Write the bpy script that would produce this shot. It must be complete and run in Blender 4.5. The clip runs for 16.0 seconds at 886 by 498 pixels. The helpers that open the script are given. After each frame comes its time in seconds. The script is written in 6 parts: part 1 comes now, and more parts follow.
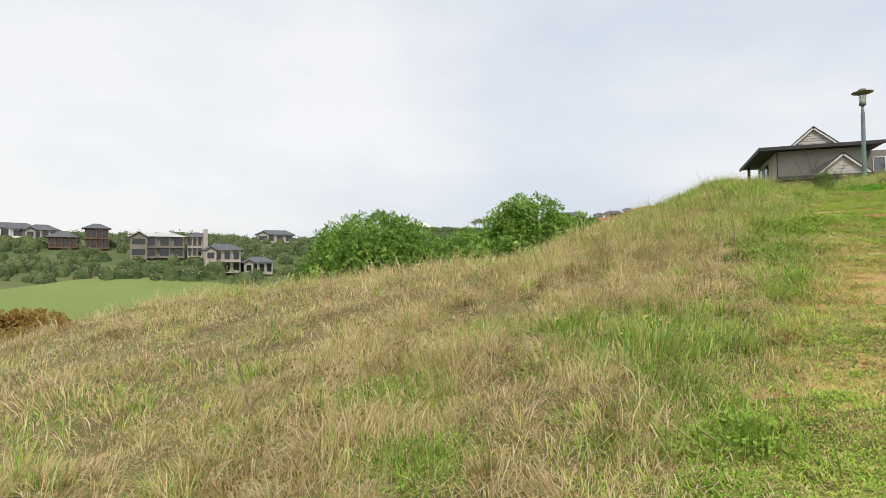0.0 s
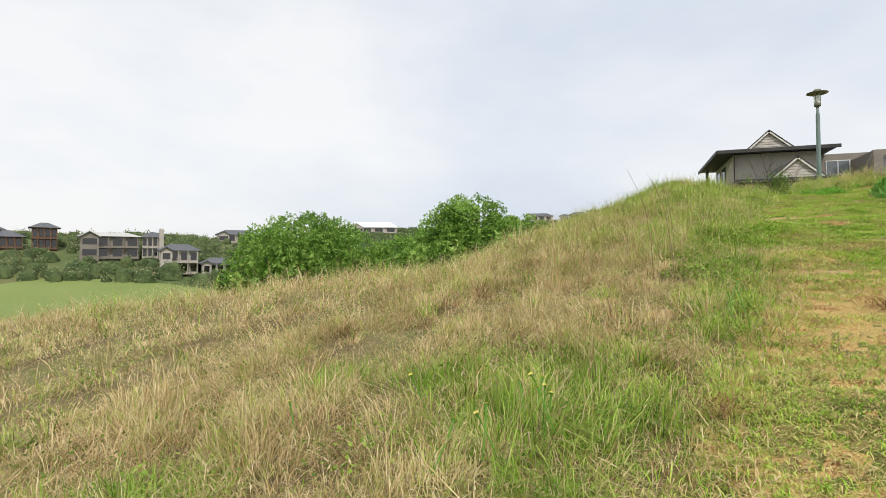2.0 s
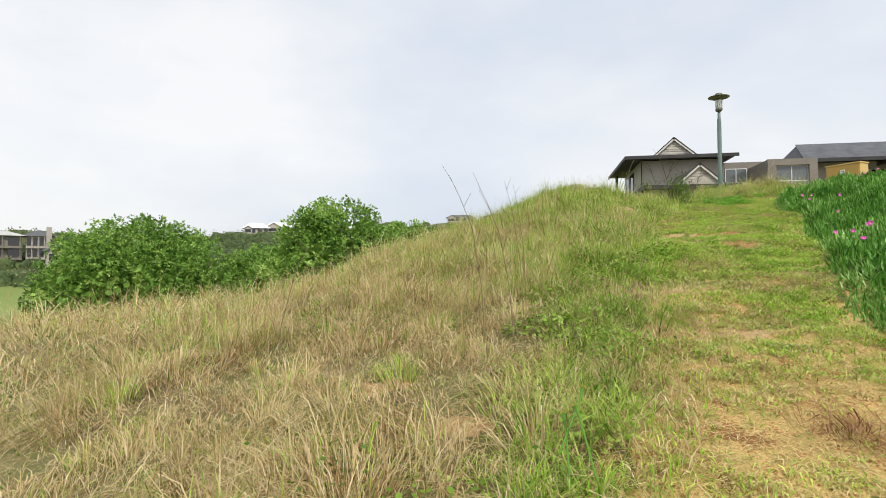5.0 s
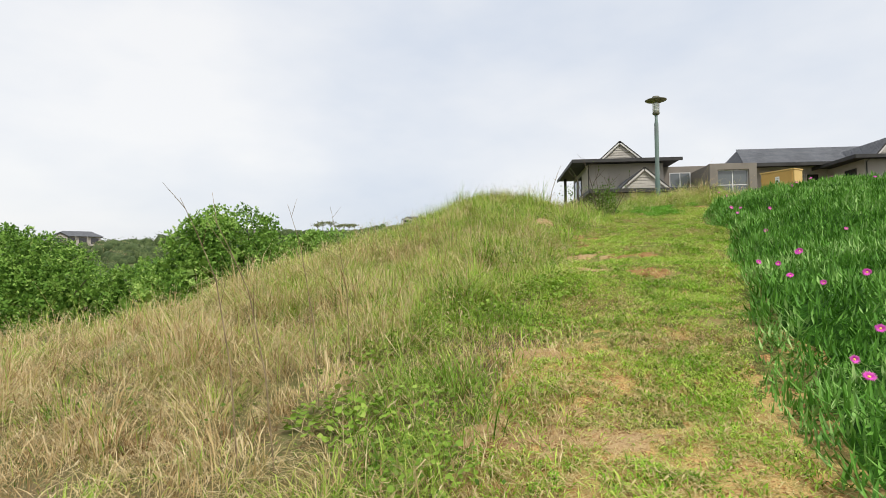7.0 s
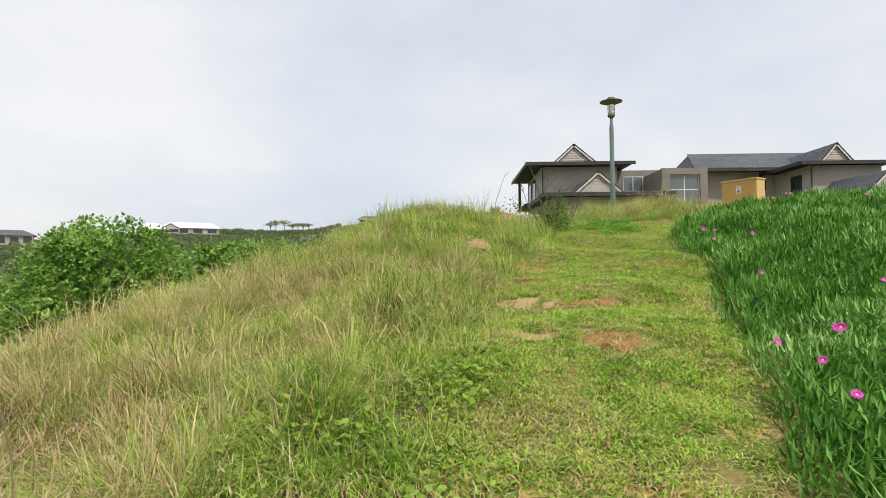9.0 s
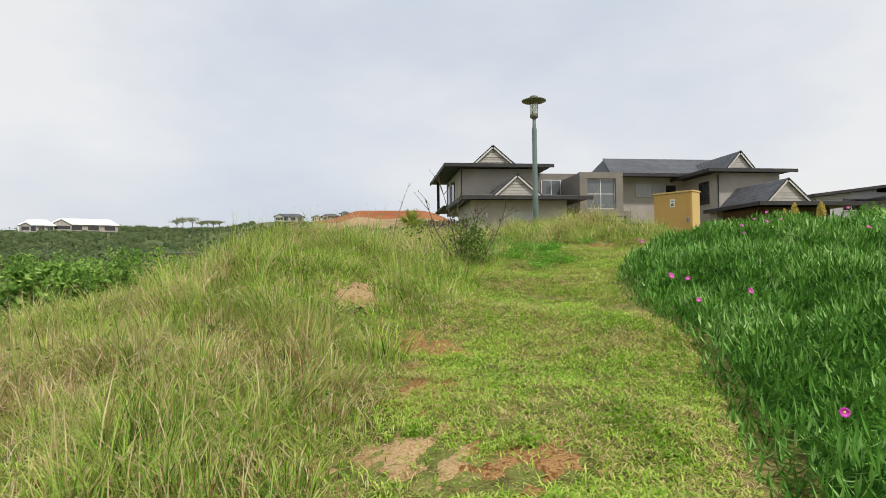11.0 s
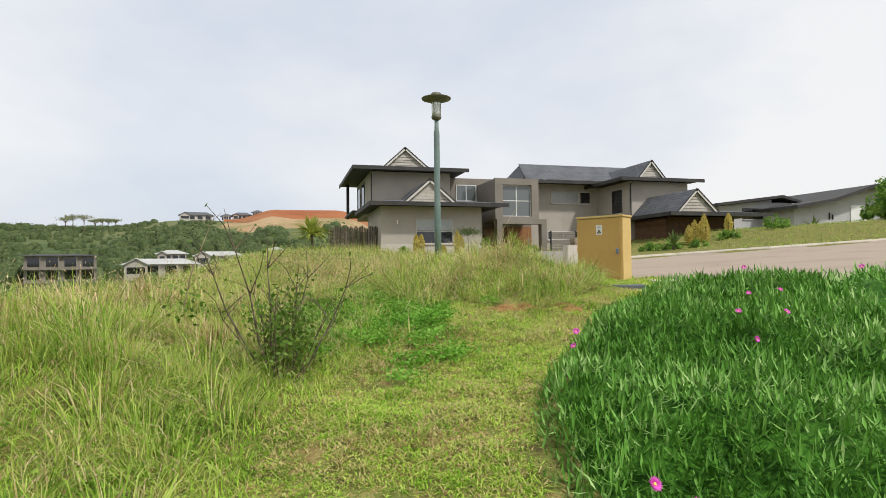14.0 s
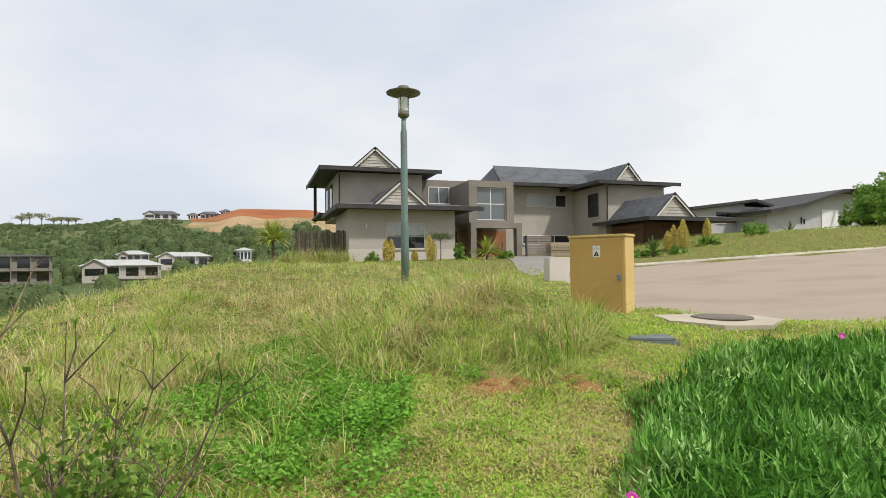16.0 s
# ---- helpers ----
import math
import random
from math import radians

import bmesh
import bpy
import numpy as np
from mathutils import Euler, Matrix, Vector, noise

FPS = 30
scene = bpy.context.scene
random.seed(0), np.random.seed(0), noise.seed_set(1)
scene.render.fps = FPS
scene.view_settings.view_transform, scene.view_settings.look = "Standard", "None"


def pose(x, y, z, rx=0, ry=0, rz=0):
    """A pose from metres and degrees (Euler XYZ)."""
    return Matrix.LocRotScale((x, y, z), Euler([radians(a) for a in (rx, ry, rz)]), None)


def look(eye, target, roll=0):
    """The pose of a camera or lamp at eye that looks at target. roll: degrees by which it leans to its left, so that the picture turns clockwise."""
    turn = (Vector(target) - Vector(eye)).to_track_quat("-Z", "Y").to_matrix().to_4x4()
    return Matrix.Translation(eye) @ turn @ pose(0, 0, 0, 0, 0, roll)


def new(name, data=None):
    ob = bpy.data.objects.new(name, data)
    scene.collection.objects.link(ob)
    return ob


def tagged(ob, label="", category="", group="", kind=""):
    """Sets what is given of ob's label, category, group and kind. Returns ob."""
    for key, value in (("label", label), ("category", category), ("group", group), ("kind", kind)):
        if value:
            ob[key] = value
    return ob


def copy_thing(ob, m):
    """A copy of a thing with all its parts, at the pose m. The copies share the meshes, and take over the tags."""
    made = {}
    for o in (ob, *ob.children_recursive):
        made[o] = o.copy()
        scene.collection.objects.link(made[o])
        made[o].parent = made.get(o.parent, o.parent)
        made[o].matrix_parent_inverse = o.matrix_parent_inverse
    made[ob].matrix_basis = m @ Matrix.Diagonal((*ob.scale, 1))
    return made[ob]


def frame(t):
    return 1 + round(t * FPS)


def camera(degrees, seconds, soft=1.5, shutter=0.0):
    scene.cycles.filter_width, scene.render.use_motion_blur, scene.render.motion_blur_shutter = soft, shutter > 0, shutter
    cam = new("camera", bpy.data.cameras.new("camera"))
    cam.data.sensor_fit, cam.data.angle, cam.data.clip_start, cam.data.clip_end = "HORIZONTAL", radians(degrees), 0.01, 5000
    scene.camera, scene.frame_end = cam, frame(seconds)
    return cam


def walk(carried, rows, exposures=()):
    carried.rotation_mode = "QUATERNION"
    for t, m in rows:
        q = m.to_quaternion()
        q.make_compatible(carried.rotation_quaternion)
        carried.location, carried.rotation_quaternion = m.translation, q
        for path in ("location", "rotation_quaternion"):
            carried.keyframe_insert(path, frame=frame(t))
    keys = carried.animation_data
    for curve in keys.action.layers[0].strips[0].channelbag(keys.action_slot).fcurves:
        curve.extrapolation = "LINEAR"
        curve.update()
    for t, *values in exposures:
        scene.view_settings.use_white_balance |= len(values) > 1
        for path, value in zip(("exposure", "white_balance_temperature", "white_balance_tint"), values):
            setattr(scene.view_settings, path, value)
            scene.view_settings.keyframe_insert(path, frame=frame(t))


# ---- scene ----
cam = camera(76.73, 16.0, soft=0.9)
PATH = [
    (0, (2.478, -0.422, 1.902), (1.780, 1.451, 1.966), -0.19),
    (0.5, (2.577, -0.005, 1.960), (1.901, 1.876, 2.024), -0.22),
    (1, (2.685, 0.399, 1.987), (2.033, 2.288, 2.050), -0.21),
    (1.5, (2.816, 0.844, 2.031), (2.188, 2.741, 2.095), -0.20),
    (2, (2.910, 1.267, 2.103), (2.319, 3.177, 2.168), -0.18),
    (2.5, (2.991, 1.707, 2.142), (2.441, 3.629, 2.205), -0.12),
    (3, (3.086, 2.118, 2.179), (2.567, 4.048, 2.243), -0.08),
    (5.5, (3.820, 4.192, 2.522), (3.536, 6.171, 2.588), -0.24),
    (6, (4.021, 4.507, 2.571), (3.775, 6.491, 2.637), -0.32),
    (6.5, (4.220, 4.876, 2.672), (4.013, 6.864, 2.740), -0.44),
    (7, (4.425, 5.218, 2.766), (4.246, 7.209, 2.836), -0.53),
    (7.5, (4.573, 5.618, 2.820), (4.425, 7.611, 2.888), -0.58),
    (8, (4.675, 6.023, 2.945), (4.562, 8.018, 3.015), -0.60),
    (8.5, (4.766, 6.433, 3.060), (4.689, 8.431, 3.129), -0.56),
    (11, (5.321, 9.158, 3.735), (5.576, 11.141, 3.793), -0.70),
    (11.5, (5.566, 9.630, 3.848), (5.887, 11.604, 3.908), -0.75),
    (12, (5.745, 10.066, 3.943), (6.132, 12.027, 4.002), -0.77),
    (12.5, (5.975, 10.521, 4.082), (6.434, 12.466, 4.140), -0.76),
    (13, (6.165, 10.930, 4.223), (6.647, 12.870, 4.282), -0.72),
    (13.5, (6.345, 11.426, 4.379), (6.850, 13.361, 4.434), -0.72),
    (14, (6.547, 11.853, 4.472), (7.083, 13.779, 4.527), -0.72),
    (14.5, (6.726, 12.245, 4.599), (7.281, 14.166, 4.655), -0.68),
    (15, (6.860, 12.681, 4.756), (7.434, 14.596, 4.812), -0.60),
    (15.5, (7.049, 13.144, 4.854), (7.651, 15.051, 4.909), -0.61),
    (16, (7.128, 13.564, 4.908), (7.757, 15.462, 4.961), -0.66),
]
walk(cam, [(t, look(eye, target, roll)) for t, eye, target, roll in PATH],
     exposures=[(0.0, 0.0), (2.0, 0.03), (3.0, 0.1), (5.5, 0.04), (8.5, 0.0), (11.0, -0.12), (12.5, -0.16), (13.5, -0.08), (14.5, 0.0), (16.0, 0.0)])

# ---------------------------------------------------------------- light
world = bpy.data.worlds.new("World")
scene.world = world
world.use_nodes = True
wn, wl = world.node_tree.nodes, world.node_tree.links
wn.clear()
w_out = wn.new("ShaderNodeOutputWorld")
w_bg = wn.new("ShaderNodeBackground")
w_sky = wn.new("ShaderNodeTexSky")
w_sky.sky_type = "NISHITA"
w_sky.sun_disc = False
SUN = Vector((0.32, -0.53, 0.80)).normalized()
w_sky.sun_elevation = math.asin(SUN.z)
w_sky.sun_rotation = math.atan2(SUN.x, SUN.y)
w_sky.dust_density = 3.0
w_sky.air_density = 1.2
w_scale = wn.new("ShaderNodeVectorMath")
w_scale.operation = "SCALE"
w_scale.inputs["Scale"].default_value = 0.12
wl.new(w_sky.outputs[0], w_scale.inputs[0])
w_tc = wn.new("ShaderNodeTexCoord")
w_map = wn.new("ShaderNodeMapping")
w_map.inputs["Scale"].default_value = (1.0, 1.0, 2.2)
w_map.inputs["Location"].default_value = (0.35, 0.1, 0.0)
wl.new(w_tc.outputs["Generated"], w_map.inputs[0])
w_noise = wn.new("ShaderNodeTexNoise")
w_noise.inputs["Scale"].default_value = 1.7
w_noise.inputs["Detail"].default_value = 5.0
w_noise.inputs["Roughness"].default_value = 0.5
wl.new(w_map.outputs[0], w_noise.inputs["Vector"])
w_ramp = wn.new("ShaderNodeValToRGB")
w_ramp.color_ramp.elements[0].position, w_ramp.color_ramp.elements[0].color = 0.40, (0.70, 0.765, 0.875, 1)
w_ramp.color_ramp.elements[1].position, w_ramp.color_ramp.elements[1].color = 0.72, (0.985, 0.985, 0.99, 1)
w_dot = wn.new("ShaderNodeVectorMath")
w_dot.operation = "DOT_PRODUCT"
w_dot.inputs[1].default_value = (0.985, 0.17, 0.0)
wl.new(w_tc.outputs["Generated"], w_dot.inputs[0])
w_add = wn.new("ShaderNodeMath")
w_sq = wn.new("ShaderNodeMath")
w_sq.operation = "MULTIPLY"
wl.new(w_dot.outputs["Value"], w_sq.inputs[0])
wl.new(w_dot.outputs["Value"], w_sq.inputs[1])
w_add.operation = "MULTIPLY_ADD"
w_add.inputs[1].default_value = 0.42
wl.new(w_sq.outputs[0], w_add.inputs[0])
wl.new(w_noise.outputs[0], w_add.inputs[2])
wl.new(w_add.outputs[0], w_ramp.inputs[0])
w_mix = wn.new("ShaderNodeMix")
w_mix.data_type = "RGBA"
w_mix.inputs["Factor"].default_value = 0.88
wl.new(w_scale.outputs[0], w_mix.inputs[6])
wl.new(w_ramp.outputs[0], w_mix.inputs[7])
wl.new(w_mix.outputs[2], w_bg.inputs["Color"])
w_bg.inputs["Strength"].default_value = 1.0
wl.new(w_bg.outputs[0], w_out.inputs[0])

sun_lamp = bpy.data.lights.new("sun", "SUN")
sun_lamp.energy, sun_lamp.angle, sun_lamp.color = 3.0, radians(4), (1.0, 0.96, 0.90)
new("sun", sun_lamp).matrix_world = look(SUN * 50, (0, 0, 0))

# ---------------------------------------------------------------- materials
rnd = random.Random(7)
rng = np.random.default_rng(11)


def material(name, stops, scale=4.0, rough=0.8, metal=0.0, bump=0.2, fine=40.0, spread=0.25, source="noise", spec=0.3, obj_random=0.0):
    """A surface whose colour runs over the stops with coarse noise, shaken by fine noise, with fine relief."""
    m = bpy.data.materials.new(name)
    m.use_nodes = True
    n, l = m.node_tree.nodes, m.node_tree.links
    b = n["Principled BSDF"]
    b.inputs["Roughness"].default_value, b.inputs["Metallic"].default_value = rough, metal
    b.inputs["Specular IOR Level"].default_value = spec
    tc = n.new("ShaderNodeTexCoord")
    coarse, small = n.new("ShaderNodeTexNoise"), n.new("ShaderNodeTexNoise")
    coarse.inputs["Scale"].default_value, coarse.inputs["Detail"].default_value = scale, 5
    small.inputs["Scale"].default_value, small.inputs["Detail"].default_value = fine, 4
    for t in (coarse, small):
        l.new(tc.outputs["Object"], t.inputs["Vector"])
    mix = n.new("ShaderNodeMath")
    mix.operation = "MULTIPLY_ADD"
    l.new(small.outputs[0], mix.inputs[0])
    mix.inputs[1].default_value = spread
    last = coarse.outputs[0]
    if source == "island":
        geo = n.new("ShaderNodeNewGeometry")
        half = n.new("ShaderNodeMath")
        half.operation = "MULTIPLY_ADD"
        l.new(geo.outputs["Random Per Island"], half.inputs[0])
        half.inputs[1].default_value = 0.5
        cs = n.new("ShaderNodeMath")
        cs.operation = "MULTIPLY_ADD"
        l.new(coarse.outputs[0], cs.inputs[0])
        cs.inputs[1].default_value, cs.inputs[2].default_value = 1.5, -0.5
        l.new(cs.outputs[0], half.inputs[2])
        last = half.outputs[0]
    if obj_random:
        info = n.new("ShaderNodeObjectInfo")
        ad = n.new("ShaderNodeMath")
        ad.operation = "MULTIPLY_ADD"
        l.new(info.outputs["Random"], ad.inputs[0])
        ad.inputs[1].default_value = obj_random
        l.new(last, ad.inputs[2])
        last = ad.outputs[0]
    l.new(last, mix.inputs[2])
    sub = n.new("ShaderNodeMath")
    sub.operation = "SUBTRACT"
    l.new(mix.outputs[0], sub.inputs[0])
    sub.inputs[1].default_value = spread / 2 + obj_random / 2
    ramp = n.new("ShaderNodeValToRGB")
    els = ramp.color_ramp.elements
    lo, hi = (0.12, 0.88) if source == "island" else (0.32, 0.68)
    for k, c in enumerate(stops):
        p = lo + (hi - lo) * k / max(1, len(stops) - 1)
        e = els[k] if k < 2 else els.new(p)
        e.position, e.color = p, (*c, 1)
    els[1].position = lo + (hi - lo) / max(1, len(stops) - 1)
    l.new(sub.outputs[0], ramp.inputs[0])
    l.new(ramp.outputs[0], b.inputs["Base Color"])
    if bump:
        bn = n.new("ShaderNodeBump")
        bn.inputs["Strength"].default_value, bn.inputs["Distance"].default_value = bump, 0.01
        l.new(small.outputs[0], bn.inputs["Height"])
        l.new(bn.outputs[0], b.inputs["Normal"])
    return m


def leafy(name, stops, scale=1.2, rough=0.55, through_light=0.25):
    """Blades and leaves: colour by piece, with some light passing through."""
    m = material(name, stops, scale=scale, rough=rough, bump=0, source="island", spread=0.12, fine=60, spec=0.12)
    n, l = m.node_tree.nodes, m.node_tree.links
    b, out = n["Principled BSDF"], n["Material Output"]
    tr = n.new("ShaderNodeBsdfTranslucent")
    l.new(b.inputs["Base Color"].links[0].from_socket, tr.inputs[0])
    mx = n.new("ShaderNodeMixShader")
    mx.inputs[0].default_value = through_light
    l.new(b.outputs[0], mx.inputs[1])
    l.new(tr.outputs[0], mx.inputs[2])
    l.new(mx.outputs[0], out.inputs[0])
    return m


def glass(name, tint, rough=0.04):
    m = bpy.data.materials.new(name)
    m.use_nodes = True
    b = m.node_tree.nodes["Principled BSDF"]
    b.inputs["Base Color"].default_value = (*tint, 1)
    b.inputs["Roughness"].default_value = rough
    b.inputs["Specular IOR Level"].default_value = 0.9
    return m


# earth tones darkened to paint the shade in gaps between the grass blades
M_GROUND = material("earth and thatch", [(0.10, 0.075, 0.035), (0.17, 0.13, 0.06), (0.12, 0.125, 0.04), (0.24, 0.18, 0.085)], scale=1.3, fine=30, spread=0.5, rough=0.95, bump=0.6)
M_FARGRASS = material("far grass", [(0.055, 0.085, 0.026), (0.09, 0.125, 0.04), (0.14, 0.145, 0.055)], scale=0.02, fine=0.3, spread=0.4, rough=0.95, bump=0)
M_GREEN = material("fairway grass", [(0.155, 0.205, 0.055), (0.195, 0.24, 0.07)], scale=0.05, fine=0.6, rough=0.95, bump=0)
M_REDEARTH = material("bare red earth", [(0.26, 0.085, 0.035), (0.34, 0.13, 0.055), (0.30, 0.15, 0.075)], scale=0.03, fine=0.3, rough=0.95, bump=0, spec=0.1)
M_TANEARTH = material("graded tan earth", [(0.36, 0.23, 0.12), (0.42, 0.30, 0.17), (0.30, 0.22, 0.11), (0.22, 0.21, 0.09)], scale=0.05, fine=0.4, rough=0.95, bump=0, spec=0.1)
M_SOIL = material("bare sandy soil", [(0.27, 0.15, 0.065), (0.38, 0.25, 0.115), (0.46, 0.33, 0.17), (0.33, 0.2, 0.09)], scale=6, fine=70, spread=0.9, rough=0.95, bump=1.0)
M_REDSOIL = material("orange-brown bare soil", [(0.15, 0.072, 0.024), (0.27, 0.145, 0.055), (0.37, 0.225, 0.095), (0.22, 0.115, 0.042)], scale=9, fine=60, spread=1.0, rough=0.95, bump=1.0, spec=0.1)
M_PATH = material("trodden earth and straw", [(0.242, 0.127, 0.05), (0.418, 0.259, 0.099), (0.572, 0.396, 0.165), (0.275, 0.242, 0.072), (0.506, 0.352, 0.143), (0.33, 0.182, 0.072)], scale=6.0, fine=70, spread=0.8, rough=0.95, bump=0.9, spec=0.1)
M_PATH2 = material("thatch under green turf", [(0.085, 0.078, 0.026), (0.17, 0.165, 0.048), (0.115, 0.155, 0.03), (0.275, 0.24, 0.085), (0.235, 0.165, 0.07)], scale=6.0, fine=70, spread=0.7, rough=0.95, bump=0.9, spec=0.1)
M_DRY = leafy("dry grass", [(0.24, 0.145, 0.06), (0.43, 0.3, 0.13), (0.621, 0.48, 0.25), (0.781, 0.656, 0.4), (0.48, 0.36, 0.16), (0.36, 0.36, 0.1)], scale=2.6, through_light=0.25)
M_MIXED = leafy("green tall grass", [(0.055, 0.135, 0.012), (0.15, 0.29, 0.028), (0.32, 0.48, 0.06), (0.58, 0.66, 0.17), (0.225, 0.39, 0.042), (0.62, 0.56, 0.20)], scale=2.6, through_light=0.3)
M_LAWN = leafy("short turf", [(0.11, 0.242, 0.015), (0.226, 0.44, 0.031), (0.385, 0.605, 0.066), (0.66, 0.748, 0.176), (0.308, 0.528, 0.046)], scale=2.0, through_light=0.3)
M_STRAW = leafy("dead turf", [(0.36, 0.25, 0.10), (0.52, 0.40, 0.175), (0.68, 0.56, 0.28), (0.45, 0.38, 0.14), (0.58, 0.49, 0.22)], scale=2.6, through_light=0.2)
M_SEED = leafy("seed head", [(0.50, 0.38, 0.19), (0.66, 0.55, 0.33), (0.78, 0.69, 0.47)], scale=2.0, through_light=0.3)
M_RUNNER = leafy("dead runner", [(0.16, 0.07, 0.035), (0.27, 0.13, 0.06), (0.36, 0.2, 0.1)], scale=3.0, through_light=0.05)
M_CLOVER = leafy("clover green", [(0.09, 0.24, 0.022), (0.17, 0.38, 0.042), (0.3, 0.52, 0.1)], scale=2.5, through_light=0.3)
M_ICE = leafy("ice plant green", [(0.045, 0.13, 0.014), (0.095, 0.25, 0.032), (0.175, 0.375, 0.062), (0.42, 0.60, 0.22)], scale=2.0, rough=0.36, through_light=0.12)
M_ICEMAT = material("shade-dark ice plant underlayer", [(0.018, 0.06, 0.006), (0.035, 0.11, 0.011), (0.06, 0.18, 0.018)], scale=9.0, fine=60, spread=0.8, rough=0.8, bump=0.8, spec=0.1)
M_BUSH = leafy("shrub leaves", [(0.057, 0.127, 0.021), (0.127, 0.253, 0.039), (0.23, 0.391, 0.069), (0.414, 0.564, 0.149)], scale=1.5, rough=0.45)
M_WOODS = leafy("woodland leaves", [(0.085, 0.12, 0.042), (0.12, 0.158, 0.062), (0.17, 0.205, 0.092)], scale=0.04, through_light=0.1)
M_SCRUB = leafy("olive scrub and haze-paled crown leaves", [(0.135, 0.165, 0.065), (0.19, 0.215, 0.09), (0.27, 0.285, 0.135), (0.24, 0.205, 0.11)], scale=0.06, through_light=0.15)
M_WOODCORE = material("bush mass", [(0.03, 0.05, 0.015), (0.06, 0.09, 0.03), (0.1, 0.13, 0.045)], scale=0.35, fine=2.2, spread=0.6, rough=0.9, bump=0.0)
M_UNDER = leafy("undergrowth leaves", [(0.07, 0.14, 0.02), (0.13, 0.225, 0.036), (0.22, 0.31, 0.07)], scale=2.0)
M_GOLD = leafy("golden foliage", [(0.46, 0.37, 0.08), (0.64, 0.53, 0.15), (0.48, 0.44, 0.12)], scale=2.0)
M_ORANGE = leafy("rusty foliage", [(0.20, 0.13, 0.035), (0.32, 0.21, 0.055), (0.40, 0.24, 0.06), (0.18, 0.18, 0.05)], scale=2.0)
M_YUCCA = leafy("yellow-edged yucca leaf", [(0.16, 0.24, 0.04), (0.38, 0.42, 0.08), (0.58, 0.56, 0.16)], scale=2.0)
M_WEED = leafy("broad weed leaf", [(0.13, 0.24, 0.026), (0.24, 0.38, 0.05), (0.40, 0.52, 0.11)], scale=3.0, through_light=0.3)
M_AGAVE = leafy("spiky leaf green", [(0.06, 0.12, 0.03), (0.14, 0.19, 0.05), (0.28, 0.28, 0.08)], scale=2.0)
M_MAGENTA = material("magenta petals", [(0.50, 0.03, 0.33), (0.70, 0.09, 0.50)], scale=20, rough=0.5, bump=0)
M_YELLOW = material("yellow petals", [(0.72, 0.60, 0.10), (0.82, 0.74, 0.22)], scale=20, rough=0.5, bump=0)
M_TWIG = material("bare grey twig", [(0.055, 0.042, 0.03), (0.105, 0.08, 0.055), (0.2, 0.155, 0.11)], scale=12, rough=0.9, bump=0.5)
M_STALK = material("dead weed stem", [(0.14, 0.10, 0.06), (0.23, 0.17, 0.10), (0.33, 0.26, 0.16)], scale=12, rough=0.9, bump=0.5)
M_ROAD = material("pale worn asphalt", [(0.295, 0.235, 0.18), (0.355, 0.285, 0.22), (0.325, 0.265, 0.205)], scale=0.5, fine=80, rough=0.9, bump=0.3, spread=0.3)
M_KERB = material("pale kerb concrete", [(0.42, 0.38, 0.31), (0.52, 0.47, 0.38)], scale=2, rough=0.9, bump=0.3, obj_random=0.3)
M_CONCRETE = material("concrete", [(0.40, 0.345, 0.265), (0.50, 0.44, 0.345)], scale=3, fine=50, rough=0.9, bump=0.4)
M_PAVING = material("grey concrete paving", [(0.22, 0.20, 0.18), (0.29, 0.265, 0.24)], scale=2, fine=40, rough=0.9, bump=0.4)
M_PLASTER = material("taupe plaster", [(0.3901, 0.3521, 0.3088), (0.4442, 0.4063, 0.3576)], scale=0.8, fine=30, rough=0.9, bump=0.2)
M_PLASTER_PALE = material("pale taupe plaster", [(0.5016, 0.4565, 0.4113), (0.5518, 0.5066, 0.4565)], scale=0.8, fine=30, rough=0.9, bump=0.2)
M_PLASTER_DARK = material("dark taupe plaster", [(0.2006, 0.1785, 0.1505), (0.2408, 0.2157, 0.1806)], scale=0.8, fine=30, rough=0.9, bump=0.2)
M_FASCIA = material("charcoal fascia board", [(0.035, 0.034, 0.033), (0.055, 0.053, 0.05)], scale=1.0, rough=0.6, bump=0.1)
M_SLATE = material("grey slate tile", [(0.085, 0.09, 0.10), (0.13, 0.135, 0.145)], scale=1.5, rough=0.7, bump=0.3, obj_random=0.08)
M_BARGE = material("off-white painted board", [(0.55, 0.53, 0.50), (0.64, 0.62, 0.58)], scale=3, rough=0.6, bump=0.1, obj_random=0.2)
M_BOARD = material("weathered pale cladding board", [(0.36, 0.33, 0.29), (0.46, 0.43, 0.38)], scale=3, rough=0.8, bump=0.2, obj_random=0.4)
M_TIMBER = material("dark stained timber", [(0.10, 0.055, 0.03), (0.17, 0.09, 0.05)], scale=6, rough=0.7, bump=0.3, obj_random=0.3)
M_WEATHERED = material("weathered grey-brown timber", [(0.07, 0.055, 0.042), (0.12, 0.095, 0.07), (0.17, 0.14, 0.105)], scale=6, rough=0.8, bump=0.3, obj_random=0.4)
M_DOOR = material("orange-brown timber", [(0.24, 0.10, 0.04), (0.32, 0.15, 0.07)], scale=6, rough=0.5, bump=0.2)
M_REDBRICK = material("brown face brick", [(0.13, 0.08, 0.055), (0.19, 0.12, 0.085)], scale=5, rough=0.9, bump=0.4)
M_STONE = material("stacked stone", [(0.24, 0.19, 0.13), (0.36, 0.30, 0.22)], scale=5, rough=0.9, bump=0.5, obj_random=0.5)
M_GLASS = glass("window glass", (0.11, 0.125, 0.125), 0.08)
M_GLASSDARK = glass("dark window glass", (0.012, 0.013, 0.014))
M_CURTAIN = material("pale blind behind glass", [(0.30, 0.31, 0.30), (0.37, 0.38, 0.37)], scale=3, rough=0.25, bump=0, spec=0.8)
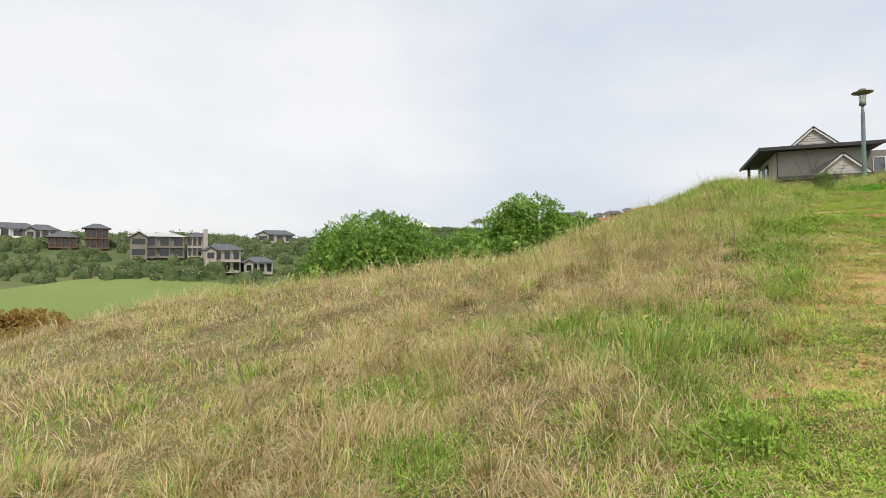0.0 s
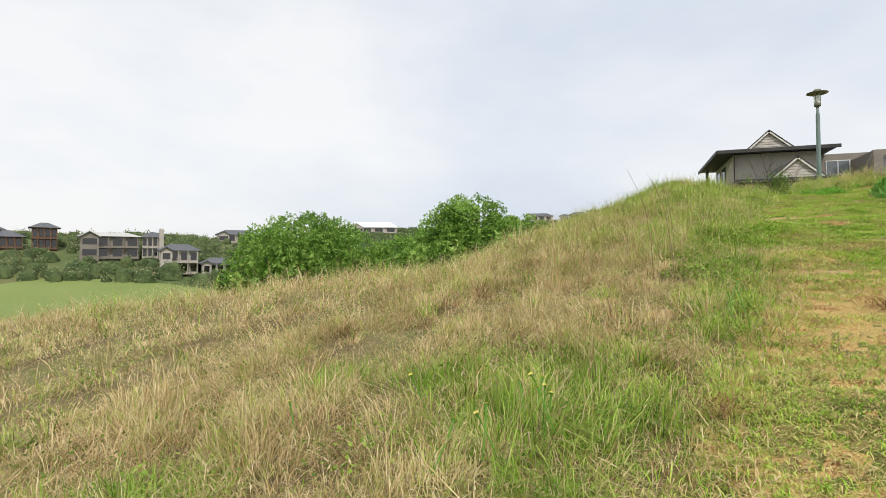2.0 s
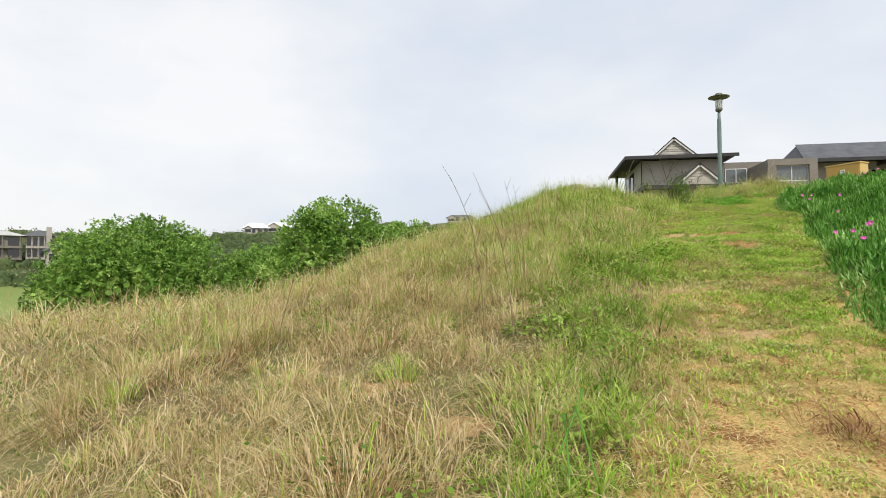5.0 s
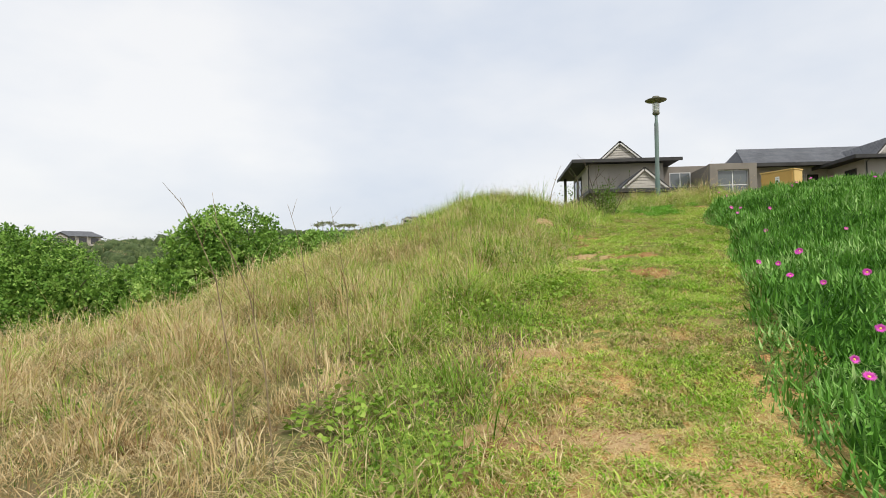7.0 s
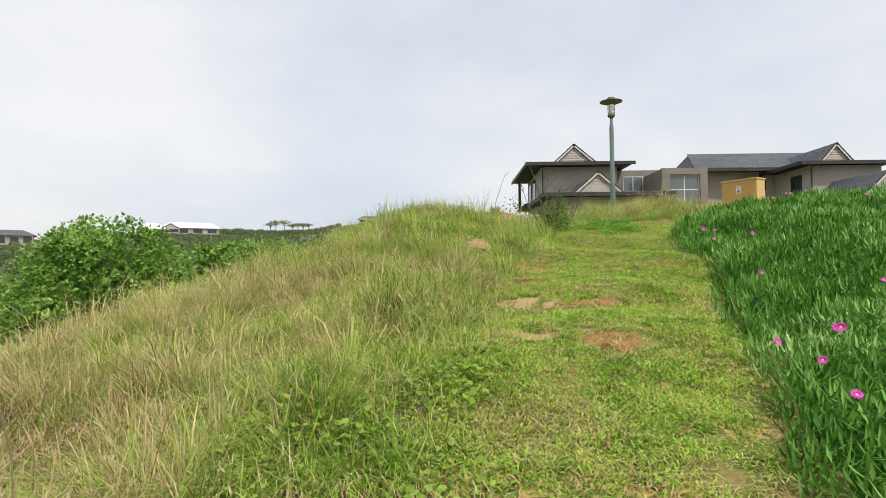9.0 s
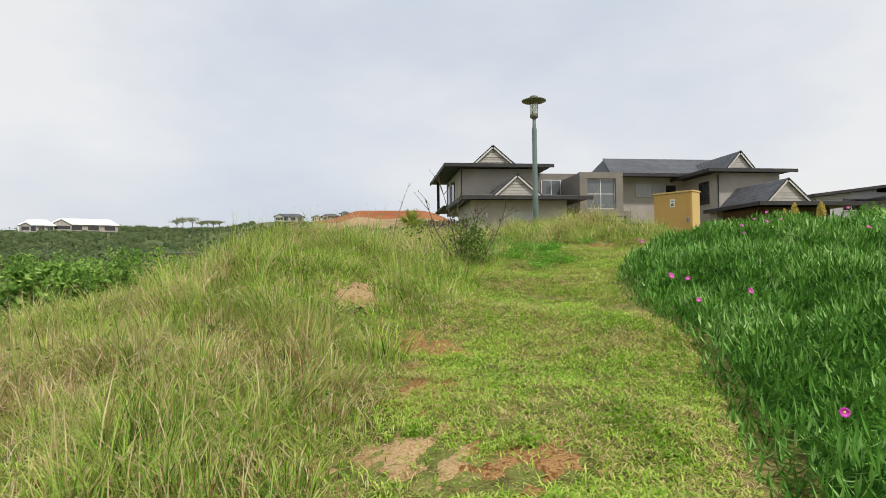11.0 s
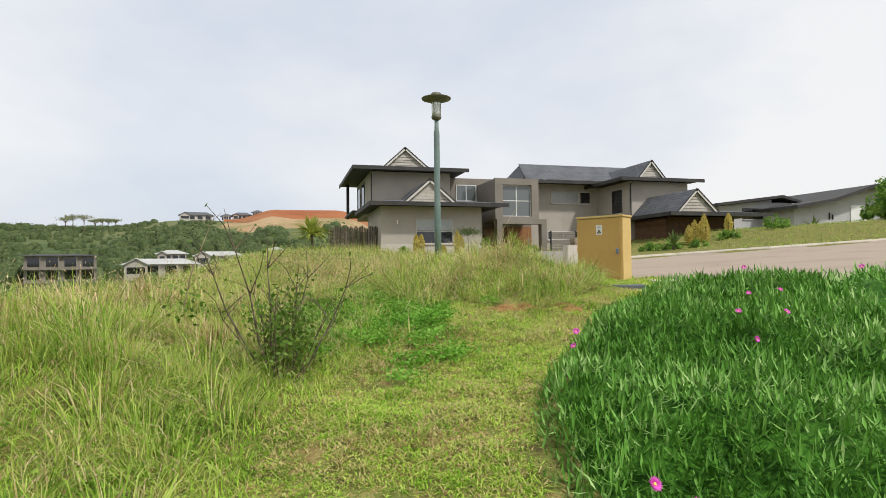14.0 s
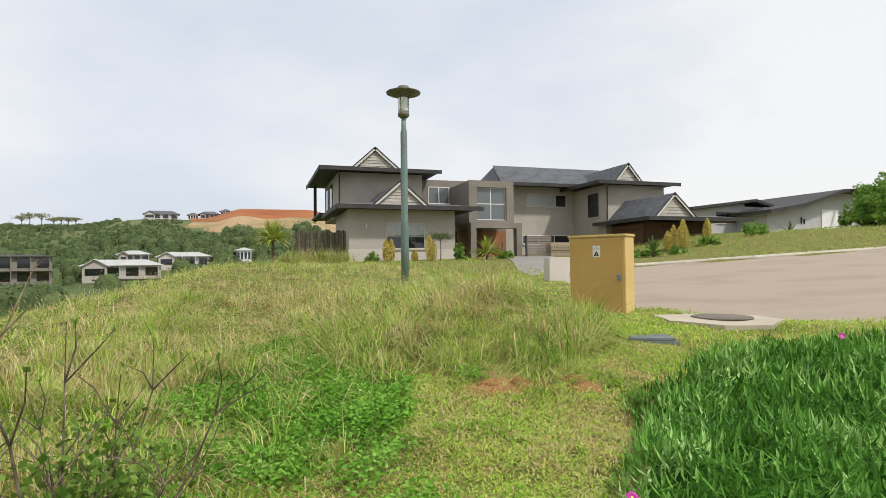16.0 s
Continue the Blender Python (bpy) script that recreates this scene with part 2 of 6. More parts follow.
M_WHITE = material("white paint", [(0.68, 0.68, 0.66), (0.76, 0.76, 0.74)], scale=1, rough=0.5, bump=0)
M_WHITEROOF = material("pale metal roof", [(0.4, 0.4, 0.376), (0.48, 0.48, 0.456)], scale=0.3, rough=0.45, bump=0)
M_GREYWALL = material("pale grey plaster", [(0.4048, 0.4048, 0.4048), (0.4664, 0.4664, 0.4664)], scale=0.8, rough=0.9, bump=0.1)
M_KIOSK = material("yellow-tan powder coat", [(0.488, 0.296, 0.087), (0.546, 0.343, 0.110)], scale=1.5, fine=20, rough=0.55, bump=0.05, spread=0.35)
M_KIOSK2 = material("sunlit tan powder coat", [(0.581, 0.407, 0.151), (0.651, 0.476, 0.197)], scale=1.5, fine=20, rough=0.6, bump=0.05, spread=0.35)
M_POLE = material("grey-green painted steel", [(0.10, 0.16, 0.14), (0.15, 0.21, 0.19), (0.13, 0.15, 0.15)], scale=1.2, rough=0.5, metal=0.0, bump=0.1)
M_POLETOP = material("dark lamp metal", [(0.09, 0.09, 0.065), (0.15, 0.145, 0.10)], scale=6, rough=0.5, bump=0.1)
M_LENS = glass("clear lamp cover", (0.66, 0.68, 0.66), 0.12)
M_BLACK = material("black print", [(0.02, 0.02, 0.02), (0.03, 0.03, 0.03)], rough=0.6, bump=0)
M_STEEL = material("blue-grey steel", [(0.16, 0.20, 0.27), (0.24, 0.29, 0.36)], scale=20, rough=0.4, metal=0.3, bump=0.1)
M_COVER = material("blue-grey plastic cover", [(0.12, 0.14, 0.14), (0.18, 0.20, 0.20)], scale=4, rough=0.7, bump=0.1)
M_IRON = material("rusty cast iron", [(0.13, 0.11, 0.09), (0.20, 0.17, 0.13)], scale=8, rough=0.8, bump=0.5)


# ---------------------------------------------------------------- mesh helpers
def part(name, bm, mat, parent=None, label=""):
    bmesh.ops.recalc_face_normals(bm, faces=bm.faces)
    me = bpy.data.meshes.new(name)
    bm.to_mesh(me)
    bm.free()
    me.materials.append(mat)
    ob = new(name, me)
    if parent:
        ob.parent = parent
    if label:
        ob["label"] = label
    return ob


def add_box(bm, x0, x1, y0, y1, z0, z1, m=None):
    v = [bm.verts.new((x, y, z)) for x in (x0, x1) for y in (y0, y1) for z in (z0, z1)]
    if m is not None:
        for q in v:
            q.co = m @ q.co
    for f in ((0, 1, 3, 2), (4, 6, 7, 5), (0, 4, 5, 1), (2, 3, 7, 6), (0, 2, 6, 4), (1, 5, 7, 3)):
        bm.faces.new([v[i] for i in f])
    return v


def box(name, x0, x1, y0, y1, z0, z1, mat, parent=None, label="", bevel=0.0, m=None):
    bm = bmesh.new()
    add_box(bm, x0, x1, y0, y1, z0, z1, m)
    if bevel:
        bmesh.ops.bevel(bm, geom=bm.edges[:], offset=bevel, segments=2, affect="EDGES")
    return part(name, bm, mat, parent, label)


def add_prism(bm, outline, shift):
    """A flat outline carried along a shift."""
    a = [bm.verts.new(p) for p in outline]
    b = [bm.verts.new(Vector(p) + Vector(shift)) for p in outline]
    bm.faces.new(a)
    bm.faces.new(b[::-1])
    for i in range(len(a)):
        j = (i + 1) % len(a)
        bm.faces.new((a[i], b[i], b[j], a[j]))


def prism(name, outline, shift, mat, parent=None, label=""):
    bm = bmesh.new()
    add_prism(bm, outline, shift)
    return part(name, bm, mat, parent, label)


def lathe(name, profile, mat, parent=None, label="", sides=24, at=(0, 0, 0)):
    """A turned shape from (radius, height) pairs."""
    bm = bmesh.new()
    rings = []
    for r, z in profile:
        rings.append([bm.verts.new((at[0] + r * math.cos(2 * math.pi * k / sides), at[1] + r * math.sin(2 * math.pi * k / sides), at[2] + z)) for k in range(sides)])
    for a, b in zip(rings, rings[1:]):
        for k in range(sides):
            bm.faces.new((a[k], a[(k + 1) % sides], b[(k + 1) % sides], b[k]))
    bm.faces.new(rings[0][::-1])
    bm.faces.new(rings[-1])
    ob = part(name, bm, mat, parent, label)
    for p in ob.data.polygons:
        p.use_smooth = len(p.vertices) == 4
    return ob


def add_tube(bm, pts, radii, sides=6):
    """A tapered limb along points."""
    rings = []
    for i, p in enumerate(pts):
        d = (Vector(pts[min(i + 1, len(pts) - 1)]) - Vector(pts[max(i - 1, 0)])).normalized()
        u = d.orthogonal().normalized()
        w = d.cross(u)
        rings.append([bm.verts.new(Vector(p) + radii[i] * (math.cos(2 * math.pi * k / sides) * u + math.sin(2 * math.pi * k / sides) * w)) for k in range(sides)])
    for a, b in zip(rings, rings[1:]):
        for k in range(sides):
            bm.faces.new((a[k], a[(k + 1) % sides], b[(k + 1) % sides], b[k]))
    bm.faces.new(rings[0][::-1])
    bm.faces.new(rings[-1])


def bulk(name, verts, quads, tris, mat, parent=None):
    """A large mesh from arrays of corners."""
    me = bpy.data.meshes.new(name)
    verts, quads, tris = np.asarray(verts, np.float32), np.asarray(quads, np.int32).reshape(-1, 4), np.asarray(tris, np.int32).reshape(-1, 3)
    me.vertices.add(len(verts))
    me.vertices.foreach_set("co", verts.ravel())
    loops = np.concatenate([quads.ravel(), tris.ravel()])
    me.loops.add(len(loops))
    me.loops.foreach_set("vertex_index", loops)
    counts = np.concatenate([np.full(len(quads), 4), np.full(len(tris), 3)])
    me.polygons.add(len(counts))
    me.polygons.foreach_set("loop_start", np.concatenate([[0], np.cumsum(counts)[:-1]]).astype(np.int32))
    me.update(calc_edges=True)
    me.validate()
    me.materials.append(mat)
    ob = new(name, me)
    if parent:
        ob.parent = parent
    return ob


def empty(name, at=(0, 0, 0), rz=0.0):
    ob = new(name)
    ob.matrix_world = pose(*at, 0, 0, rz)
    return ob


# ---------------------------------------------------------------- the lie of the land
def sstep(a, b, v):
    t = np.clip((v - a) / (b - a), 0, 1)
    return t * t * (3 - 2 * t)


def smin(a, b, k):
    h = np.clip(0.5 + 0.5 * (b - a) / k, 0, 1)
    return b * (1 - h) + a * h - k * h * (1 - h)


def mound(x, y, cx, cy, rx, ry):
    return np.exp(-((x - cx) / rx) ** 2 - ((y - cy) / ry) ** 2)


def road_level(x, y):
    return 4.05 + 0.0617 * (x - 14) + 0.0044 * (y - 19.7)


KIOSK_DIP = 0.10


def near_land(x, y):
    slope = 0.15 + 0.089 * x + 0.186 * y
    top = 4.15 + 0.030 * (y - 20) + 0.02 * (x - 12)
    top = top + (road_level(x, y) + 0.07 - top) * sstep(11, 15, x) * (1 - sstep(36, 44, y)) * (1 - sstep(45, 60, x))
    z = smin(slope, top, 0.7)
    z = z + 0.5 * mound(x, y, 4.35, 16.6, 1.5, 2.8) + 0.15 * mound(x, y, 4.0, 11.5, 1.0, 3.5) + 0.60 * mound(x, y, 5.5, 29, 7, 7)
    z = z + 0.09 * mound(x, y, 5.4, 10.2, 1.1, 1.3)
    z = z + 0.34 * mound(x, y, 9.3, 19.5, 1.4, 1.6) + 0.21 * sstep(0, 1.6, x - path_right(y)) * (1 - sstep(15.6, 17.2, y))
    z = z - KIOSK_DIP * mound(x, y, 12.0, 20.9, 0.9, 0.9)
    d = np.maximum(-0.56 * x + 0.83 * y - 11.4 - 0.75 * np.maximum(y - 17, 0), 0)
    z = z - 0.25 * np.clip(1.6 - x, 0, 2) * np.clip((y - 9) / 4, 0, 1)
    z = z - 0.45 * np.minimum(d, 1) ** 2 - 0.28 * np.clip(d - 1, 0, 2) - 0.08 * np.maximum(d - 3, 0)
    w = np.maximum(-7 - x, 0)
    return z - 0.02 * np.minimum(w, 6) ** 2 - 0.24 * np.maximum(w - 6, 0)


def path_left(y):
    return np.where(y < 7.26, 4.33 + 0.34 * (y - 7.26), np.where(y < 13.5, 4.33 + 0.22 * (y - 7.26), 5.70 + 0.50 * (y - 13.5)))


def path_right(y):
    return np.interp(y, [-11, 9, 12.5, 14.4, 15.1, 15.9, 16.5, 20], [0.05, 6.05, 7.40, 7.78, 8.04, 8.80, 9.32, 11.0])


def far_land(x, y):
    """Valley and ridges beyond the slope, by bearing (degrees left of ahead) and distance."""
    dx, dy = x - 3.0, y - 6.0
    r = np.hypot(dx, dy)
    a = np.degrees(np.arctan2(-dx, dy))
    left = sstep(-16, -5, a) * (1 - sstep(120, 165, a))
    ridge_r = 430 + (250 - 430) * sstep(22, 36, a)
    rise = 0.0925 + (0.076 - 0.0925) * sstep(0.5, 4.5, a) + (0.058 - 0.076) * sstep(9, 15, a) + (0.040 - 0.058) * sstep(24, 36, a) - 0.02 * sstep(60, 90, a)
    floor = -2.0 + (-8.0 + 2.0) * sstep(20, 40, a)
    ridge = 3 + rise * ridge_r
    start = 2 - 4.0 * sstep(22, 45, a)
    z = start + (floor - start) * sstep(22, 75, r)
    z = z + (ridge - floor) * sstep(105.0, ridge_r, r) ** 0.9
    z = z + 0.8 * np.sin(x * 0.021 + 1) * np.cos(y * 0.027) * sstep(100, 200, r)
    right = 5.3 + 0.012 * np.clip(r - 50, 0, 500)
    return right + (z - right) * left


def land(x, y):
    x, y = np.asarray(x, float), np.asarray(y, float)
    r = np.hypot(x - 3, y - 6)
    a = np.degrees(np.arctan2(-(x - 3), y - 6))
    left = sstep(-8, 8, a) * (1 - sstep(120, 165, a))
    w = sstep(26 + 22 * (1 - left), 46 + 40 * (1 - left), r)
    ripple = np.sin(x * 3.1 + 1.3 * np.sin(y * 2.3)) + np.cos(y * 3.7 + 1.7 * np.sin(x * 1.9))
    ripple = 0.02 * ripple * (1 - sstep(20, 40, np.hypot(x - 5, y - 12)))
    back = np.clip(y - (34.9 - 0.33 * (x - 23)), 0, 12)
    bank = 0.115 * back * sstep(29, 39, x) * (1 - sstep(90, 140, r))
    return near_land(x, y) * (1 - w) + far_land(x, y) * w + ripple + bank


ROAD = [(12.75, 21.3), (14.6, 25.6), (17.4, 31.5), (18.7, 35.0), (23.16, 34.61), (27.35, 33.21), (33.78, 31.07), (48, 25.5), (70, 15), (60, -8), (40, 4.0), (27, 11.0), (18.0, 15.9), (14.7, 18.2), (13.55, 19.6)]


def inside(px, py, poly):
    hit = np.zeros(np.shape(px), bool)
    for (x0, y0), (x1, y1) in zip(poly, poly[1:] + poly[:1]):
        cross = (y0 > py) != (y1 > py)
        hit ^= cross & (px < (x1 - x0) * (py - y0) / (y1 - y0 + 1e-12) + x0)
    return hit


def z_at(x, y):
    return float(land(x, y))


def graded(lo, hi, step, far, grow=1.16):
    c = list(np.arange(lo, hi + step / 2, step))
    s, v = step, c[-1]
    while v < far:
        s *= grow
        v += s
        c.append(v)
    s, v = step, c[0]
    while v > -far:
        s *= grow
        v -= s
        c.insert(0, v)
    return np.array(c)


gx, gy = graded(-6, 16, 0.25, 2600), graded(0, 26, 0.25, 2600)
GX, GY = np.meshgrid(gx, gy)
GZ = land(GX, GY)
GZ = np.where(inside(GX, GY, ROAD), np.minimum(GZ, road_level(GX, GY) - 0.06), GZ)
nx, ny = len(gx), len(gy)
idx = np.arange(nx * ny).reshape(ny, nx)
gq = np.stack([idx[:-1, :-1], idx[:-1, 1:], idx[1:, 1:], idx[1:, :-1]], -1).reshape(-1, 4)
ground = bulk("ground", np.stack([GX, GY, GZ], -1).reshape(-1, 3), gq, [], M_GROUND)
tagged(ground, "dry grassy hillside sloping down into a valley", "ground", kind="structure")
for m in (M_FARGRASS, M_GREEN, M_TANEARTH, M_PATH, M_PATH2):
    ground.data.materials.append(m)
cx, cy = GX[:-1, :-1].ravel() + np.diff(gx)[None, :].repeat(ny - 1, 0).ravel() / 2, GY[:-1, :-1].ravel() + np.diff(gy)[:, None].repeat(nx - 1, 1).ravel() / 2
cr = np.hypot(cx - 3, cy - 6)
ca = np.degrees(np.arctan2(-(cx - 3), cy - 6))
kind = np.where(cr > 45, 1, 0)
kind = np.where((cx > path_left(cy)) & (cx < path_right(cy) + 0.3) & (cy < 17) & (cy > -3), np.where(cy + rng.normal(0, 0.7, len(cy)) < 8.0, 4, 5), kind)
kind = np.where((kind == 0) & (cy - 0.35 * np.maximum(3 - cx, 0) + rng.normal(0, 1.0, len(cy)) > 10.5), 5, kind)
kind = np.where((cr > 45) & (cx > 8) & (cy > 20) & (ca < -5), 5, kind)
kind = np.where((cr > 262) & (cr < 470) & (ca > -9) & (ca < 5.5 - 0.03 * np.abs(cr - 325)), 3, kind)
ground.data.polygons.foreach_set("material_index", kind.astype(np.int32))
ground.data.polygons.foreach_set("use_smooth", np.ones(len(kind), bool))

# graded red earth on the far hilltop, above a tan bank
ra, rt = np.radians(np.linspace(-10, 5.2, 60)), np.linspace(0, 1, 24)
RA, RT = np.meshgrid(ra, rt)
lower = 306 + 8 * np.sin(RA * 40) + 5 * np.sin(RA * 90 + 1) + 60 * sstep(0.045, 0.10, RA)
RR = lower + RT * (450 - lower)
RX, RY = 3 - RR * np.sin(RA), 6 + RR * np.cos(RA)
ri = np.arange(RA.size).reshape(RA.shape)
red = bulk("red_earth", np.stack([RX, RY, land(RX, RY) - 1.5 + 2.5 * sstep(0, 0.12, RT)], -1).reshape(-1, 3), np.stack([ri[:-1, :-1], ri[:-1, 1:], ri[1:, 1:], ri[1:, :-1]], -1).reshape(-1, 4), [], M_REDEARTH)
tagged(red, "graded bare red earth on the far hilltop", "bare earth", kind="structure")

# the mown fairway in the valley, one smooth-edged sheet over the rougher grass
fa, fr = np.radians(np.linspace(33, 100, 90)), np.linspace(0, 1, 14)
FA, FT = np.meshgrid(fa, fr)
FR = 62 + FT * (88 + 4 * np.sin(FA * 9) + 3 * np.sin(FA * 21 + 1) - 62 * (1 - sstep(0.58, 0.80, FA)) * 0.35)
FX, FY = 3 - FR * np.sin(FA), 6 + FR * np.cos(FA)
fi = np.arange(FA.size).reshape(FA.shape)
fairway = bulk("fairway", np.stack([FX, FY, land(FX, FY) + 0.45], -1).reshape(-1, 3), np.stack([fi[:-1, :-1], fi[:-1, 1:], fi[1:, 1:], fi[1:, :-1]], -1).reshape(-1, 4), [], M_GREEN)
tagged(fairway, "smooth mown light green fairway in the valley", "fairway", kind="structure")

# ---------------------------------------------------------------- road, kerb, driveway
def flat_sheet(name, poly, level, lift, mat, step=0.5):
    """A polygon laid over a level function, cut fine enough to follow it."""
    bm = bmesh.new()
    bm.faces.new([bm.verts.new((x, y, 0)) for x, y in poly])
    xs, ys = [p[0] for p in poly], [p[1] for p in poly]
    for lo, hi, nrm in ((min(xs), max(xs), (1, 0, 0)), (min(ys), max(ys), (0, 1, 0))):
        v = lo + step
        while v < hi:
            bmesh.ops.bisect_plane(bm, geom=bm.verts[:] + bm.edges[:] + bm.faces[:], plane_co=(v * nrm[0], v * nrm[1], 0), plane_no=nrm)
            v += step
    for q in bm.verts:
        q.co.z = float(level(q.co.x, q.co.y)) + lift
    return part(name, bm, mat)


road = flat_sheet("road", ROAD, road_level, 0.0, M_ROAD, 6.0)
tagged(road, "pale brown worn asphalt residential road", "road", kind="structure")
kerb = empty("kerb")
tagged(kerb, "pale concrete kerb along the road edge", "kerb", kind="structure")
line = [Vector((18.7, 35.0)), Vector((23.16, 34.61)), Vector((27.35, 33.21)), Vector((33.78, 31.07)), Vector((48, 25.5)), Vector((60, 20))]
for a, b in zip(line, line[1:]):
    n = max(1, round((b - a).length / 1.0))
    for k in range(n):
        p, q = a + (b - a) * k / n, a + (b - a) * ((k + 0.985) / n)
        d = (q - p)
        side = Vector((-d.y, d.x)).normalized()
        bm = bmesh.new()
        out = []
        for e in (p, q):
            z = road_level(e.x, e.y)
            out.append([(e.x, e.y, z - 0.1), (e.x, e.y, z + 0.06), (e.x + side.x * 0.06, e.y + side.y * 0.06, z + 0.13), (e.x + side.x * 0.22, e.y + side.y * 0.22, z + 0.14), (e.x + side.x * 0.22, e.y + side.y * 0.22, z - 0.1)])
        va, vb = [bm.verts.new(v) for v in out[0]], [bm.verts.new(v) for v in out[1]]
        for i in range(5):
            bm.faces.new((va[i], va[(i + 1) % 5], vb[(i + 1) % 5], vb[i]))
        bm.faces.new(va[::-1])
        bm.faces.new(vb)
        part("kerb_stone", bm, M_KERB, kerb)
drive = flat_sheet("driveway", [(16.9, 32.0), (18.5, 34.6), (20.7, 36.8), (25.5, 45.0), (28.5, 52.0), (24.6, 52.5), (21.9, 45.0), (18.4, 36.5)], lambda x, y: land(x, y), 0.03, M_PAVING, 1.0)
tagged(drive, "grey paved driveway leading up to the house", "driveway", kind="structure")

# manhole with its concrete surround at the road edge
hx, hy = 13.65, 19.75
APRON = [(11.9, 19.2), (12.25, 19.95), (13.0, 19.95), (13.6, 19.4), (13.3, 18.8), (12.75, 18.5), (12.25, 18.7)]
surround = flat_sheet("manhole_surround", APRON, lambda x, y: 0.5 * land(x, y) + 0.5 * z_at(12.7, 19.2), 0.025, M_CONCRETE, 0.3)
bm = bmesh.new()
bm.from_mesh(surround.data)
rim_ = bmesh.ops.extrude_edge_only(bm, edges=[e for e in bm.edges if e.is_boundary])
for v_ in rim_["geom"]:
    if isinstance(v_, bmesh.types.BMVert):
        v_.co.z -= 0.25
bmesh.ops.recalc_face_normals(bm, faces=bm.faces)
bm.to_mesh(surround.data)
bm.free()
tagged(surround, "pale concrete apron round a manhole in the grass verge", "concrete apron", kind="structure")
cover = empty("manhole_cover", (12.7, 19.2, z_at(12.7, 19.2) + 0.020))
tagged(cover, "round rusty cast iron manhole cover set in concrete", "manhole cover")
lathe("rim", [(0.36, 0.002), (0.36, 0.018), (0.325, 0.020), (0.325, 0.014), (0.1, 0.014)], M_IRON, cover, sides=28)
lathe("lid", [(0.315, 0.016), (0.315, 0.020), (0.305, 0.021), (0.2, 0.020)], M_IRON, cover, sides=28)
meter = empty("valve_box", (10.74, 18.12, z_at(10.74, 18.12) - 0.035), -25)
tagged(meter, "flat blue-grey plastic valve box sunk in the lawn", "valve box")
box("lid", -0.21, 0.21, -0.15, 0.15, 0.03, 0.06, M_COVER, meter, bevel=0.008)
box("frame", -0.24, 0.24, -0.18, 0.18, -0.05, 0.028, M_COVER, meter, bevel=0.01)

# ---------------------------------------------------------------- street lamp
lx, ly = 9.89, 24.29
lz = z_at(lx, ly)
lamp = empty("street_lamp", (lx, ly, lz - 0.1))
tagged(lamp, "grey-green steel street lamp with flat disc hood", "street lamp")
H = 7.87 - lz + 0.1
lathe("pole", [(0.078, 0), (0.078, 1.2), (0.070, 1.25), (0.066, H - 0.35), (0.05, H - 0.28), (0.045, H - 0.02)], M_POLE, lamp)
lathe("collar", [(0.06, H - 0.06), (0.105, H - 0.03), (0.115, H), (0.115, H + 0.035), (0.095, H + 0.045)], M_POLETOP, lamp)
lens = lathe("glass_cover", [(0.092, H + 0.045), (0.098, H + 0.12), (0.108, H + 0.33), (0.108, H + 0.36)], M_LENS, lamp, "clear ribbed glass cylinder")
lathe("bulb", [(0.03, H + 0.045), (0.032, H + 0.12), (0.045, H + 0.18), (0.04, H + 0.25), (0.015, H + 0.29)], M_WHITE, lens)
lathe("hood", [(0.11, H + 0.34), (0.20, H + 0.385), (0.335, H + 0.43), (0.345, H + 0.45), (0.24, H + 0.475), (0.13, H + 0.50), (0.125, H + 0.55), (0.10, H + 0.575)], M_POLETOP, lamp, "flat dark disc hood", sides=36)
for k in range(4):
    a = math.pi / 4 + k * math.pi / 2
    bm = bmesh.new()
    add_tube(bm, [(0.112 * math.cos(a), 0.112 * math.sin(a), H + 0.03), (0.122 * math.cos(a), 0.122 * math.sin(a), H + 0.38)], [0.006, 0.006], 6)
    part("strut", bm, M_POLETOP, lamp)

# ---------------------------------------------------------------- electrical kiosk
kiosk = empty("electrical_kiosk", (11.85, 21.40, 4.12), -57)
tagged(kiosk, "tan-yellow metal electrical kiosk with closed door", "electrical kiosk")
KW, KD, KH = 0.90, 0.37, 1.21
# body and roof paler than the door: sunlight put into their colour
box("body", 0, KW, 0.0, KD, -0.25, KH - 0.04, M_KIOSK2, kiosk, "tan sides, painted paler as if sunlit", bevel=0.008)
box("roof", -0.02, KW + 0.02, -0.03, KD + 0.02, KH - 0.04, KH, M_KIOSK2, kiosk, bevel=0.010)
kd = box("door", 0.02, KW - 0.03, -0.022, -0.002, 0.02, KH - 0.055, M_KIOSK, kiosk, "mustard-yellow door panel", bevel=0.006)
sg = box("warning_sticker", 0.40, 0.52, -0.026, -0.0225, 0.86, 1.04, M_WHITE, kd, "white warning sticker with black triangle")
prism("triangle", [(0.415, -0.0285, 0.885), (0.505, -0.0285, 0.885), (0.46, -0.0285, 0.96)], (0, 0.002, 0), M_BLACK, sg)
prism("bolt_mark", [(0.448, -0.030, 0.893), (0.472, -0.030, 0.893), (0.46, -0.030, 0.93)], (0, 0.001, 0), M_KIOSK2, sg)
box("text_bar", 0.42, 0.50, -0.0285, -0.0265, 0.985, 0.992, M_BLACK, sg)
box("text_bar", 0.42, 0.485, -0.0285, -0.0265, 1.002, 1.009, M_BLACK, sg)
lk = box("lock", KW - 0.115, KW - 0.065, -0.045, -0.0225, 0.50, 0.60, M_STEEL, kd, "blue-grey steel padlock", bevel=0.008)
lathe("knob", [(0.022, 0.0), (0.024, 0.02), (0.018, 0.03)], M_STEEL, lk, at=(KW - 0.09, -0.05, 0.58), sides=12)
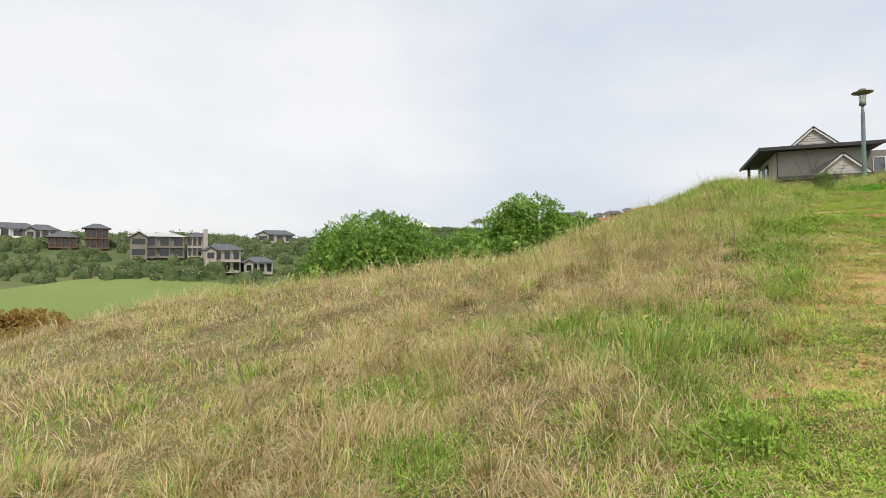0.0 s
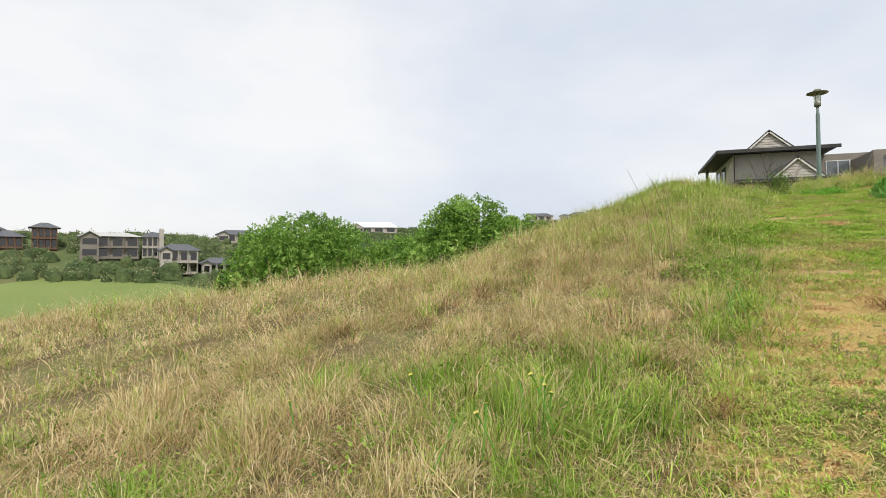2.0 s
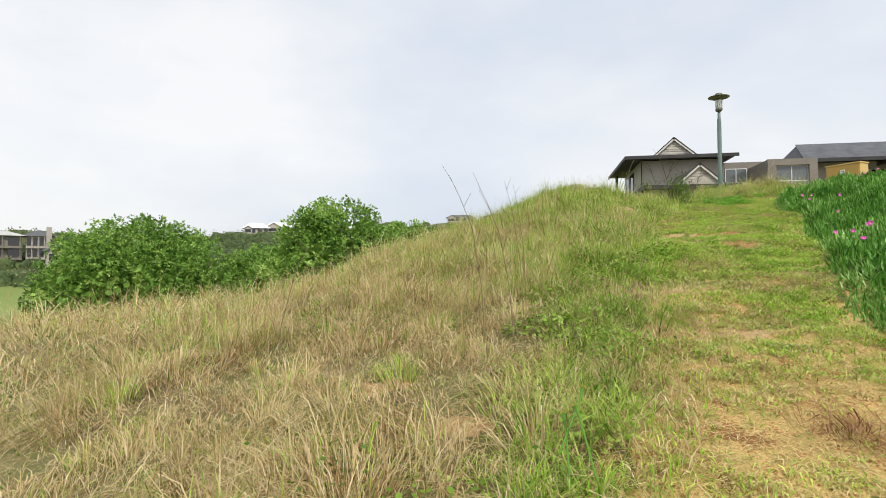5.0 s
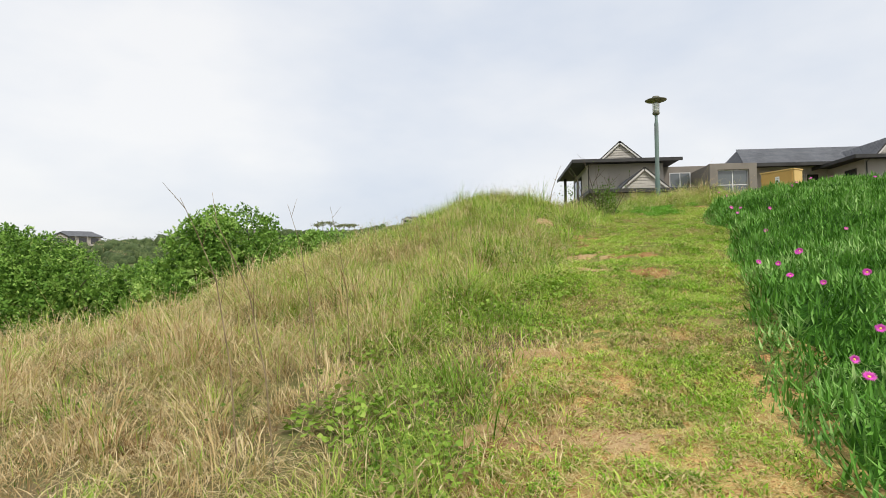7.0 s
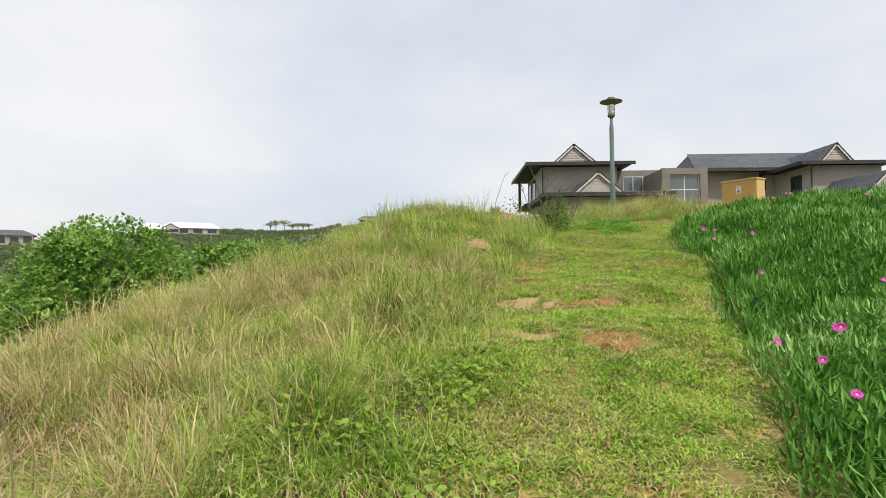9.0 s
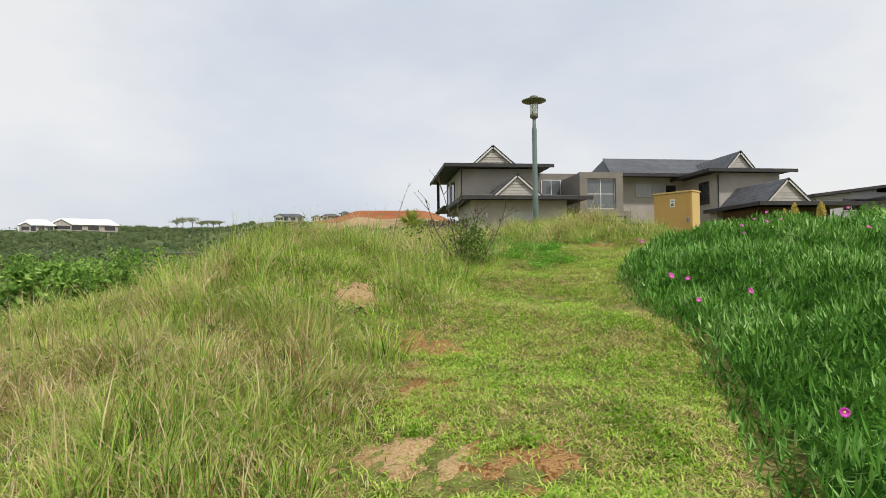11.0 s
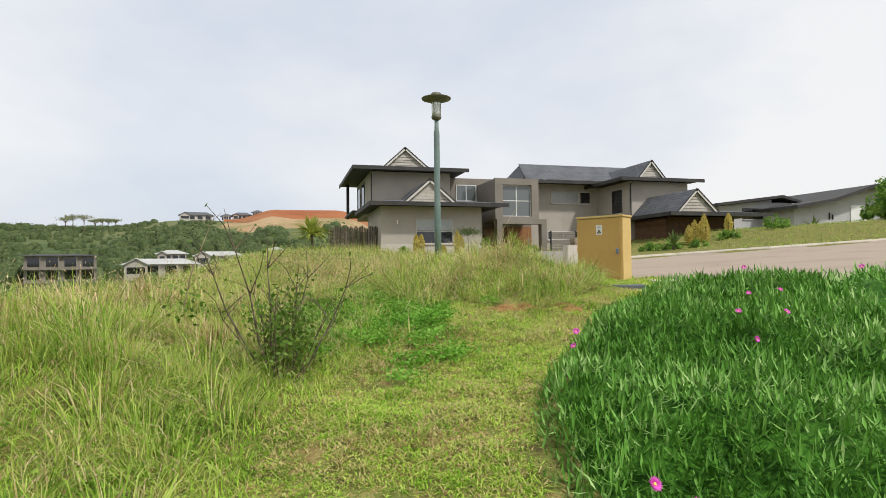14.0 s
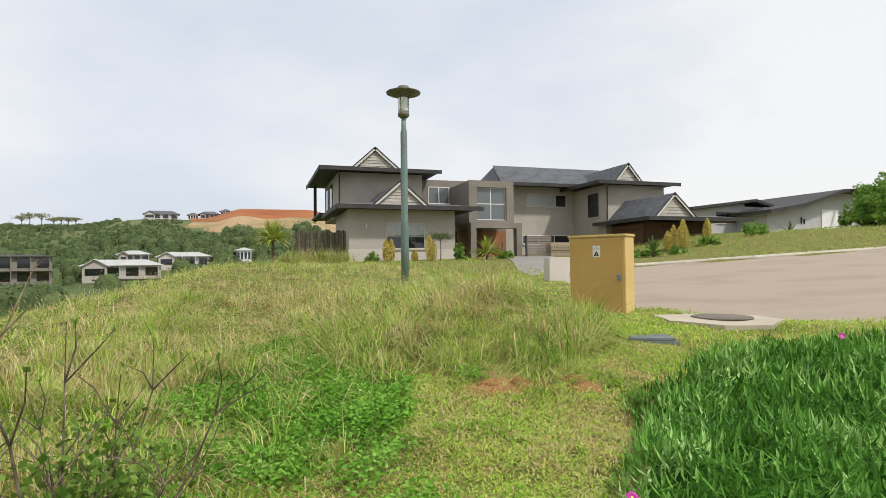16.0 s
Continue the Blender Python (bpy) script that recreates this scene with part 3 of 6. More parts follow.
for hzz in (0.2, 0.6, 1.0):
    bm = bmesh.new()
    add_tube(bm, [(0.012, -0.02, hzz - 0.04), (0.012, -0.02, hzz + 0.04)], [0.009, 0.009], 8)
    part("hinge", bm, M_KIOSK, kd)
box("plinth", -0.05, KW + 0.05, -0.06, KD + 0.05, -0.5, -0.02, M_CONCRETE, kiosk, "concrete plinth", bevel=0.01)


# ---------------------------------------------------------------- houses
def window(parent, name, x0, x1, z0, z1, y, cols=1, rows=1, pane=M_GLASS, frame_mat=M_WHITE, t=0.06, axis="y", recess=0.06):
    """A window in a wall that faces -y (axis y) or -x (axis x): a frame with bars, and its panes."""
    m = Matrix.Identity(4) if axis == "y" else Matrix(((0, 1, 0, 0), (1, 0, 0, 0), (0, 0, 1, 0), (0, 0, 0, 1)))
    w = empty(name)
    w.parent = parent
    bm = bmesh.new()
    add_box(bm, x0, x0 + t, y - 0.03, y + recess, z0, z1, m)
    add_box(bm, x1 - t, x1, y - 0.03, y + recess, z0, z1, m)
    add_box(bm, x0 + t, x1 - t, y - 0.03, y + recess, z0, z0 + t, m)
    add_box(bm, x0 + t, x1 - t, y - 0.03, y + recess, z1 - t, z1, m)
    for c in range(1, cols):
        xc = x0 + (x1 - x0) * c / cols
        add_box(bm, xc - t / 2, xc + t / 2, y - 0.025, y + recess, z0 + t, z1 - t, m)
    for r in range(1, rows):
        zc = z0 + (z1 - z0) * r / rows
        add_box(bm, x0 + t, x1 - t, y - 0.02, y + recess, zc - t / 2, zc + t / 2, m)
    part("frame", bm, frame_mat, w)
    for c in range(cols):
        for r in range(rows):
            bm = bmesh.new()
            add_box(bm, x0 + (x1 - x0) * c / cols + 0.01, x0 + (x1 - x0) * (c + 1) / cols - 0.01, y - 0.008, y + 0.004, z0 + (z1 - z0) * r / rows + 0.01, z0 + (z1 - z0) * (r + 1) / rows - 0.01, m)
            part("pane", bm, pane, w)
    bm = bmesh.new()
    add_box(bm, x0 - 0.05, x1 + 0.05, y - 0.08, y + 0.02, z0 - 0.07, z0 - 0.005, m)
    part("sill", bm, M_PLASTER_PALE, w)
    return w


def eave_roof(parent, x0, x1, y0, y1, z, rise, inset, thick=0.26):
    """A hipped roof: a charcoal fascia band with boarded soffit, and the slope above it."""
    bm = bmesh.new()
    add_box(bm, x0, x1, y0, y1, z - thick * 0.45, z)
    part("soffit", bm, M_FASCIA, parent, "charcoal boarded soffit and fascia")
    for args in ((x0 - 0.05, x1 + 0.05, y0 - 0.08, y0 - 0.003), (x0 - 0.08, x0 - 0.003, y0, y1)):
        bm = bmesh.new()
        add_box(bm, *args, z - thick, z + 0.03)
        part("gutter", bm, M_FASCIA, parent)
    bm = bmesh.new()
    lo = [bm.verts.new(p) for p in ((x0, y0, z + 0.004), (x1, y0, z + 0.004), (x1, y1, z + 0.004), (x0, y1, z + 0.004))]
    hi = [bm.verts.new(p) for p in ((x0 + inset, y0 + inset, z + rise), (x1 - inset, y0 + inset, z + rise), (x1 - inset, y1 - inset, z + rise), (x0 + inset, y1 - inset, z + rise))]
    for k in range(4):
        bm.faces.new((lo[k], lo[(k + 1) % 4], hi[(k + 1) % 4], hi[k]))
    bm.faces.new(hi)
    bm.faces.new(lo[::-1])
    part("roof", bm, M_SLATE, parent, "grey slate hipped roof")


def gable(parent, x0, x1, zb, xa, za, yf, yb, courses=11):
    """A gabled roof that faces -y: two tiled slopes, white bargeboards and a clad triangle."""
    g = empty("gable_roof")
    g.parent = parent
    t = 0.12
    for s, xe in ((-1, x0), (1, x1)):
        d = Vector((xe - xa, 0, zb - za))
        nrm = Vector((-d.z * s, 0, d.x * s)).normalized()
        if nrm.z < 0:
            nrm = -nrm
        for k in range(courses):
            p, q = Vector((xa, 0, za)) + d * (k / courses), Vector((xa, 0, za)) + d * ((k + 1.12) / courses)
            lift = nrm * 0.024
            bm = bmesh.new()
            add_prism(bm, [(p.x, yf, p.z), (q.x, yf, q.z), (q.x + lift.x, yf, q.z + lift.z), (p.x + nrm.x * 0.01, yf, p.z + nrm.z * 0.01)], (0, yb - yf, 0))
            part("slate_course", bm, M_SLATE, g)
        e = d * 1.06
        for yy, w0, w1, mat, nm in ((yf - 0.05, -0.16, 0.03, M_BARGE, "bargeboard"), (yf - 0.075, -0.02, 0.06, M_FASCIA, "verge_trim")):
            a, b = Vector((xa, yy, za)), Vector((xa + e.x, yy, za + e.z))
            prism(nm, [a + nrm * w0, b + nrm * w0, b + nrm * w1, a + nrm * w1], (0, 0.045, 0), mat, g)
    n = 7
    for k in range(n):
        u0, u1 = k / n, (k + 0.94) / n
        zl, zh = zb + (za - zb) * u0 * 0.93, zb + (za - zb) * u1 * 0.93
        al, ar = x0 + (xa - x0) * u0 + 0.1, x1 + (xa - x1) * u0 - 0.1
        bl, br = x0 + (xa - x0) * u1 + 0.1, x1 + (xa - x1) * u1 - 0.1
        if br - bl < 0.05:
            bl = br = (bl + br) / 2
            br += 0.02
        prism("cladding_board", [(al, yf + 0.13, zl), (ar, yf + 0.13, zl), (br, yf + 0.16, zh), (bl, yf + 0.16, zh)], (0, 0.04, 0), M_BOARD, g)
    prism("gable_wall", [(x0 + 0.08, yf + 0.22, zb), (x1 - 0.08, yf + 0.22, zb), (xa, yf + 0.22, za - 0.08)], (0, 0.1, 0), M_BOARD, g)
    return g


def downpipe(parent, x, y, z0, z1):
    bm = bmesh.new()
    add_tube(bm, [(x, y, z0), (x, y, z1 - 0.25), (x, y - 0.5, z1)], [0.05, 0.05, 0.05], 8)
    part("downpipe", bm, M_FASCIA, parent, "dark round downpipe")


house = empty("house")
tagged(house, "two-storey taupe plaster house with charcoal eaves and slate gables", "house")
# garden block, ground floor
box("wall", 12.85, 20.3, 50.6, 57.0, 4.6, 8.62, M_PLASTER, house)
# paler band paints the sunlight that reaches the wall below the eave shadow
box("wall", 12.82, 20.33, 50.57, 50.598, 4.6, 5.95, M_PLASTER_PALE, house, "sunlit foot of the wall, painted as a paler band")
eave_roof(house, 11.98, 21.93, 49.4, 58.0, 8.80, 0.45, 2.6)
gable(house, 14.36, 18.05, 8.86, 16.2, 10.48, 49.7, 56.5)
w = window(house, "window", 15.35, 18.1, 5.95, 7.72, 50.57, 2, 2, M_GLASSDARK, M_PLASTER_PALE)
box("blind", 15.4, 18.05, 50.535, 50.548, 6.9, 7.68, M_CURTAIN, w, "grey blind half drawn down")
box("wall_light", 13.97, 14.05, 50.50, 50.57, 7.35, 7.65, M_WHITE, house, "small white wall light")
# garden block, upper floor
box("wall", 12.95, 19.5, 56.0, 65.0, 8.62, 11.95, M_PLASTER, house)
eave_roof(house, 11.43, 20.62, 54.53, 66.0, 12.12, 0.5, 3.0)
gable(house, 13.8, 17.45, 12.14, 15.55, 13.74, 55.0, 63.0)
window(house, "window", 59.6, 61.4, 9.6, 11.5, 12.92, 1, 1, M_GLASSDARK, M_FASCIA, axis="x")
window(house, "window", 62.4, 64.2, 9.6, 11.5, 12.92, 1, 1, M_GLASSDARK, M_FASCIA, axis="x")
downpipe(house, 12.98, 55.9, 8.9, 12.0)
bm = bmesh.new()
add_box(bm, 11.9, 12.15, 64.4, 64.65, 8.8, 12.0)
part("balcony_post", bm, M_FASCIA, house)
bm = bmesh.new()
add_box(bm, 11.75, 12.95, 58.5, 65.0, 8.9, 9.05)
part("balcony", bm, M_FASCIA, house)
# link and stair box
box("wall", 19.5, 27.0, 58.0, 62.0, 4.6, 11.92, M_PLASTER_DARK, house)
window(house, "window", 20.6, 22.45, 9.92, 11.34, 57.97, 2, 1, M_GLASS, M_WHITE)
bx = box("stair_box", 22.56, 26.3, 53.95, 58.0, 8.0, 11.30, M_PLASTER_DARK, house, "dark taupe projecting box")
bm = bmesh.new()
for a in ((22.54, 23.2, 8.02, 11.33), (25.7, 26.32, 8.02, 11.33)):
    add_box(bm, a[0], a[1], 53.6, 53.95, a[2], a[3])
add_box(bm, 23.2, 25.7, 53.6, 53.95, 10.82, 11.33)
add_box(bm, 23.2, 25.7, 53.6, 53.95, 8.02, 8.27)
part("surround", bm, M_PLASTER_DARK, bx)
window(bx, "window", 23.2, 25.7, 8.27, 10.82, 53.86, 2, 2, M_GLASS, M_WHITE)
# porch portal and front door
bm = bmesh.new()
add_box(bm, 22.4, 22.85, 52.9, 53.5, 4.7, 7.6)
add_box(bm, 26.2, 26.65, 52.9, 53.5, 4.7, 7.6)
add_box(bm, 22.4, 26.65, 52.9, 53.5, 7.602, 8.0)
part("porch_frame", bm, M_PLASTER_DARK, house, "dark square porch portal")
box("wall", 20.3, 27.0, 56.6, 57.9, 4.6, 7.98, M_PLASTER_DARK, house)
box("porch_screen", 22.5, 24.6, 56.3, 56.59, 4.9, 7.6, M_TIMBER, house, "dark timber porch screen")
dr = box("door", 24.7, 26.95, 56.5, 56.595, 5.1, 7.6, M_DOOR, house, "orange-brown timber front door")
box("handle", 26.6, 26.66, 56.42, 56.495, 5.9, 6.7, M_STEEL, dr)
# main block
box("wall", 27.0, 36.0, 58.0, 66.0, 4.6, 11.75, M_PLASTER, house)
window(house, "window", 29.6, 32.4, 9.87, 10.97, 57.97, 2, 1, M_CURTAIN, M_PLASTER_PALE)
window(house, "window", 32.5, 33.6, 9.87, 10.97, 57.97, 1, 1, M_GLASSDARK, M_PLASTER_PALE)
window(house, "window", 29.2, 33.9, 6.55, 7.35, 57.97, 3, 1, M_GLASSDARK, M_WHITE)
eave_roof(house, 26.2, 42.0, 56.5, 67.0, 11.75, 0.2, 1.0)
for k in range(14):
    u0, u1 = k / 14, (k + 1.1) / 14
    y0, y1, z0, z1 = 56.7 + 4.6 * u0, 56.7 + 4.6 * u1, 11.85 + 2.15 * u0, 11.85 + 2.15 * u1
    prism("slate_course", [(26.6 + 1.3 * u0, y0, z0 + 0.022), (26.6 + 1.3 * u1, y1, z1), (26.6 + 1.3 * u1, y1, z1 - 0.06), (26.6 + 1.3 * u0, y0, z0 - 0.02)], (12.0, 0, 0), M_SLATE, house)
prism("roof_end", [(26.9, 57.6, 11.9), (28.0, 61.2, 13.9), (26.9, 65.0, 11.9)], (0.12, 0, 0), M_SLATE, house, "dark slate-clad gable end")
# street wing
box("wall", 34.35, 40.2, 53.0, 66.0, 4.6, 11.30, M_PLASTER, house)
eave_roof(house, 33.08, 41.05, 52.0, 58.5, 11.48, 0.4, 2.0)
gable(house, 35.05, 37.75, 11.55, 36.4, 13.10, 52.7, 60.5)
window(house, "window", 54.0, 55.5, 8.72, 10.72, 34.32, 2, 2, M_GLASSDARK, M_FASCIA, axis="x")
downpipe(house, 34.45, 52.9, 8.3, 11.3)
# garage
# dark stain chosen so that the colour also carries the shade under the eave
box("wall", 34.9, 41.2, 48.9, 53.0, 4.6, 7.95, M_TIMBER, house, "timber-clad garage wall with eave shade put into its dark colour")
eave_roof(house, 33.8, 43.4, 47.0, 54.0, 8.15, 0.3, 2.0)
gable(house, 34.5, 38.05, 8.22, 36.2, 9.92, 47.1, 53.4)
for k in range(9):
    box("garage_slat", 34.56, 34.6, 48.6, 52.6, 5.35 + k * 0.27, 5.58 + k * 0.27, M_TIMBER, house, "dark timber garage cladding" if k == 0 else "")

gate = empty("slatted_gate", (27.36, 51.5, 4.95))
tagged(gate, "grey horizontal slatted driveway gate between stone piers", "gate")
for k in range(9):
    box("slat", -1.0, 1.0, -0.03, 0.03, 0.10 + k * 0.21, 0.28 + k * 0.21, M_PLASTER_DARK, gate)
for sx in (-1.06, 1.06):
    box("post", sx - 0.06, sx + 0.06, -0.06, 0.06, -0.4, 2.02, M_FASCIA, gate)
pier = empty("stone_pier", (28.6, 50.5, 4.9))
tagged(pier, "stacked brown stone garden pier", "stone wall")
for k in range(10):
    o = rnd.uniform(-0.03, 0.03)
    box("stone", -1.0 + o, 1.1 + o, -0.4, 0.35 + o, -0.5 + k * 0.2, -0.31 + k * 0.2, M_STONE, pier, bevel=0.02)
gw = box("garden_wall", 15.7, 16.55, 29.0, 29.35, z_at(16, 29.2) - 0.4, z_at(16, 29.2) + 0.72, M_PLASTER_PALE, None, bevel=0.02)
tagged(gw, "low pale plastered garden wall by the driveway", "garden wall")

# timber screen fence beside the garden block
fence = empty("screen_fence", (9.4, 52.0, z_at(10.5, 52)))
tagged(fence, "weathered dark timber pole screen fence", "fence")
for k in range(30):
    h = 2.15 + rnd.uniform(-0.12, 0.1)
    bm = bmesh.new()
    x = k * 0.118
    add_tube(bm, [(x, 0, -0.6), (x + rnd.uniform(-0.02, 0.02), 0, h * 0.5), (x, 0, h)], [0.055, 0.052, 0.05], 6)
    part("pole", bm, M_WEATHERED, fence)
for hh in (0.5, 1.7):
    box("rail", -0.1, 3.55, 0.06, 0.12, hh, hh + 0.1, M_WEATHERED, fence)


def mono_house(name, x0, x1, y0, y1, zb, zl, zr, wall_mat, over=0.9):
    """A house under one tilted charcoal roof."""
    h = empty(name)
    bm = bmesh.new()
    add_prism(bm, [(x0, y0, zb), (x1, y0, zb), (x1, y0, zr - 0.25), (x0, y0, zl - 0.25)], (0, y1 - y0, 0))
    part("wall", bm, wall_mat, h)
    s = (zr - zl) / (x1 - x0)
    bm = bmesh.new()
    add_prism(bm, [(x0 - over, y0 - over, zl - s * over - 0.2), (x1 + over, y0 - over, zr + s * over - 0.2), (x1 + over, y0 - over, zr + s * over + 0.1), (x0 - over, y0 - over, zl - s * over + 0.1)], (0, y1 - y0 + 2 * over, 0))
    part("roof", bm, M_FASCIA, h, "tilted charcoal roof")
    return h


n1 = mono_house("neighbour_house", 51.5, 58.6, 62.0, 72.0, 5.5, 10.63, 11.48, M_GREYWALL)
tagged(n1, "grey plaster neighbour house with tilted charcoal roof", "house")
bm = bmesh.new()
add_prism(bm, [(59.5, 61.1, 11.3), (62.2, 61.1, 10.75), (62.2, 61.1, 11.0), (59.5, 61.1, 11.62)], (0, 11.8, 0))
part("roof", bm, M_FASCIA, n1)
box("wall", 58.6, 61.0, 62.0, 72.0, 5.5, 10.9, M_GREYWALL, n1)
window(n1, "window", 54.6, 58.2, 9.0, 10.2, 61.95, 3, 1, M_GLASSDARK, M_FASCIA)
box("wall", 60.4, 62.5, 61.0, 70.0, 5.5, 10.75, M_WHITE, n1, "white plaster end wall")
n2 = empty("neighbour_house")
tagged(n2, "grey plaster neighbour house with stepped rising charcoal roof", "house")
ROOF = ((56.3, 10.0), (61.3, 10.8), (66.9, 12.4), (72.6, 12.5), (80.0, 12.3))
bm = bmesh.new()
add_prism(bm, [(57.3, 58.0, 5.5), (79.0, 58.0, 5.5), (79.0, 58.0, 12.0), (72.6, 58.0, 12.2), (66.9, 58.0, 12.1), (61.3, 58.0, 10.5), (57.3, 58.0, 9.9)], (0, 12.0, 0))
part("wall", bm, M_GREYWALL, n2)
for (xa, za), (xb, zb) in zip(ROOF, ROOF[1:]):
    bm = bmesh.new()
    add_prism(bm, [(xa, 56.6, za - 0.32), (xb, 56.6, zb - 0.32), (xb, 56.6, zb + 0.04), (xa, 56.6, za + 0.04)], (0, 14.0, 0))
    part("roof", bm, M_FASCIA, n2)
box("wall_panel", 64.9, 67.4, 57.9, 57.99, 6.4, 10.3, M_WHITE, n2, "pale plaster wall panel")
for k in range(5):
    box("beam", 67.6 + k * 1.3, 67.85 + k * 1.3, 54.9, 56.58, 12.18 - 0.02 * k, 12.42 - 0.02 * k, M_FASCIA, n2)
for dx, hh in ((0.0, 0.75), (0.42, 0.55)):
    box("wall_emblem", 61.9 + dx, 62.1 + dx, 57.9, 57.995, 8.7, 8.7 + hh, M_BLACK, n2, "black metal wall ornament", bevel=0.05)


def far_house(cx, cy, w, d, storeys, rz, wall_mat, roof_mat, label, z, pitch=0.28, bays=4):
    """A house across the valley, with openings on the side that faces the walk."""
    h = empty("valley_house", (cx, cy, z), rz)
    tagged(h, label, "house")
    hh = 3.0 * storeys
    box("wall", -w / 2, w / 2, -d / 2, d / 2, -2.5, hh, wall_mat, h)
    o = 0.9
    bm = bmesh.new()
    lo = [bm.verts.new(p) for p in ((-w / 2 - o, -d / 2 - o, hh), (w / 2 + o, -d / 2 - o, hh), (w / 2 + o, d / 2 + o, hh), (-w / 2 - o, d / 2 + o, hh))]
    rr = (d / 2 + o) * pitch * 1.6
    r0, r1 = bm.verts.new((-w / 2 + d * 0.35, 0, hh + rr)), bm.verts.new((w / 2 - d * 0.35, 0, hh + rr))
    bm.faces.new((lo[0], lo[1], r1, r0))
    bm.faces.new((lo[2], lo[3], r0, r1))
    bm.faces.new((lo[1], lo[2], r1))
    bm.faces.new((lo[3], lo[0], r0))
    bm.faces.new(lo[::-1])
    part("roof", bm, roof_mat, h)
    if w > 7 and pitch > 0.1:
        # a gabled bay at one end of the front
        gx0, gx1, gy = -w / 2 + 0.2, -w / 2 + 0.2 + w * 0.3, -d / 2 - 1.5
        gm, top = (gx0 + gx1) / 2, hh + (gx1 - gx0) * 0.28
        bay = prism("bay", [(gx0, gy, -2.0), (gx1, gy, -2.0), (gx1, gy, hh - 0.1), (gm, gy, top - 0.1), (gx0, gy, hh - 0.1)], (0, d / 2, 0), wall_mat, h)
        for xe in (gx0 - 0.5, gx1 + 0.5):
            ze = hh - 0.1 - 0.28
            prism("bay_roof", [(gm, gy - 0.5, top), (xe, gy - 0.5, ze), (xe, gy - 0.5, ze + 0.22), (gm, gy - 0.5, top + 0.22)], (0, d / 2 + 1, 0), roof_mat, h)
        for s in range(storeys):
            box("bay_window", gx0 + 0.5, gx1 - 0.5, gy - 0.06, gy - 0.01, s * 3 + 0.7, s * 3 + 2.3, M_GLASSDARK, bay)
    for s in range(storeys):
        for k in range(bays):
            x0 = -w / 2 + (k + 0.18) * w / bays
            x1 = -w / 2 + (k + 0.82) * w / bays
            box("window", x0, x1, -d / 2 - 0.08, -d / 2 - 0.02, s * 3 + 0.5, s * 3 + 2.5, M_GLASSDARK, h)
            box("window_post", x1 + 0.08, x1 + 0.24, -d / 2 - 1.2, -d / 2 - 0.9, s * 3, s * 3 + 2.95, wall_mat, h)
        box("balcony", -w / 2, w / 2, -d / 2 - 1.3, -d / 2 - 0.1, s * 3 - 0.25, s * 3 - 0.02, wall_mat, h)
    if "chimney" in label:
        box("chimney", w * 0.3, w * 0.3 + 1.2, -d / 2 - 1.6, -d / 2 - 0.4, -2, hh + 2.4, wall_mat, h, bevel=0.05)
    return h


def polar(a, r):
    return 3 - r * math.sin(radians(a)), 6 + r * math.cos(radians(a))


RIDGE_HOUSES = (
    (59.6, 230, 12.0, 14, 8, 1, M_WHITE, M_SLATE, "white house with grey roof high on the ridge"),
    (57.6, 224, 11.3, 9, 8, 1, M_PLASTER, M_SLATE, "grey-roofed house among trees on the ridge"),
    (56.3, 199, 8.0, 7, 8, 1, M_REDBRICK, M_SLATE, "low brown brick house with grey roof on the ridge"),
    (53.8, 197, 7.8, 6, 6, 2, M_REDBRICK, M_SLATE, "tall brown house with stepped grey roof on the ridge"),
    (49.1, 183, 5.0, 14.4, 8, 2, M_PLASTER_DARK, M_WHITEROOF, "wide taupe house with pale metal roof above the trees"),
    (45.7, 183, 5.1, 5.4, 6, 2, M_PLASTER, M_SLATE, "pale stone house with tall chimney among trees"),
    (43.6, 163, 0.7, 9.2, 7, 2, M_PLASTER, M_SLATE, "grey two-storey house with balcony by the fairway"),
    (40.3, 161, 0.3, 7.6, 6, 1, M_PLASTER, M_SLATE, "small taupe house with gabled veranda by the fairway"),
    (38.2, 234, 12.1, 14, 8, 1, M_PLASTER, M_SLATE, "long house with small turrets on the far ridge"),
)
VALLEY_HOUSES = (
    (16.9, 166, 1.6, 14, 9, 2, M_PLASTER_DARK, M_FASCIA, "dark flat-roofed house below the hill"),
    (9.5, 166, 2.4, 16.5, 9, 1, M_PLASTER, M_WHITEROOF, "house with wide white metal roof in the valley"),
    (8.9, 188, 5.5, 7.6, 7, 1, M_PLASTER, M_WHITEROOF, "small white-roofed pavilion in the valley"),
    (4.9, 183, 4.8, 13, 8, 1, M_PLASTER_PALE, M_WHITEROOF, "pale house with white metal roof in the valley"),
    (-0.1, 184, 6.5, 4, 5, 1, M_WHITE, M_WHITEROOF, "small white house between trees in the valley"),
    (7.6, 380, 33.2, 18, 9, 1, M_PLASTER_PALE, M_SLATE, "pale house with grey roof on the hilltop"),
    (5.0, 382, 33.3, 5.5, 6, 1, M_WHITE, M_SLATE, "small white house with grey roof on the hilltop"),
    (3.6, 382, 33.9, 11, 8, 1, M_PLASTER, M_SLATE, "taupe house with grey roof on the hilltop"),
    (2.2, 376, 35.4, 5.6, 6, 1, M_WHITE, M_SLATE, "small white cottage on the red hilltop"),
    (24.7, 332, 22.6, 28, 10, 1, M_PLASTER, M_WHITE, "long low building with white metal roof on the ridge"),
    (28.0, 322, 21.2, 13, 9, 1, M_PLASTER, M_WHITE, "white-roofed building on the ridge"),
)
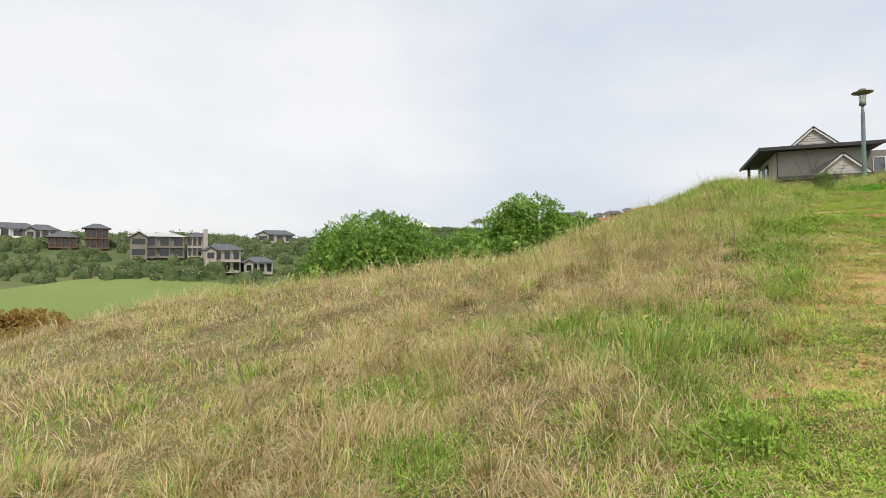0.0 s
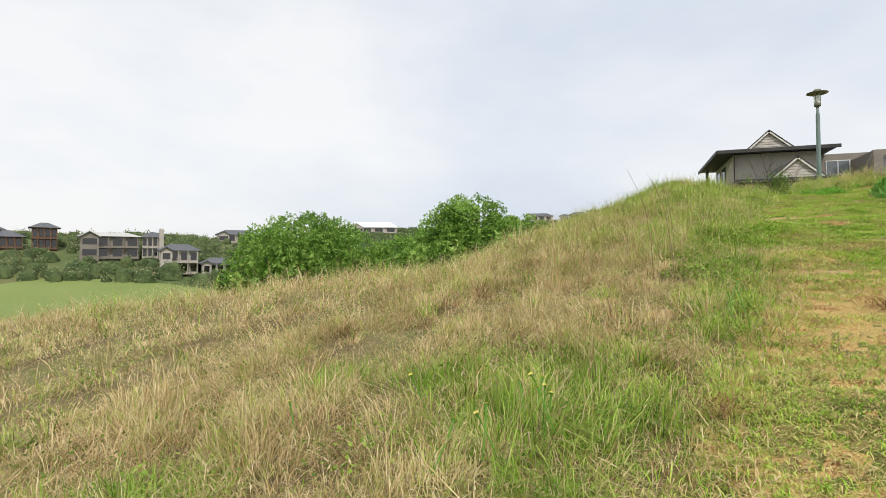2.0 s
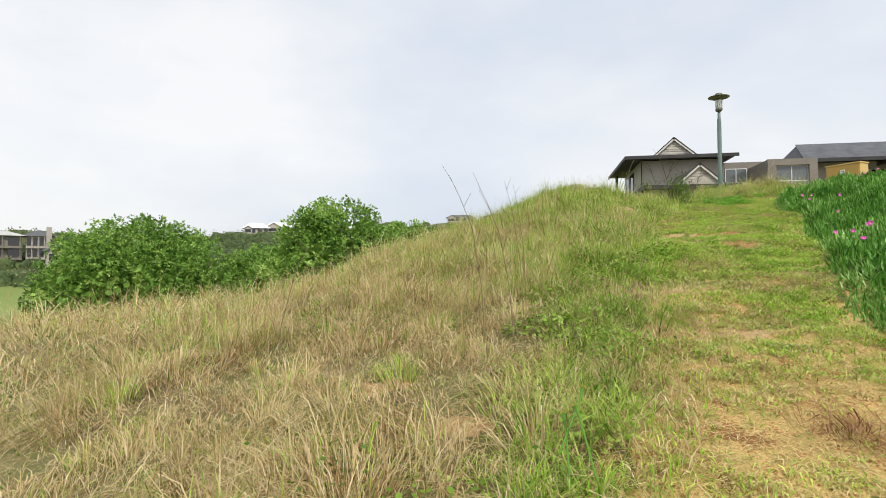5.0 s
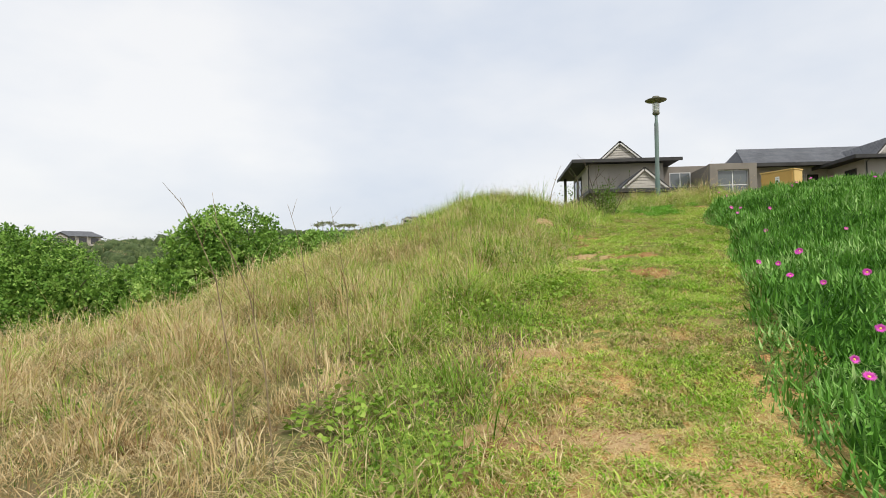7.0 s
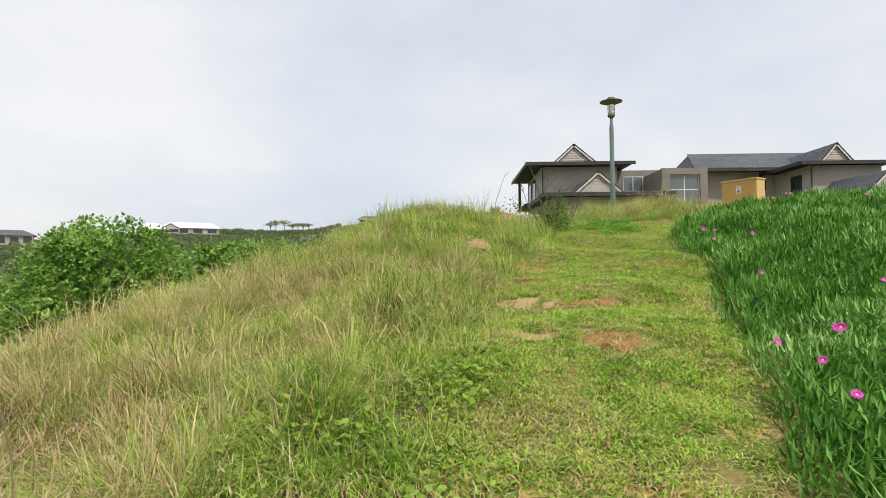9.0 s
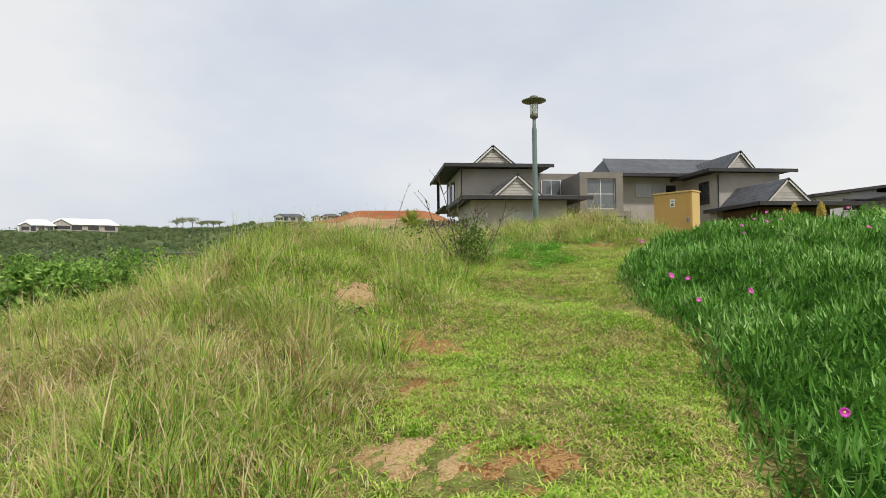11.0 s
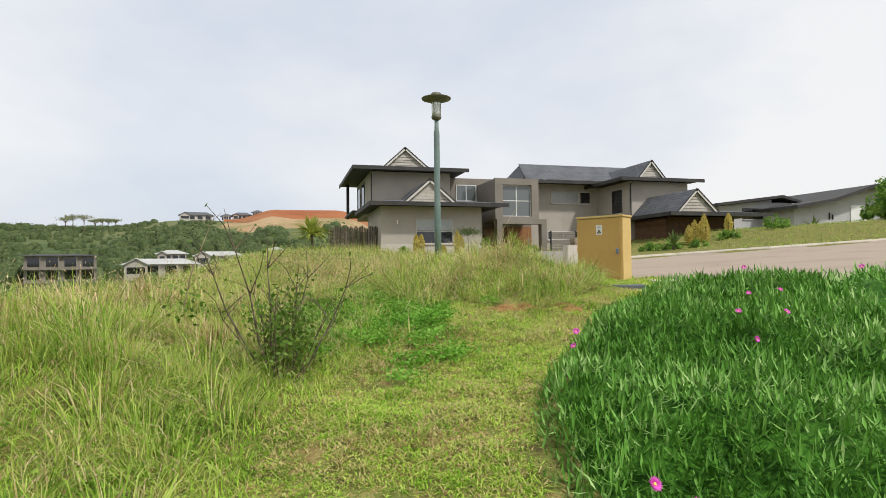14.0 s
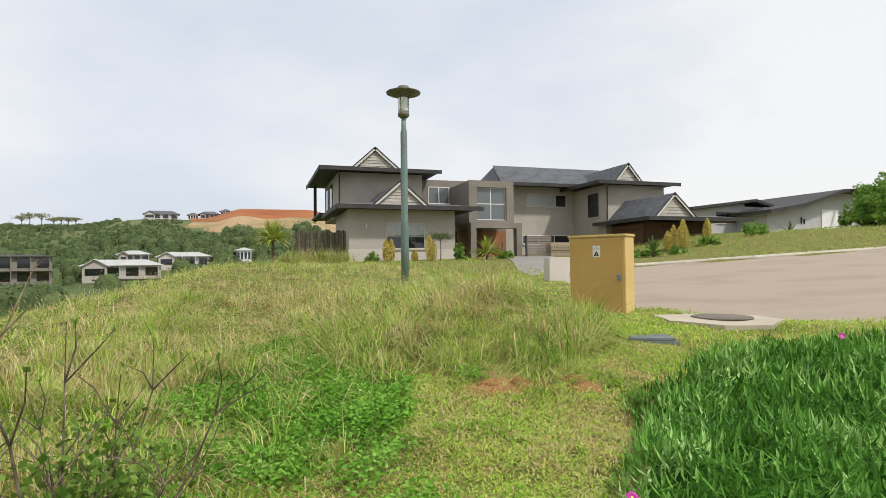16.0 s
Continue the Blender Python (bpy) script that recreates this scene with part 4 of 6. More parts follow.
for a, r, z, w, d, st, wm, rm, lab in RIDGE_HOUSES + VALLEY_HOUSES:
    x, y = polar(a, r)
    far_house(x, y, w, d, st, a, wm, rm, lab, z, 0.06 if rm is M_FASCIA else 0.17 if rm is M_WHITEROOF else 0.36 if rm is M_WHITE else 0.26)

# ---------------------------------------------------------------- plant cover
GRIDS = [np.random.default_rng(100 + k).random((64, 64)) for k in range(6)]


def vnoise(x, y, scale, k=0):
    """Smooth value noise between 0 and 1, with waves of the given length."""
    g = GRIDS[k]
    u, v = np.asarray(x) / scale + 17.3, np.asarray(y) / scale + 9.1
    i, j = np.floor(u).astype(int), np.floor(v).astype(int)
    fu, fv = u - i, v - j
    fu, fv = fu * fu * (3 - 2 * fu), fv * fv * (3 - 2 * fv)
    i0, j0, i1, j1 = i % 64, j % 64, (i + 1) % 64, (j + 1) % 64
    return (g[i0, j0] * (1 - fu) + g[i1, j0] * fu) * (1 - fv) + (g[i0, j1] * (1 - fu) + g[i1, j1] * fu) * fv


PATCHES = [(5.38, 10.55, 0.36, 0.22), (5.78, 10.50, 0.28, 0.18), (5.45, 11.65, 0.36, 0.22), (5.95, 11.55, 0.26, 0.2), (5.72, 13.1, 0.2, 0.18), (5.11, 14.32, 0.22, 0.36), (5.67, 13.23, 0.30, 0.22),
           (8.85, 17.35, 0.24, 0.14), (9.45, 17.25, 0.22, 0.15), (10.15, 17.15, 0.18, 0.18), (4.2, 6.6, 0.30, 0.18), (2.73, 7.1, 0.15, 0.11), (3.24, 6.6, 0.13, 0.09), (5.62, 12.45, 0.2, 0.3), (4.48, 7.7, 0.30, 0.15), (5.07, 7.66, 0.30, 0.14), (4.66, 8.6, 0.22, 0.13), (3.1, 3.55, 0.13, 0.1)]
# thin turf, where straw and earth show through
WORN = ((6.02, 11.88, 0.3, 0.15), (6.26, 12.02, 0.25, 0.15), (6.84, 11.65, 0.25, 0.2), (5.5, 13.55, 0.3, 0.2), (6.5, 13.85, 0.35, 0.18), (7.45, 13.7, 0.35, 0.2), (6.77, 12.77, 0.45, 0.18), (7.6, 15.5, 0.4, 0.2), (6.7, 14.8, 0.4, 0.2), (8.0, 16.68, 0.3, 0.2), (9.2, 16.7, 0.35, 0.35), (4.8, 8.95, 0.3, 0.2), (5.02, 8.66, 0.4, 0.2), (4.9, 6.8, 0.4, 0.5), (4.4, 5.8, 0.5, 0.6), (5.2, 9.6, 0.3, 0.2), (5.5, 12.4, 0.25, 0.3), (6.1, 13.4, 0.3, 0.2))


def worn(x, y):
    return np.clip(sum(mound(x, y, a, b, c, d) for a, b, c, d in WORN), 0, 1)


def bare(x, y, f=1.0):
    b = np.zeros(np.shape(x))
    wob = 0.12 + 1.3 * (vnoise(x, y, 0.3, 1) - 0.5) + 0.9 * (vnoise(x, y, 0.1, 2) - 0.5)
    for cx_, cy_, rx, ry in PATCHES:
        b = np.maximum(b, (np.hypot((x - cx_) / rx, (y - cy_) / ry) / f + wob < 1.0).astype(float))
    return b


def is_ice(x, y):
    e = 0.22 * (vnoise(x, y, 0.8, 3) - 0.5)
    return (x > path_right(y) - 0.02 + e) & (y < 16.85 + 0.10 * (x - 9.5) + 2 * e) & (y > -2)


def is_path(x, y):
    e = 0.5 * (vnoise(x, y, 0.9, 4) - 0.5)
    top = (y > 15.5) & (y < 18.6) & (x > 7.2 + 0.6 * (y - 16) + e) & (x < 10.6 + 0.7 * (y - 16)) & (np.hypot((x - 9.35) / 1.45, (y - 19.6) / 2.15) > 1 + 0.6 * e)
    return (((x > path_left(y) + e) & (x < path_right(y) + 0.1) & (y < 16.6)) | top) & ~is_ice(x, y)


def is_verge(x, y):
    return ~inside(x, y, APRON) & (np.hypot(x - 10.74, y - 18.12) > 0.27) & (x > 10.5 + 0.25 * np.maximum(y - 21, 0)) & (y > 16) & ~is_ice(x, y) & ~inside(x, y, ROAD) & (y < 36) & (np.hypot((x - 9.35) / 1.6, (y - 19.8) / 2.4) > 1)


def scatter(n, x0, x1, y0, y1, keep):
    x, y = rng.uniform(x0, x1, n), rng.uniform(y0, y1, n)
    k = keep(x, y)
    return x[k], y[k]


def turf_mask(x, y):
    """One on the trodden path, fading to nothing at its edges."""
    return sstep(-0.15, 0.15, x - path_left(y)) * (1 - sstep(0.0, 0.25, x - path_right(y))) * (1 - sstep(16.2, 17.2, y))


def surf(x, y):
    """The land with the small lumps of the trodden path on it."""
    lump = 0.030 * (vnoise(x, y, 0.17, 2) - 0.5) + 0.022 * (vnoise(x, y, 0.075, 3) - 0.5) + 0.05 * (vnoise(x, y, 0.6, 1) - 0.5)
    return land(x, y) + turf_mask(x, y) * (0.012 + lump)


def blade_tip(x, y, z, h, lean, th):
    bend = np.minimum(lean, 1.3) * h
    return x + np.cos(th) * bend, y + np.sin(th) * bend, z + h * np.maximum(1 - 0.55 * np.minimum(lean, 1.3) ** 1.6, 0.12)


def blades(name, x, y, h, w, lean, mat, sink=0.03, kink=0.5, heading=None, fine=False, level=land):
    """Grass blades, bending over to a tip: two joined pieces each, or one folded kite for short fine ones."""
    n = len(x)
    z = level(x, y) - sink
    th = rng.uniform(0, 2 * np.pi, n) if heading is None else heading
    tw = th + np.pi / 2 + rng.normal(0, 0.6, n)
    dx, dy = np.cos(th), np.sin(th)
    px, py = np.cos(tw) * w / 2, np.sin(tw) * w / 2
    bend = np.minimum(lean, 1.3) * h
    mz = z + h * kink * np.sqrt(np.maximum(1 - (0.45 * np.minimum(lean, 1.3)) ** 2, 0.3))
    mx, my = x + dx * bend * 0.36, y + dy * bend * 0.36
    tip, left, right = np.stack(blade_tip(x, y, z, h, lean, th), 1), np.stack([mx - px * 0.8, my - py * 0.8, mz], 1), np.stack([mx + px * 0.8, my + py * 0.8, mz], 1)
    if fine:
        v = np.stack([np.stack([x, y, z], 1), right, tip, left], 1)
        ob = bulk(name, v.reshape(-1, 3), np.arange(n * 4).reshape(-1, 4), [], mat)
    else:
        v = np.stack([np.stack([x - px, y - py, z], 1), np.stack([x + px, y + py, z], 1), right, left, tip], 1)
        b = np.arange(n)[:, None] * 5
        ob = bulk(name, v.reshape(-1, 3), b + np.array([[0, 1, 2, 3]]), b + np.array([[3, 2, 4]]), mat)
    ob["kind"] = "stuff"
    return ob


def tufted(x, y, per, spread):
    """Each point becomes a tuft: its points, and which way and how far each blade falls."""
    n = len(x)
    a, r = rng.uniform(0, 2 * np.pi, (n, per)), np.sqrt(rng.random((n, per)))
    size = spread * rng.uniform(0.5, 1.6, (n, 1))
    common, wind = rng.uniform(0, 2 * np.pi, (n, 1)), rng.uniform(0, 0.8, (n, 1)) ** 1.5
    lean, b = np.abs(rng.normal(0.62, 0.42, (n, per))), a + rng.normal(0, 1.2, (n, per))
    vx, vy = lean * np.cos(b) + wind * np.cos(common), lean * np.sin(b) + wind * np.sin(common)
    return (x[:, None] + size * r * np.cos(a)).ravel(), (y[:, None] + size * r * np.sin(a)).ravel(), np.arctan2(vy, vx).ravel(), np.hypot(vx, vy).ravel()


def is_clover(x, y):
    return np.hypot((x - 7.45) / 0.80, (y - 17.25) / 1.35) + 1.1 * (vnoise(x, y, 0.4, 1) - 0.5) + 0.9 * (vnoise(x, y, 0.15, 2) - 0.5) < 0.9


def trod(x, y):
    """How far the grass is trodden down beside the torn bank."""
    return np.clip(mound(x, y, 5.06, 14.1, 0.30, 0.35) + mound(x, y, 5.28, 13.75, 0.26, 0.3) + mound(x, y, 5.5, 13.5, 0.26, 0.25), 0, 1)


def rough(x, y):
    return ~is_path(x, y) & ~is_ice(x, y) & ~is_verge(x, y) & ~inside(x, y, APRON) & (np.hypot(x - 10.74, y - 18.12) > 0.3) & ~inside(x, y, ROAD) & (bare(x, y, 0.75) < 0.5)


# islands of fresh growth in the dry slope: centre, half widths, how much greener
LUSH = ((2.3, 4.9, 0.95, 0.75, 0.75), (2.75, 4.2, 0.5, 0.5, 0.55), (1.4, 5.1, 0.55, 0.45, 0.6), (2.9, 3.1, 0.35, 0.35, 0.7), (0.6, 3.5, 0.5, 0.35, 0.6), (-0.4, 3.0, 0.5, 0.35, 0.5), (4.05, 7.75, 0.3, 0.4, 0.35), (4.1, 9.2, 0.6, 0.9, 0.6), (3.45, 7.0, 0.18, 0.14, 0.4), (2.6, 8.4, 0.6, 0.3, 0.35), (-2.0, 5.5, 0.8, 0.5, 0.35), (1.0, 8.0, 0.7, 0.5, 0.35), (9.35, 19.0, 1.4, 1.6, 0.2))


def dryness(x, y):
    off = path_left(y) - x
    d = sstep(0.1 - 0.5 * (1 - sstep(7.2, 8.4, y)), 1.3 - 0.7 * (1 - sstep(7.2, 8.4, y)), off) * (1 - 0.9 * sstep(9.0, 12.0, y - 0.3 * np.maximum(off - 2.0, 0)))
    g = sum(k * mound(x, y, a, b, c, e) for a, b, c, e, k in LUSH)
    return np.clip(0.04 + 0.28 * sstep(9, 11, y) - 0.04 * sstep(17, 19, y) + 0.16 * (1 - sstep(8.5, 10.5, y)) - 0.16 * (1 - sstep(3.0, 4.6, y)) + 0.80 * d - g + 1.0 * (vnoise(x, y, 1.6, 5) - 0.5) + 0.7 * (vnoise(x, y, 0.5, 4) - 0.5), 0.06, 0.95)


def field(n, x0, x1, y0, y1, per, spread, hmin, hmax, width, keep=None):
    x, y = scatter(n, x0, x1, y0, y1, lambda x, y: rough(x, y) & (rng.random(len(x)) < 0.62 - 0.38 * sstep(8.5, 10.5, y) + 0.95 * sstep(0.28, 0.58, 0.6 * vnoise(x, y, 0.28, 2) + 0.4 * vnoise(x, y, 0.7, 1))) & (keep(x, y) if keep else True) & (~is_clover(x, y) | (rng.random(len(x)) < 0.18)))
    tall = (0.16 + 0.7 * vnoise(x, y, 0.9, 0) + 1.5 * vnoise(x, y, 0.36, 3) ** 1.8) * rng.uniform(0.6, 1.25, len(x))
    # neighbouring tufts fall the same way
    fall, weight = 4 * np.pi * vnoise(x, y, 0.55, 2), 0.25 + 1.1 * vnoise(x, y, 0.4, 5) ** 1.4
    dry_tuft = rng.random(len(x)) < dryness(x, y)
    x, y, th, lean = tufted(x, y, per, spread)
    vx, vy = lean * np.cos(th) + np.repeat(weight * np.cos(fall), per), lean * np.sin(th) + np.repeat(weight * np.sin(fall), per)
    th, lean = np.arctan2(vy, vx), np.hypot(vx, vy)
    tall, dry = np.repeat(tall, per), np.repeat(dry_tuft, per) ^ (rng.random(len(x)) < np.where(np.repeat(dry_tuft, per), 0.10, 0.14))
    ok = rough(x + rng.normal(0, 0.09, len(x)), y + rng.normal(0, 0.09, len(x))) & (bare(x, y, 0.75) < 0.5)
    x, y, tall, dry, th, lean = x[ok], y[ok], tall[ok], dry[ok], th[ok], lean[ok]
    near = 1 - (0.5 - 0.3 * (1 - sstep(5.0, 6.2, y))) * (1 - sstep(-0.1, 0.8, path_left(y) - x)) * (y < 16) + 0.75 * mound(x, y, 9.35, 19.4, 1.5, 2.0)
    near = near * (1 - 0.15 * sstep(17, 20, y) * (1 - mound(x, y, 9.3, 20.2, 2.2, 2.8)))
    near = near * (1 + 0.35 * sstep(8.0, 9.5, y) * (1 - sstep(15, 17, y)) * sstep(0.15, 0.6, path_left(y) - x))
    near = near * (1 - 0.78 * trod(x, y)) * (1 - 0.5 * mound(x, y, 6.5, 15.75, 0.3, 0.35)) * (1 - 0.65 * mound(x, y, 10.0, 19.0, 0.35, 0.5))
    h = rng.uniform(hmin, hmax, len(x)) * tall * near * np.where(dry & (rng.random(len(x)) < 0.10), 1.35, 1.0)
    for sel, nm, mat, lab in ((dry, "dry_grass", M_DRY, "rough dry straw-coloured grass tufts"), (~dry, "green_grass", M_MIXED, "rough yellow-green grass tufts")):
        m = int(sel.sum())
        ob = blades(nm, x[sel], y[sel], h[sel], rng.uniform(0.5, 1.5, m) * width, lean[sel], mat, heading=th[sel], fine=True)
        tagged(ob, lab, "grass")


side = lambda a, b: (lambda x, y: (path_left(y) - x > a) & (path_left(y) - x <= b))
field(66000, -3.5, 9, 0.8, 17.5, 11, 0.075, 0.08, 0.28, 0.0060, side(-0.15, 4.5))
field(27000, -12, 4, 1, 23, 8, 0.12, 0.10, 0.30, 0.0100, side(4.5, 14))
field(15000, -3, 13, 15, 36, 10, 0.10, 0.12, 0.32, 0.0085, lambda x, y: (y > 16.6) | (path_left(y) - x < -0.1))
field(5000, -30, 14, 3, 52, 6, 0.3, 0.2, 0.5, 0.030, lambda x, y: ((x < -10) | (y > 33)) & (y < 47))
field(15000, 5.5, 12.5, 16.5, 23, 11, 0.07, 0.09, 0.30, 0.0065, lambda x, y: (y > 16.6) | (path_left(y) - x < -0.1))

# tall unkempt clumps before the fence and along the garden edge
k = rng.integers(0, 7, 2600)
x, y = np.array([9.2, 10.0, 10.9, 11.7, 12.3, 8.6, 11.2])[k] + rng.normal(0, 0.28, len(k)), np.array([49.6, 49.9, 49.4, 49.2, 49.0, 49.8, 49.9])[k] + rng.normal(0, 0.2, len(k))
tall_dry = rng.random(len(k)) < 0.45
for sel, mat, lab in ((tall_dry, M_DRY, "tall dry grass clumps before the screen fence"), (~tall_dry, M_MIXED, "tall green grass clumps before the screen fence")):
    m = int(sel.sum())
    ob = blades("fence_grass", x[sel], y[sel], rng.uniform(0.5, 1.5, m) * rng.uniform(0.7, 1.0, m), rng.uniform(0.012, 0.026, m), np.abs(rng.normal(0.6, 0.3, m)), mat)
    tagged(ob, lab, "grass")

# large tussocks, arching outwards and falling over to one side
x, y = scatter(3000, -6, 9, 1.5, 19, lambda x, y: rough(x, y) & (trod(x, y) < 0.2) & (path_left(y) - x > 0.15) & (path_left(y) - x < 5.0) & (rng.random(len(x)) < 0.35 + 0.65 * sstep(8, 11, y)))
x, y = x[:480], y[:480]
dry_tuft, big = rng.random(len(x)) < 0.75 * dryness(x, y), rng.uniform(0.6, 1.25, len(x)) * (0.75 + 0.35 * sstep(8, 11, y))
per = 84
a, r = rng.uniform(0, 2 * np.pi, (len(x), per)), np.sqrt(rng.random((len(x), per)))
tx, ty = (x[:, None] + 0.13 * big[:, None] * r * np.cos(a)).ravel(), (y[:, None] + 0.13 * big[:, None] * r * np.sin(a)).ravel()
fall, droop = rng.uniform(0, 2 * np.pi, (len(x), 1)), rng.uniform(0.1, 0.9, (len(x), 1))
lean, b = 0.15 + 0.95 * r * rng.uniform(0.5, 1.2, a.shape), a + rng.normal(0, 0.4, a.shape)
vx, vy = lean * np.cos(b) + droop * np.cos(fall), lean * np.sin(b) + droop * np.sin(fall)
th, lean, h = np.arctan2(vy, vx).ravel(), np.hypot(vx, vy).ravel(), (big[:, None] * rng.uniform(0.16, 0.36, a.shape)).ravel()
dry = np.repeat(dry_tuft, per) ^ (rng.random(len(tx)) < 0.16)
for sel, mat, lab in ((dry, M_DRY, "arching dry straw tussocks in the rough grass"), (~dry, M_MIXED, "arching yellow-green tussocks in the rough grass")):
    ob = blades("grass_tussocks", tx[sel], ty[sel], h[sel], rng.uniform(0.004, 0.009, int(sel.sum())), lean[sel], mat, heading=th[sel])
    tagged(ob, lab, "grass")

# fallen straw lying across the tufts
x, y = scatter(115000, -7, 9, 0.8, 19, lambda x, y: rough(x, y) & (rng.random(len(x)) < dryness(x, y) * np.where(path_left(y) - x < 4, 1, 0.5)))
ob = blades("fallen_straw", x, y, rng.uniform(0.08, 0.22, len(x)), rng.uniform(0.003, 0.007, len(x)), rng.uniform(0.9, 1.3, len(x)), M_DRY, sink=-0.03, kink=0.3, fine=True)
tagged(ob, "pale fallen straw lying between the tufts", "grass")

# flowering stems above the grass, each with a small pale seed head
x, y = scatter(16000, -7, 10, 1, 24, lambda x, y: rough(x, y) & (path_left(y) - x > 0.2) & (rng.random(len(x)) < 0.25 + 0.75 * vnoise(x, y, 0.8, 3)))
n = len(x)
h, lean, th = rng.uniform(0.20, 0.46, n), np.abs(rng.normal(0.35, 0.25, n)), rng.uniform(0, 2 * np.pi, n)
ob = blades("grass_stems", x, y, h, rng.uniform(0.002, 0.004, n), lean, M_DRY, kink=0.6, heading=th, fine=True)
tagged(ob, "thin pale dry grass stems above the tufts", "grass")
tip = np.stack(blade_tip(x, y, land(x, y) - 0.03, h, lean, th), 1)
along = np.stack([np.cos(th) * (0.3 + lean), np.sin(th) * (0.3 + lean), 0.9 - 0.6 * lean], 1)
along *= (rng.uniform(0.011, 0.025, n) / np.linalg.norm(along, axis=1))[:, None]
across = np.stack([-np.sin(th), np.cos(th), 0 * th], 1) * rng.uniform(0.0022, 0.005, n)[:, None]
up = np.cross(along, across)
up *= (0.004 / np.linalg.norm(up, axis=1))[:, None]
v = np.stack([tip - along, tip + across, tip + along, tip - across, tip - along, tip + up, tip + along, tip - up], 1)
ob = bulk("seed_heads", v.reshape(-1, 3), np.arange(n * 8).reshape(-1, 4), [], M_SEED)
tagged(ob, "small pale seed heads on the grass stems", "grass", kind="stuff")

# the trodden path: a lumpy sheet of earth and thatch
py_, pu = np.arange(-3, 17.25, 0.05), np.linspace(-0.35, 1, 44)
PU, PY = np.meshgrid(pu, py_)
PX = path_left(PY) + PU * np.where(PU < 0, 1.0, path_right(PY) + 0.35 - path_left(PY))
PZ = np.where(turf_mask(PX, PY) > 0.02, surf(PX, PY), land(PX, PY) - 0.05)
pi = np.arange(PX.size).reshape(PX.shape)
path = bulk("path", np.stack([PX, PY, PZ], -1).reshape(-1, 3), np.stack([pi[:-1, :-1], pi[:-1, 1:], pi[1:, 1:], pi[1:, :-1]], -1).reshape(-1, 4), [], M_PATH)
path.data.materials.append(M_PATH2)
fx_, fy_ = PX[:-1, :-1].ravel(), PY[:-1, :-1].ravel()
path.data.polygons.foreach_set("material_index", (np.abs(fy_ - 6.7) + 2.0 * (vnoise(fx_, fy_, 0.5, 4) - 0.5) + rng.normal(0, 0.45, len(fy_)) > 1.9).astype(np.int32))
path.data.polygons.foreach_set("use_smooth", np.ones(len(path.data.polygons), bool))
tagged(path, "trodden path of sandy earth and thatch across the slope", "path", kind="structure")

# creeping turf on the path: flat tufts that leave earth and thatch between them
y = np.concatenate([rng.uniform(1.0, 18.8, 40000), rng.uniform(6.5, 18.8, 38000)])
x = path_left(y) - 0.3 + rng.random(len(y)) * (path_right(y) - path_left(y) + 1.2)
cover_ = 0.45 * vnoise(x, y, 0.30, 0) + 0.55 * vnoise(x, y, 0.10, 1) + 0.18 + 0.07 * sstep(10, 12, y) - 0.27 * np.exp(-((y - 6.9) / 1.6) ** 2) - 0.22 * worn(x, y)
k = is_path(x, y) & (rng.random(len(x)) < 0.14 + 1.0 * sstep(0.36, 0.50, cover_)) & (bare(x, y) * rng.random(len(x)) < 0.35)
x, y = x[k], y[k]
straw = rng.random(len(x)) < np.clip(0.15 + 0.35 * worn(x, y) + 0.42 * sstep(2, 5.5, y) * (1 - sstep(7, 11, y)) + 0.14 * sstep(15, 17, y) + 0.9 * (vnoise(x, y, 0.4, 2) - 0.5), 0.06, 0.75)
x, y, th, lean = tufted(x, y, 6, 0.036)
straw = np.repeat(straw, 6) ^ (rng.random(len(x)) < 0.09)
k = is_path(x + rng.normal(0, 0.05, len(x)), y + rng.normal(0, 0.05, len(x))) & (rng.random(len(x)) < np.where(bare(x, y) > 0.5, 0.3, 1.0))
x, y, th, lean, straw = x[k], y[k], th[k], lean[k], straw[k]
for sel, mat, lab in ((straw, M_STRAW, "short dead straw turf trodden flat on the path"), (~straw, M_LAWN, "short trodden yellow-green turf on the path")):
    m = int(sel.sum())
    ob = blades("path_turf", x[sel], y[sel], rng.uniform(0.025, 0.060, m) * (0.55 + 0.9 * vnoise(x[sel], y[sel], 0.25, 3)), rng.uniform(0.005, 0.011, m), lean[sel] * 0.7 + rng.uniform(0.35, 0.8, m), mat, sink=0.004, heading=th[sel], fine=True, level=surf)
    tagged(ob, lab, "grass")
y = np.concatenate([rng.uniform(-1, 13, 26000), rng.uniform(5, 8.8, 12000)])
x = path_left(y) - 0.2 + rng.random(len(y)) * (path_right(y) - path_left(y) + 0.3)
k = is_path(x, y) & (rng.random(len(x)) < 1 - 0.75 * sstep(7, 12, y))
x, y = x[k], y[k]
ob = blades("straw_litter", x, y, rng.uniform(0.02, 0.06, len(x)), rng.uniform(0.003, 0.006, len(x)), rng.uniform(1.0, 1.3, len(x)), M_STRAW, sink=-0.004, kink=0.3, fine=True, level=surf)
tagged(ob, "broken straw litter scattered on the trodden path", "grass")
# a torn-up tangle of dead runners lying on the path
k = rng.integers(0, 3, 420)
x, y = np.array([4.9, 5.1, 3.45])[k] + rng.normal(0, 0.10, len(k)), np.array([6.36, 6.2, 4.55])[k] + rng.normal(0, 0.06, len(k))
ob = blades("dead_runners", x, y, rng.uniform(0.08, 0.24, len(x)), rng.uniform(0.003, 0.006, len(x)), rng.uniform(0.9, 1.3, len(x)), M_RUNNER, sink=-0.01, kink=0.45, fine=True, level=surf)
tagged(ob, "tangle of reddish-brown dead runners on the path", "dead runners")
